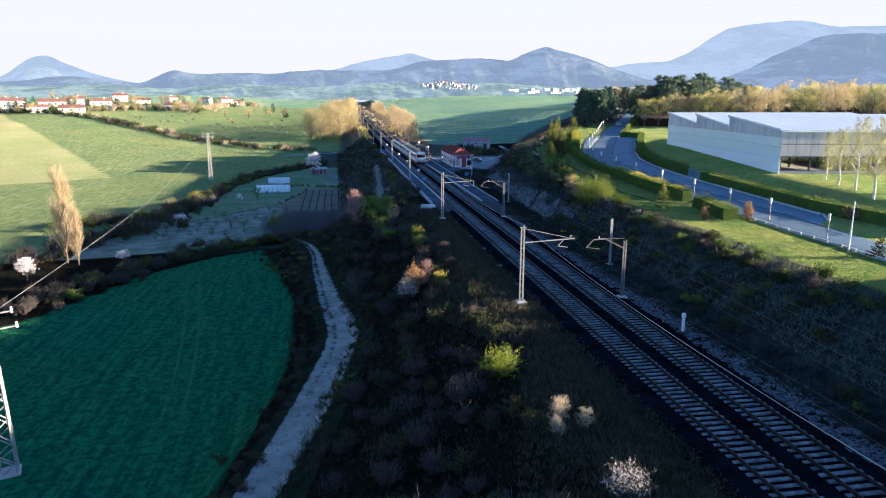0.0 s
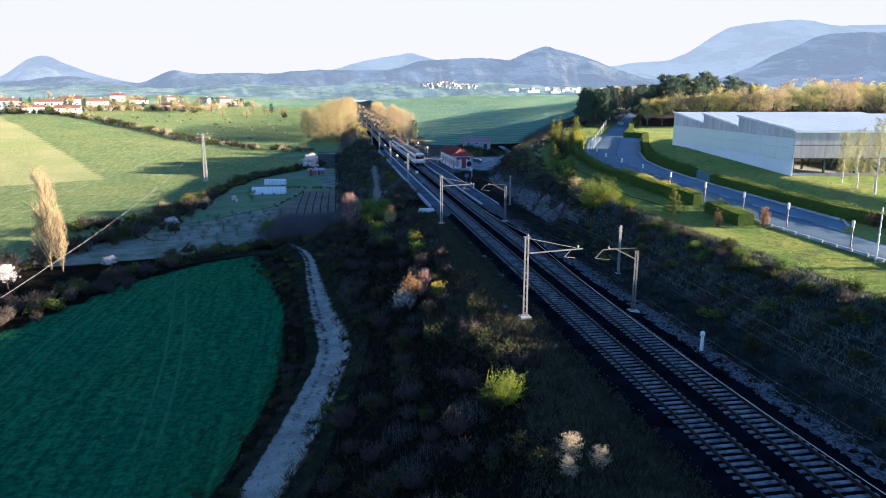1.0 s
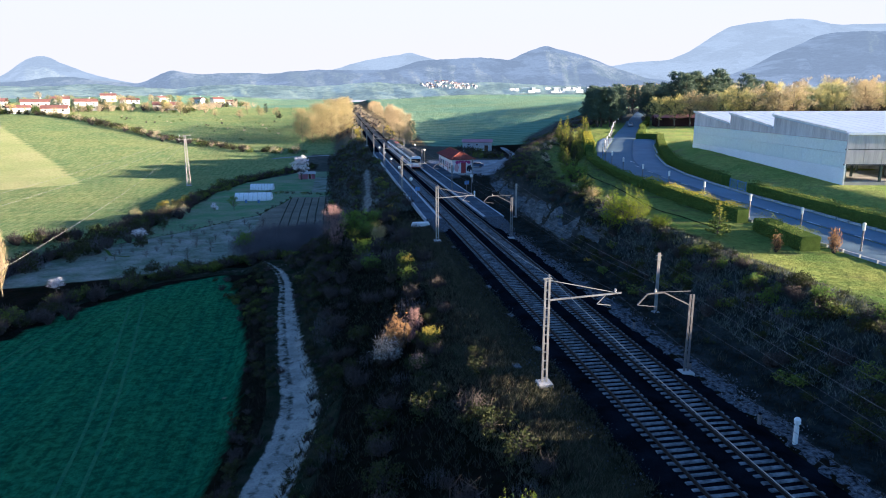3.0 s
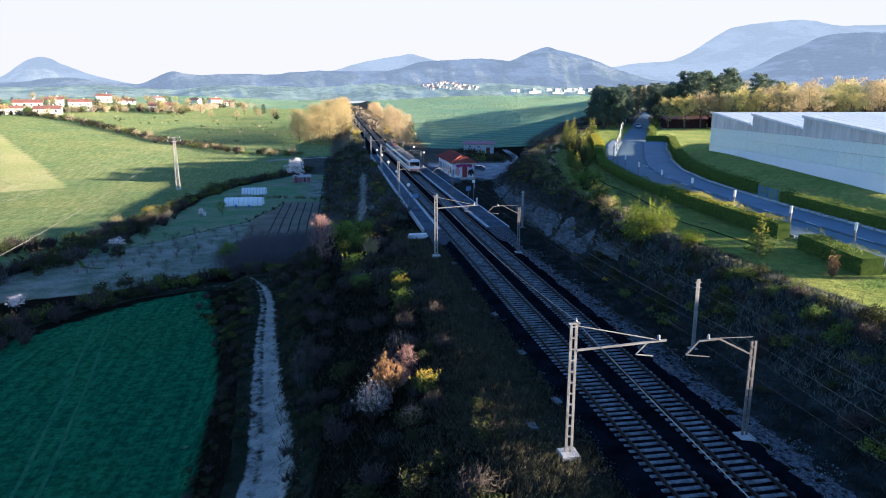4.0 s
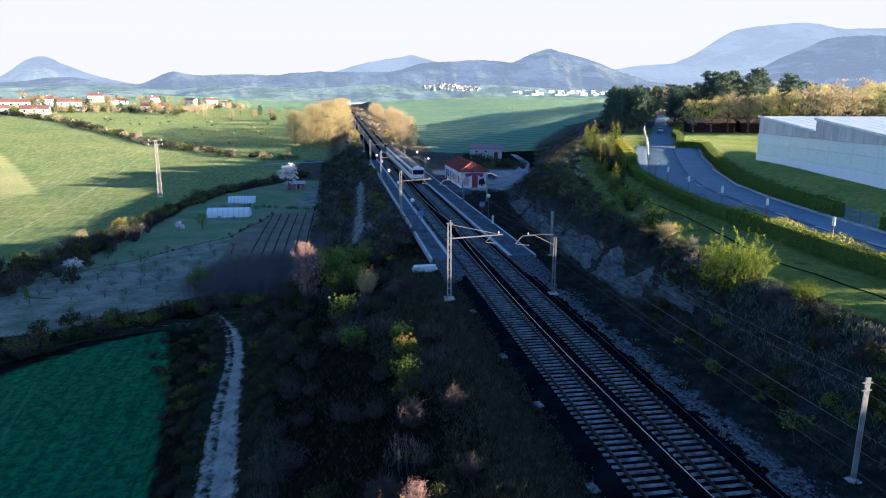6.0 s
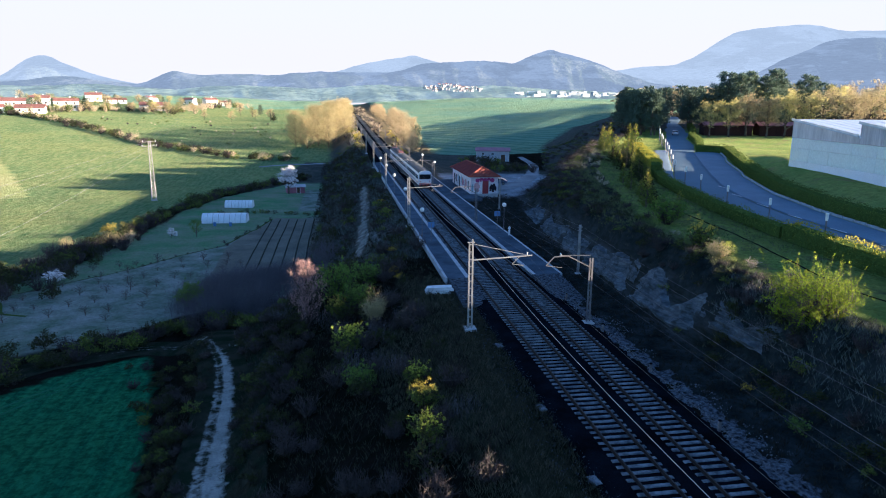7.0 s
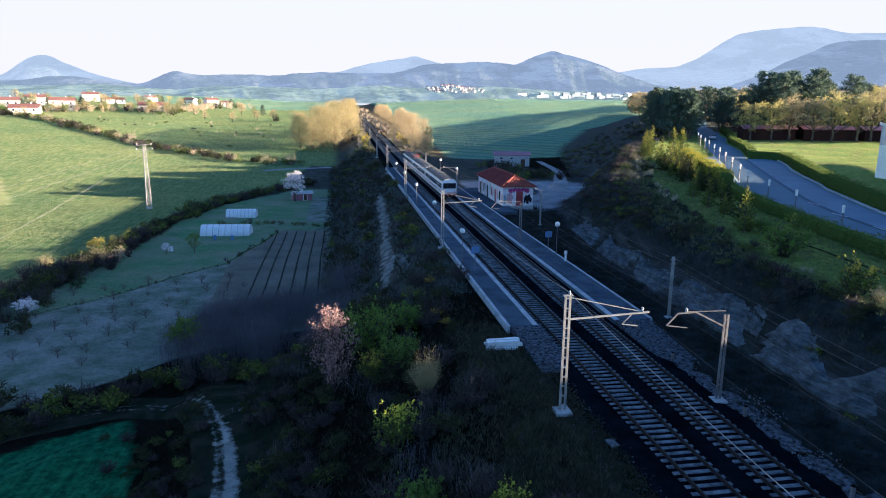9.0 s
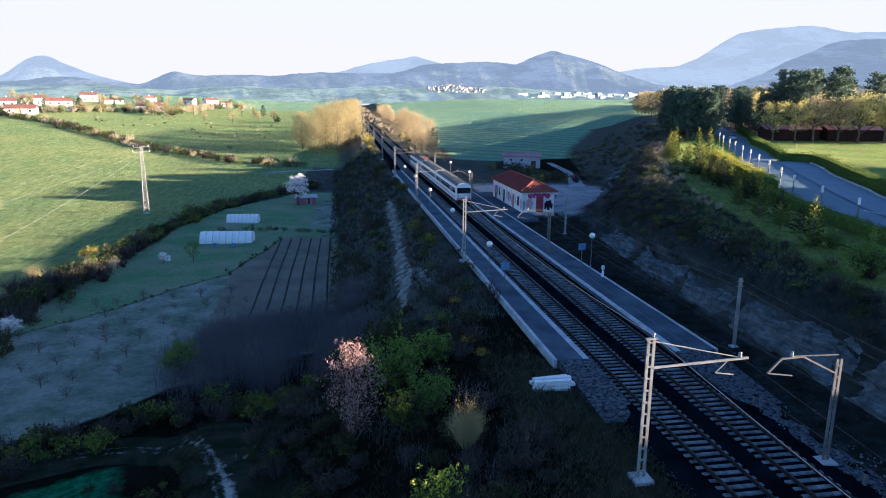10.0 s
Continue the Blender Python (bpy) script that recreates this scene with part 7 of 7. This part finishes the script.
# rock faces in the cutting
def rock_material():
    m, nt, b = base_mat("grey_marl", 0.95)
    mp = position(nt, (0.30, 0.30, 1.0))
    tilt = nt.nodes.new("ShaderNodeMapping")
    tilt.inputs["Rotation"].default_value = (radians(-28), radians(12), 0)
    tilt.inputs["Scale"].default_value = (1.0, 1.0, 3.2)
    nt.links.new(mp, tilt.inputs[0])
    beds = grain(nt, 1.3, 7.0, 0.68, tilt.outputs[0], 0.5)
    blocks = grain(nt, 0.9, 6.0, 0.7)
    c = mix(nt, ramp(nt, beds, 0.38, 0.62), (0.085, 0.097, 0.108), (0.175, 0.193, 0.212))
    c = mix(nt, 0.75, c, mix(nt, ramp(nt, blocks, 0.38, 0.60), (0.30, 0.33, 0.31), (1.0, 1.0, 1.0)), "MULTIPLY")
    nt.links.new(c, b.inputs["Base Color"])
    bump(nt, b, calc(nt, "ADD", beds, calc(nt, "MULTIPLY", grain(nt, 5.0, 5.0, 0.7), 0.3)), 1.0, 0.5)
    return m


M["rock"] = rock_material()


def ledge(y0, length, low, high, seed):
    """A broken face of layered rock that stands a little proud of the slope."""
    n, m = int(length * 4), 30
    V = []
    for j in range(m):
        v = j / (m - 1)
        for i in range(n):
            u = i / (n - 1)
            y = y0 + length * (u - 0.5)
            tx, cx = float(toe_x(y)), float(crest_x(y))
            top = low + (high - low) * (0.75 + 0.5 * noise.noise((y * 0.22, seed, 0)))
            f = low + (top - low) * v
            x = tx + (cx - tx) * (0.10 + 0.66 * f)
            edge = min(1, 5 * u, 5 * (1 - u), 4 * (1 - v), 6 * v + 0.2) + 0.7 * noise.noise((y * 0.5, v * 3, seed))
            tilt = v * 4.5 + y * 0.10
            slab = noise.cell((y * 0.42 + 0.5 * noise.noise((y, v * 3, 1)), math.floor(tilt * 2.2), seed)) - 0.5
            crack = noise.noise((y * 1.6, tilt * 2.4, seed))
            z = float(land(x, y))
            out = -0.15 + 0.80 * min(edge, 1) + 0.16 * slab + 0.10 * crack + 0.10 * noise.noise((y * 5, v * 12, seed))
            V.append((x - out * 0.8, y + 0.08 * crack, z + out * 0.55))
    i = np.arange(n * m).reshape(m, n)
    q = np.stack([i[:-1, :-1], i[:-1, 1:], i[1:, 1:], i[1:, :-1]], -1).reshape(-1, 4)
    single("rock_face", mesh_of("rock_face", np.array(V), q, (M["rock"],)), M["rock"], "grey layered rock face in the cutting", "rock", "rock faces")


for k, (y, l, lo, hi) in enumerate(((107.8, 12.5, 0.02, 0.86), (121.8, 15, 0.02, 0.74), (133.5, 9, 0.0, 0.5), (145, 13, 0.04, 0.5), (159, 13, 0.0, 0.45), (206, 14, 0.0, 0.5), (226, 14, 0.1, 0.7), (97.5, 7, 0.38, 0.8))):
    ledge(y, l, lo, hi, 3.7 * k)

# ---- gardens ----
M["film"] = surf("tunnel_film", (0.80, 0.80, 0.78), (0.68, 0.69, 0.68), 0.4, 0.4, 0, 6.0, 0.1)


def tunnel(x, y, length, r, turn, label):
    t = thing("polytunnel", (x, y, float(land(x, y)) - 0.05), label, "polytunnel", "polytunnels", turn)
    n = 12
    secs = []
    for k in range(17):
        u = -length / 2 + length * k / 16
        g = 1.0 if k % 2 else 0.985
        secs.append([(u, r * g * math.cos(math.pi * i / n), 1.15 * r * g * math.sin(math.pi * i / n)) for i in range(n + 1)])
    part("cover", Shape().loft(secs), M["film"], t)
    for k in range(0, 17, 2):
        u = -length / 2 + length * k / 16
        s = Shape().loft([[(u + dx, (r + dr) * math.cos(math.pi * i / n), 1.15 * (r + dr) * math.sin(math.pi * i / n)) for dx, dr in ((-0.03, -0.03), (0.03, -0.03), (0.03, 0.03), (-0.03, 0.03))] for i in range(n + 1)])
        part("hoop", s, M["pole"], t)
    return t


tunnel(-19.5, 214.6, 10.2, 1.9, -4, "white plastic polytunnel in the garden")
tunnel(-19.4, 237.5, 7.2, 1.7, -4, "smaller grey polytunnel behind a low hedge")
hut = gabled("garden_hut", (-6.4, 266, float(land(-6.4, 266))), 5.5, 3.6, 1.9, 0.5, M["shed_roof"], M["render"], "small red-brown garden hut with a flat grey roof", "garden hut", 10, openings=(("door", 0.8, 0.0, 0.9, 1.8, "s"),))
for i in range(6):
    x = -9.4 + 2.0 * i
    ribbon("furrow", [(x, 162 + 0.3 * i), (x - 0.1, 190), (x + 0.2, 216)], [(x + 0.4, 162 + 0.3 * i), (x + 0.32, 190), (x + 0.6, 216)], M["furrow"] if "furrow" in M else M.setdefault("furrow", surf("dark_furrow", (0.075, 0.08, 0.06), (0.035, 0.038, 0.03), 0.5, 0.95, 0, 5.0, 0.6, 0.1)), "dark furrow in the ploughed bed", "furrow", 0.07, "", 0.12, 1.5, 4)
for x, y in ((-21, 209), (-17.5, 208.5), (-27.2, 199)):
    single("water_drum", Shape().lathe(0, 0, 0, [(0, 0.3), (0.05, 0.32), (0.3, 0.31), (0.33, 0.33), (0.6, 0.31), (0.63, 0.33), (0.9, 0.3)], 12), M["sign"] if x > -25 else M["white"], "plastic water drum in the garden", "drum", "garden drums", "", pose(x, y, float(land(x, y))))
for ln in ([(-44, 152.5), (-34, 163), (-27.5, 170), (-22.4, 179), (-15.7, 188), (-11.6, 204), (-9.2, 217)], [(-45, 158), (-40, 151), (-38, 146.5), (-34, 145)]):
    ribbon("ditch", ln, [(x + 0.45, y + 0.35) for x, y in ln], M["hedgecore"], "narrow dark grassy ditch between the plots", "ditch", 0.06, "structure", 0.04, 1.0, 4)
row([(-15.5, 187), (-13.5, 196), (-11.2, 207), (-9, 216)], 14, ("leaf", "bare"), 0.55, "low dark shrub between garden beds", "garden edging", 0.3)
row([(-45, 157), (-34, 163.5), (-27.5, 170), (-22.4, 179), (-16, 187.5)], 26, ("leaf", "bare"), 0.3, "low dark edging plant", "orchard edging", 0.2)
row([(-24, 226), (-14, 226), (-5, 224), (2, 221)], 16, ("leaf", "hedge"), 0.9, "low garden hedge shrub", "garden hedge", 0.4)

# ---- power line ----
def pylon(x, y, height, turn):
    t = thing("lattice_pylon", (x, y, float(land(x, y))), "slender steel lattice pylon with short crossarms", "pylon", "pylons", turn)
    part("footing", Shape().box(0, 0, -0.5, 1.6, 1.6, 0.7, 0, 0.05), M["concrete"], t)
    w0, w1 = 0.62, 0.25
    corners = ((-1, -1), (1, -1), (1, 1), (-1, 1))
    for a, b in corners:
        part("leg", Shape().beam((a * w0, b * w0, 0), (a * w1, b * w1, height), 0.12), M["pole"], t)
    n = int(height / 0.9)
    br = Shape()
    for i in range(n):
        z0, z1 = height * i / n, height * (i + 1) / n
        k0, k1 = w0 + (w1 - w0) * i / n, w0 + (w1 - w0) * (i + 1) / n
        for j in range(4):
            a, b = corners[j], corners[(j + 1) % 4]
            if i % 2:
                a, b = b, a
            br.beam((a[0] * k0, a[1] * k0, z0), (b[0] * k1, b[1] * k1, z1), 0.06, None, 3)
    part("bracing", br, M["pole"], t)
    for z, l in ((height - 0.3, 1.7), (height - 1.5, 1.9)):
        ar = part("crossarm", Shape().beam((-l, 0, z), (l, 0, z + 0.25), 0.11), M["pole"], t)
        for sx in (-l, l):
            part("insulator", Shape().lathe(sx, 0, z + 0.1, [(0, 0.04), (0.08, 0.12), (0.16, 0.05), (0.24, 0.12), (0.32, 0.05), (0.4, 0.1), (0.48, 0.03)], 8), M["white"], ar)
    return t


pylon(-45.2, 253.5, 16.8, 20)
pylon(-25.8, 51.0, 13.0, 20)
z0, z1 = float(land(-25.8, 51)) + 13.0, float(land(-45.2, 253.5)) + 16.8
for a, b in (((-25.4, 51, z0 - 0.1), (-43.8, 253.5, z1 - 0.9)), ((-58, 60, z0 + 1.0), (-45.8, 253.5, z1 - 0.1)), ((-55, 56, z0 - 0.6), (-44.2, 253.5, z1 - 1.2))):
    wire_run("power_line", [a, b], 0.017, "pale power cable running up to a lattice pylon", "power lines", 2.6, M["pole"])
for dx in (-1.5, 0, 1.5):
    wire_run("power_line", [(-45.2 + dx, 253.5, z1), (-62 + dx, 440, 24)], 0.014, "thin power cable towards the village", "power lines", 2.0)

# ---- cars ----
def car(x, y, turn, paint, label):
    t = thing("car", (x, y, float(land(x, y)) + 0.12), label, "car", "parked cars", turn)
    prof = [(-2.1, 0.35), (-2.15, 0.75), (-2.0, 0.95), (-1.7, 1.0), (-1.1, 1.42), (0.4, 1.45), (1.15, 1.0), (1.95, 0.85), (2.15, 0.65), (2.1, 0.35)]
    body = part("body", Shape().loft([[(y_ * k, px, pz if pz < 0.98 or abs(y_) < 0.8 else pz - 0.04) for px, pz in prof] for y_, k in ((-0.85, 0.94), (-0.8, 1.0), (0.8, 1.0), (0.85, 0.94))]), paint, t)
    part("side_glass", Shape().loft([[(sx, px, pz) for px, pz in ((-1.45, 1.03), (-1.0, 1.36), (0.35, 1.38), (0.95, 1.03))] for sx in (-0.865, 0.865)]), M["glass"], t)
    part("windscreen", Shape().add([(-0.7, 0.5, 1.42), (0.7, 0.5, 1.42), (0.74, 1.15, 1.03), (-0.74, 1.15, 1.03)], [(0, 1, 2, 3)]), M["glass"], t)
    part("rear_window", Shape().add([(-0.7, -1.18, 1.40), (0.7, -1.18, 1.40), (0.74, -1.72, 1.03), (-0.74, -1.72, 1.03)], [(3, 2, 1, 0)]), M["glass"], t)
    for sx in (-0.8, 0.8):
        for yy in (-1.3, 1.3):
            w = part("wheel", Shape().beam((sx - 0.1, yy, 0.31), (sx + 0.1, yy, 0.31), 0.62, 0.62, 14), M["under"], t)
            part("rim", Shape().beam((sx - 0.11, yy, 0.31), (sx + 0.11, yy, 0.31), 0.36, 0.36, 10), M["pole"], w)
        part("headlight", Shape().box(sx * 0.75, 2.08, 0.62, 0.3, 0.08, 0.14), M["globe"], t)
        part("tail_light", Shape().box(sx * 0.8, -2.1, 0.72, 0.25, 0.08, 0.16), M["train_red"], t)
    return t


M["blue_paint"] = plain("blue_car_paint", (0.10, 0.14, 0.22), 0.25)
M["silver"] = plain("silver_car_paint", (0.62, 0.63, 0.64), 0.3, 0.3)
car(44.2, 206.5, 70, M["blue_paint"], "dark blue hatchback parked behind the station")
car(109.5, 246.5, -27, M["silver"], "silver car standing on the road by the pines")

# dark red low sheds behind the lawn
M["redwood"] = surf("red_stained_boards", (0.06, 0.026, 0.023), (0.035, 0.018, 0.017), 0.6, 0.85, 0, 8.0, 0.3, 0.02, (1, 1, 0.2))
for x, y, l in ((126, 246.5, 14), (141.5, 242, 14), (157.5, 237.5, 15)):
    gabled("brown_shed", (x, y, float(land(x, y))), l, 6, 3.0, 0.9, M["redwood"], M["shed_roof"], "long low dark red shed under trees", "shed", -16, "brown sheds")
for x, y, h_ in ((117.5, 241, 11), (122, 238, 11.5), (129, 240.5, 13), (133.5, 237, 12), (138.5, 236, 13.5), (144, 233, 13), (149, 234, 14.5), (155, 229, 14), (161, 230, 15)):
    tree("mixY" if x < 128 or 136 < x < 146 else "mixT", x, y, h_, 1.15, "yellow-leaved tree in front of the red sheds" if x < 128 or 136 < x < 146 else "round tan tree in front of the red sheds", None, "trees by the sheds")

# ---- village ----
# Distance haze is mixed into the colours of far roofs and walls.
M["hazetile"] = surf("haze_dulled_tile", (0.25, 0.12, 0.095), (0.17, 0.085, 0.07), 0.5, 0.85, 0, 4.0, 0.2)
M["hazewall"] = surf("haze_toned_wall", (0.40, 0.44, 0.46), (0.28, 0.32, 0.35), 0.05, 0.85, 0, 0.6, 0.0)
M["cream"] = surf("cream_render", (0.80, 0.76, 0.68), (0.70, 0.66, 0.58), 0.2, 0.85, 0, 4.0, 0.1)


def house(x, y, L, Wd, Hh, turn, wall, label, group="village houses", z=None):
    rise = Wd * 0.2
    n = max(2, int(L / 4))
    op = []
    for i in range(n):
        for fl in range(max(1, int(Hh / 2.8))):
            op.append(("window", -L / 2 + (i + 0.5) * L / n, 1.0 + 2.8 * fl, 1.1, 1.3, "s"))
    return gabled("house", (x, y, float(land(x, y)) if z is None else z), L, Wd, Hh, rise, wall, M["hazetile"], label, "house", turn, group, 0.6, op, True)


for x, y, L, Wd, Hh, tr in ((-206, 516, 19, 11, 4.2, 28), (-203, 536, 24, 13, 7.2, 20), (-184, 519, 22, 14, 3.6, 12), (-175, 551, 21, 13, 7.0, 24), (-206, 588, 18, 12, 6.0, 16), (-166, 630, 19, 10, 3.2, 30), (-127, 585, 25, 15, 4.0, 10), (-120, 682, 13, 10, 5.0, -20), (-100, 663, 14, 11, 6.0, 34), (-95, 704, 10, 8, 4.0, 8), (-240, 560, 22, 13, 6.5, 20), (-150, 668, 14, 10, 5.0, 60), (-186, 640, 16, 11, 6.0, 14)):
    house(x, y, 0.72 * L, 0.75 * Wd, 0.85 * Hh, tr, M["cream"] if (x + y) % 2 else M["white"], "white village house with a broad red tiled roof")
for i in range(44):
    az, dist = radians(-27 + 17 * R.random()), 545 + 170 * R.random()
    x, y = dist * math.sin(az) + 8, dist * math.cos(az)
    tree(("mixT", "mixG", "mixT", "dark", "mixY")[i % 5], x, y, 5 + 4 * R.random(), 1.1, wood=grove)
for x, y, h_, k in ((-214, 506, 6, 0), (-198, 505, 5, 1), (-190, 502, 6.5, 2), (-180, 508, 5, 0), (-170, 520, 7, 1), (-165, 530, 6, 2), (-158, 545, 8, 0), (-150, 556, 7, 1), (-146, 566, 6, 3), (-140, 572, 5, 1), (-116, 578, 6, 0), (-110, 590, 7, 1), (-106, 610, 6, 2), (-104, 640, 7, 1), (-90, 650, 6, 0), (-84, 668, 7, 3), (-78, 660, 5, 1), (-194, 552, 8, 1), (-160, 590, 9, 0), (-140, 610, 8, 1)):
    tree(("mixT", "mixG", "oak", "dark")[k], x, y, h_, 1.25, wood=grove)
grove.done("village_trees", "bare and olive garden trees among the village houses", "trees")
# hill village far across the valley
for i in range(110):
    az = radians(7.4 + 4.8 * R.random())
    dist = 2350 + 250 * R.random()
    el = radians(0.95 + 0.55 * R.random() * (1 - abs(math.degrees(az) - 9.4) / 5))
    x, y, z = dist * math.sin(az), dist * math.cos(az), 19 + dist * math.tan(el)
    gabled("house", (x, y, z), 5 + 5 * R.random(), 6, 3 + 2.5 * R.random(), 1.8, (M["cream"], M["render"], M["hazewall"], M["render"])[i % 4], M["hazetile"], "pale house of the distant hill village", "house", 360 * R.random(), "hill village houses")
for i in range(44):
    az = radians(14.5 + 11 * R.random())
    dist = 2000 + 350 * R.random()
    x, y = dist * math.sin(az), dist * math.cos(az)
    gabled("warehouse", (x, y, 19 + dist * math.tan(radians(0.55 + 0.3 * R.random()))), 10 + 16 * R.random(), 10, 3.5 + 3.5 * R.random(), 1.5, M["hazewall"] if i % 3 else M["white"], M["hazewall"], "pale distant industrial building", "warehouse", 20 * R.random(), "distant warehouses")

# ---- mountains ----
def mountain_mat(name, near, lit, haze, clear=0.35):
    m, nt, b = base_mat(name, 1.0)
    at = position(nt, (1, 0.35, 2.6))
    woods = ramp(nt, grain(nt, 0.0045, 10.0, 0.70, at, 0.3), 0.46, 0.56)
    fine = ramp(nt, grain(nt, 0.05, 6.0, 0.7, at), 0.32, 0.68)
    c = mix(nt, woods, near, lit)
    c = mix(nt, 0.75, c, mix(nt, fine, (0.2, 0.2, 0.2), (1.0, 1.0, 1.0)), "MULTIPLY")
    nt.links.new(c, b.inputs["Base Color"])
    # Haze of the distance is put in as a glow of the slopes.
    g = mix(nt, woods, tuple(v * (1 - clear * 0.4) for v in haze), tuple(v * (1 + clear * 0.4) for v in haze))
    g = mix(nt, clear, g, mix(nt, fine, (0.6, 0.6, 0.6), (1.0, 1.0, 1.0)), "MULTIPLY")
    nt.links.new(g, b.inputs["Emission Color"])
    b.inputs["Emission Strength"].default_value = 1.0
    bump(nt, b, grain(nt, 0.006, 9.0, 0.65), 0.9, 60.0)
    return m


def ridge(name, dist, line, floor_el, label, mat, seed, depth=900, rough=0.075, az0=-45, az1=62):
    """A backdrop range: line holds knots of (azimuth, elevation) of its crest, in degrees."""
    n, mrows = 460, 30
    az = np.linspace(az0, az1, n)
    k = np.array(line, float)
    e = np.interp(az, k[:, 0], k[:, 1])
    e = np.convolve(np.pad(e, 1, "edge"), np.ones(3) / 3, "valid")
    rg = np.random.default_rng(seed)
    for q in range(2, 8):
        c = 10 * 2 ** q
        e = e + rough * np.interp(az, np.linspace(az0, az1, c), rg.normal(0, 1, c)) / 1.5 ** q
    V = []
    spurs = [rg.normal(0, 1, 90 * 2 ** q) for q in range(3)]
    for r in range(mrows):
        f = r / (mrows - 1)
        d_ = dist - depth * (1 - f)
        top = dist * np.tan(np.radians(e))
        low = dist * math.tan(radians(floor_el))
        zz = 19.3 + low * 0.6 * f + np.maximum(top - low * 0.6, 0) * f ** 1.4
        g = sum(np.interp(az + 2.5 * f * (1 - q * 0.4), np.linspace(az0, az1 + 4, len(sp)), sp) / 1.8 ** q for q, sp in enumerate(spurs))
        zz = zz + (1 - f) * f * 4 * 0.06 * top * g
        V.append(np.stack([d_ * np.sin(np.radians(az)), d_ * np.cos(np.radians(az)), zz], -1))
    i = np.arange(n * mrows).reshape(mrows, n)
    q = np.stack([i[:-1, :-1], i[:-1, 1:], i[1:, 1:], i[1:, :-1]], -1).reshape(-1, 4)
    return tagged(new(name, mesh_of(name, np.concatenate(V), q, (mat,), None, True)), label, "mountain", "", "structure")


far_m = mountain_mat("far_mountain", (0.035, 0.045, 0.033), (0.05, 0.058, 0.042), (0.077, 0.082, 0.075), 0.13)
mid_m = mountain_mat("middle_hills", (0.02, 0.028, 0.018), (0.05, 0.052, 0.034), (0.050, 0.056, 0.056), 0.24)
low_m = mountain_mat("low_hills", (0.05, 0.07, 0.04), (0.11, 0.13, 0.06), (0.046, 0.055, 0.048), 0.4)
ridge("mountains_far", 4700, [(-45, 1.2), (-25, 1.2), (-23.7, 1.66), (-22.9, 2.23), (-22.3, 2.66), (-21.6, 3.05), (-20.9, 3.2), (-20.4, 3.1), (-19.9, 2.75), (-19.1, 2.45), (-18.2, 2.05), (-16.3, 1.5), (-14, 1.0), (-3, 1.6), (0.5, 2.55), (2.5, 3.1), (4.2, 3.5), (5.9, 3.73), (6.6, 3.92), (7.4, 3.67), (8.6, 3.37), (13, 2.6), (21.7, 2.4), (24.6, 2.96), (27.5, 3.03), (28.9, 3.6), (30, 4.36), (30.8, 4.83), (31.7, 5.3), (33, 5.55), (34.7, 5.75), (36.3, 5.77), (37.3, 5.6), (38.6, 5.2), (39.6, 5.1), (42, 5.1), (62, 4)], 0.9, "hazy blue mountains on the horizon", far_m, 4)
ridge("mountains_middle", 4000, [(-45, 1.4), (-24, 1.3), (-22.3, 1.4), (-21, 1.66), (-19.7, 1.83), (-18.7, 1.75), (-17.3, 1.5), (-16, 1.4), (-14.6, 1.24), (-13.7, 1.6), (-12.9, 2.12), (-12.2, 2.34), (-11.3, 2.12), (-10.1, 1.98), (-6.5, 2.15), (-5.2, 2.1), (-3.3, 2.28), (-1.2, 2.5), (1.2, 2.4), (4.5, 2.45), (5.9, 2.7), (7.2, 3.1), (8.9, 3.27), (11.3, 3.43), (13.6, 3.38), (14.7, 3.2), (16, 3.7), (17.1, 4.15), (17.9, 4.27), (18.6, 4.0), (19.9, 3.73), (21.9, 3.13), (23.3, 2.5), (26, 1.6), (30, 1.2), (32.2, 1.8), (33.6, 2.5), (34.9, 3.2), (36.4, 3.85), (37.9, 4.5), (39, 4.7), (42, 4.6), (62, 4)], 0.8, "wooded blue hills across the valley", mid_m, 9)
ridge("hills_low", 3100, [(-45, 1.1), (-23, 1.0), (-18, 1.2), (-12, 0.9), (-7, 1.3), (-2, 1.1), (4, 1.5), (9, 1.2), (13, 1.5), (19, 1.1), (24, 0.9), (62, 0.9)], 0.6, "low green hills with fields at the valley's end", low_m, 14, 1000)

# ---- hazy white sky low over the mountains ----
def haze_sky():
    m = bpy.data.materials.new("hazy_sky")
    m.use_nodes = True
    nt = m.node_tree
    nt.nodes.remove(nt.nodes["Principled BSDF"])
    em = nt.nodes.new("ShaderNodeEmission")
    g = nt.nodes.new("ShaderNodeNewGeometry")
    sep = nt.nodes.new("ShaderNodeSeparateXYZ")
    nt.links.new(g.outputs["Position"], sep.inputs[0])
    c = mix(nt, ramp(nt, sep.outputs[2], 350, 1150), (0.148, 0.127, 0.094), (0.142, 0.131, 0.107))
    nt.links.new(c, em.inputs[0])
    nt.links.new(em.outputs[0], nt.nodes["Material Output"].inputs[0])
    n, rows, rad = 60, 8, 4850
    az = np.radians(np.linspace(-60, 47, n))
    el = np.radians(np.linspace(-1, 20, rows))
    V = np.stack([np.outer(np.cos(el), np.sin(az)) * rad, np.outer(np.cos(el), np.cos(az)) * rad, np.outer(np.sin(el), np.ones(n)) * rad + 19], -1).reshape(-1, 3)
    i = np.arange(n * rows).reshape(rows, n)
    q = np.stack([i[:-1, :-1], i[:-1, 1:], i[1:, 1:], i[1:, :-1]], -1).reshape(-1, 4)
    tagged(new("sky_backdrop", mesh_of("sky_backdrop", V, q, (m,), None, True)), "pale hazy morning sky", "sky", "", "structure")


haze_sky()
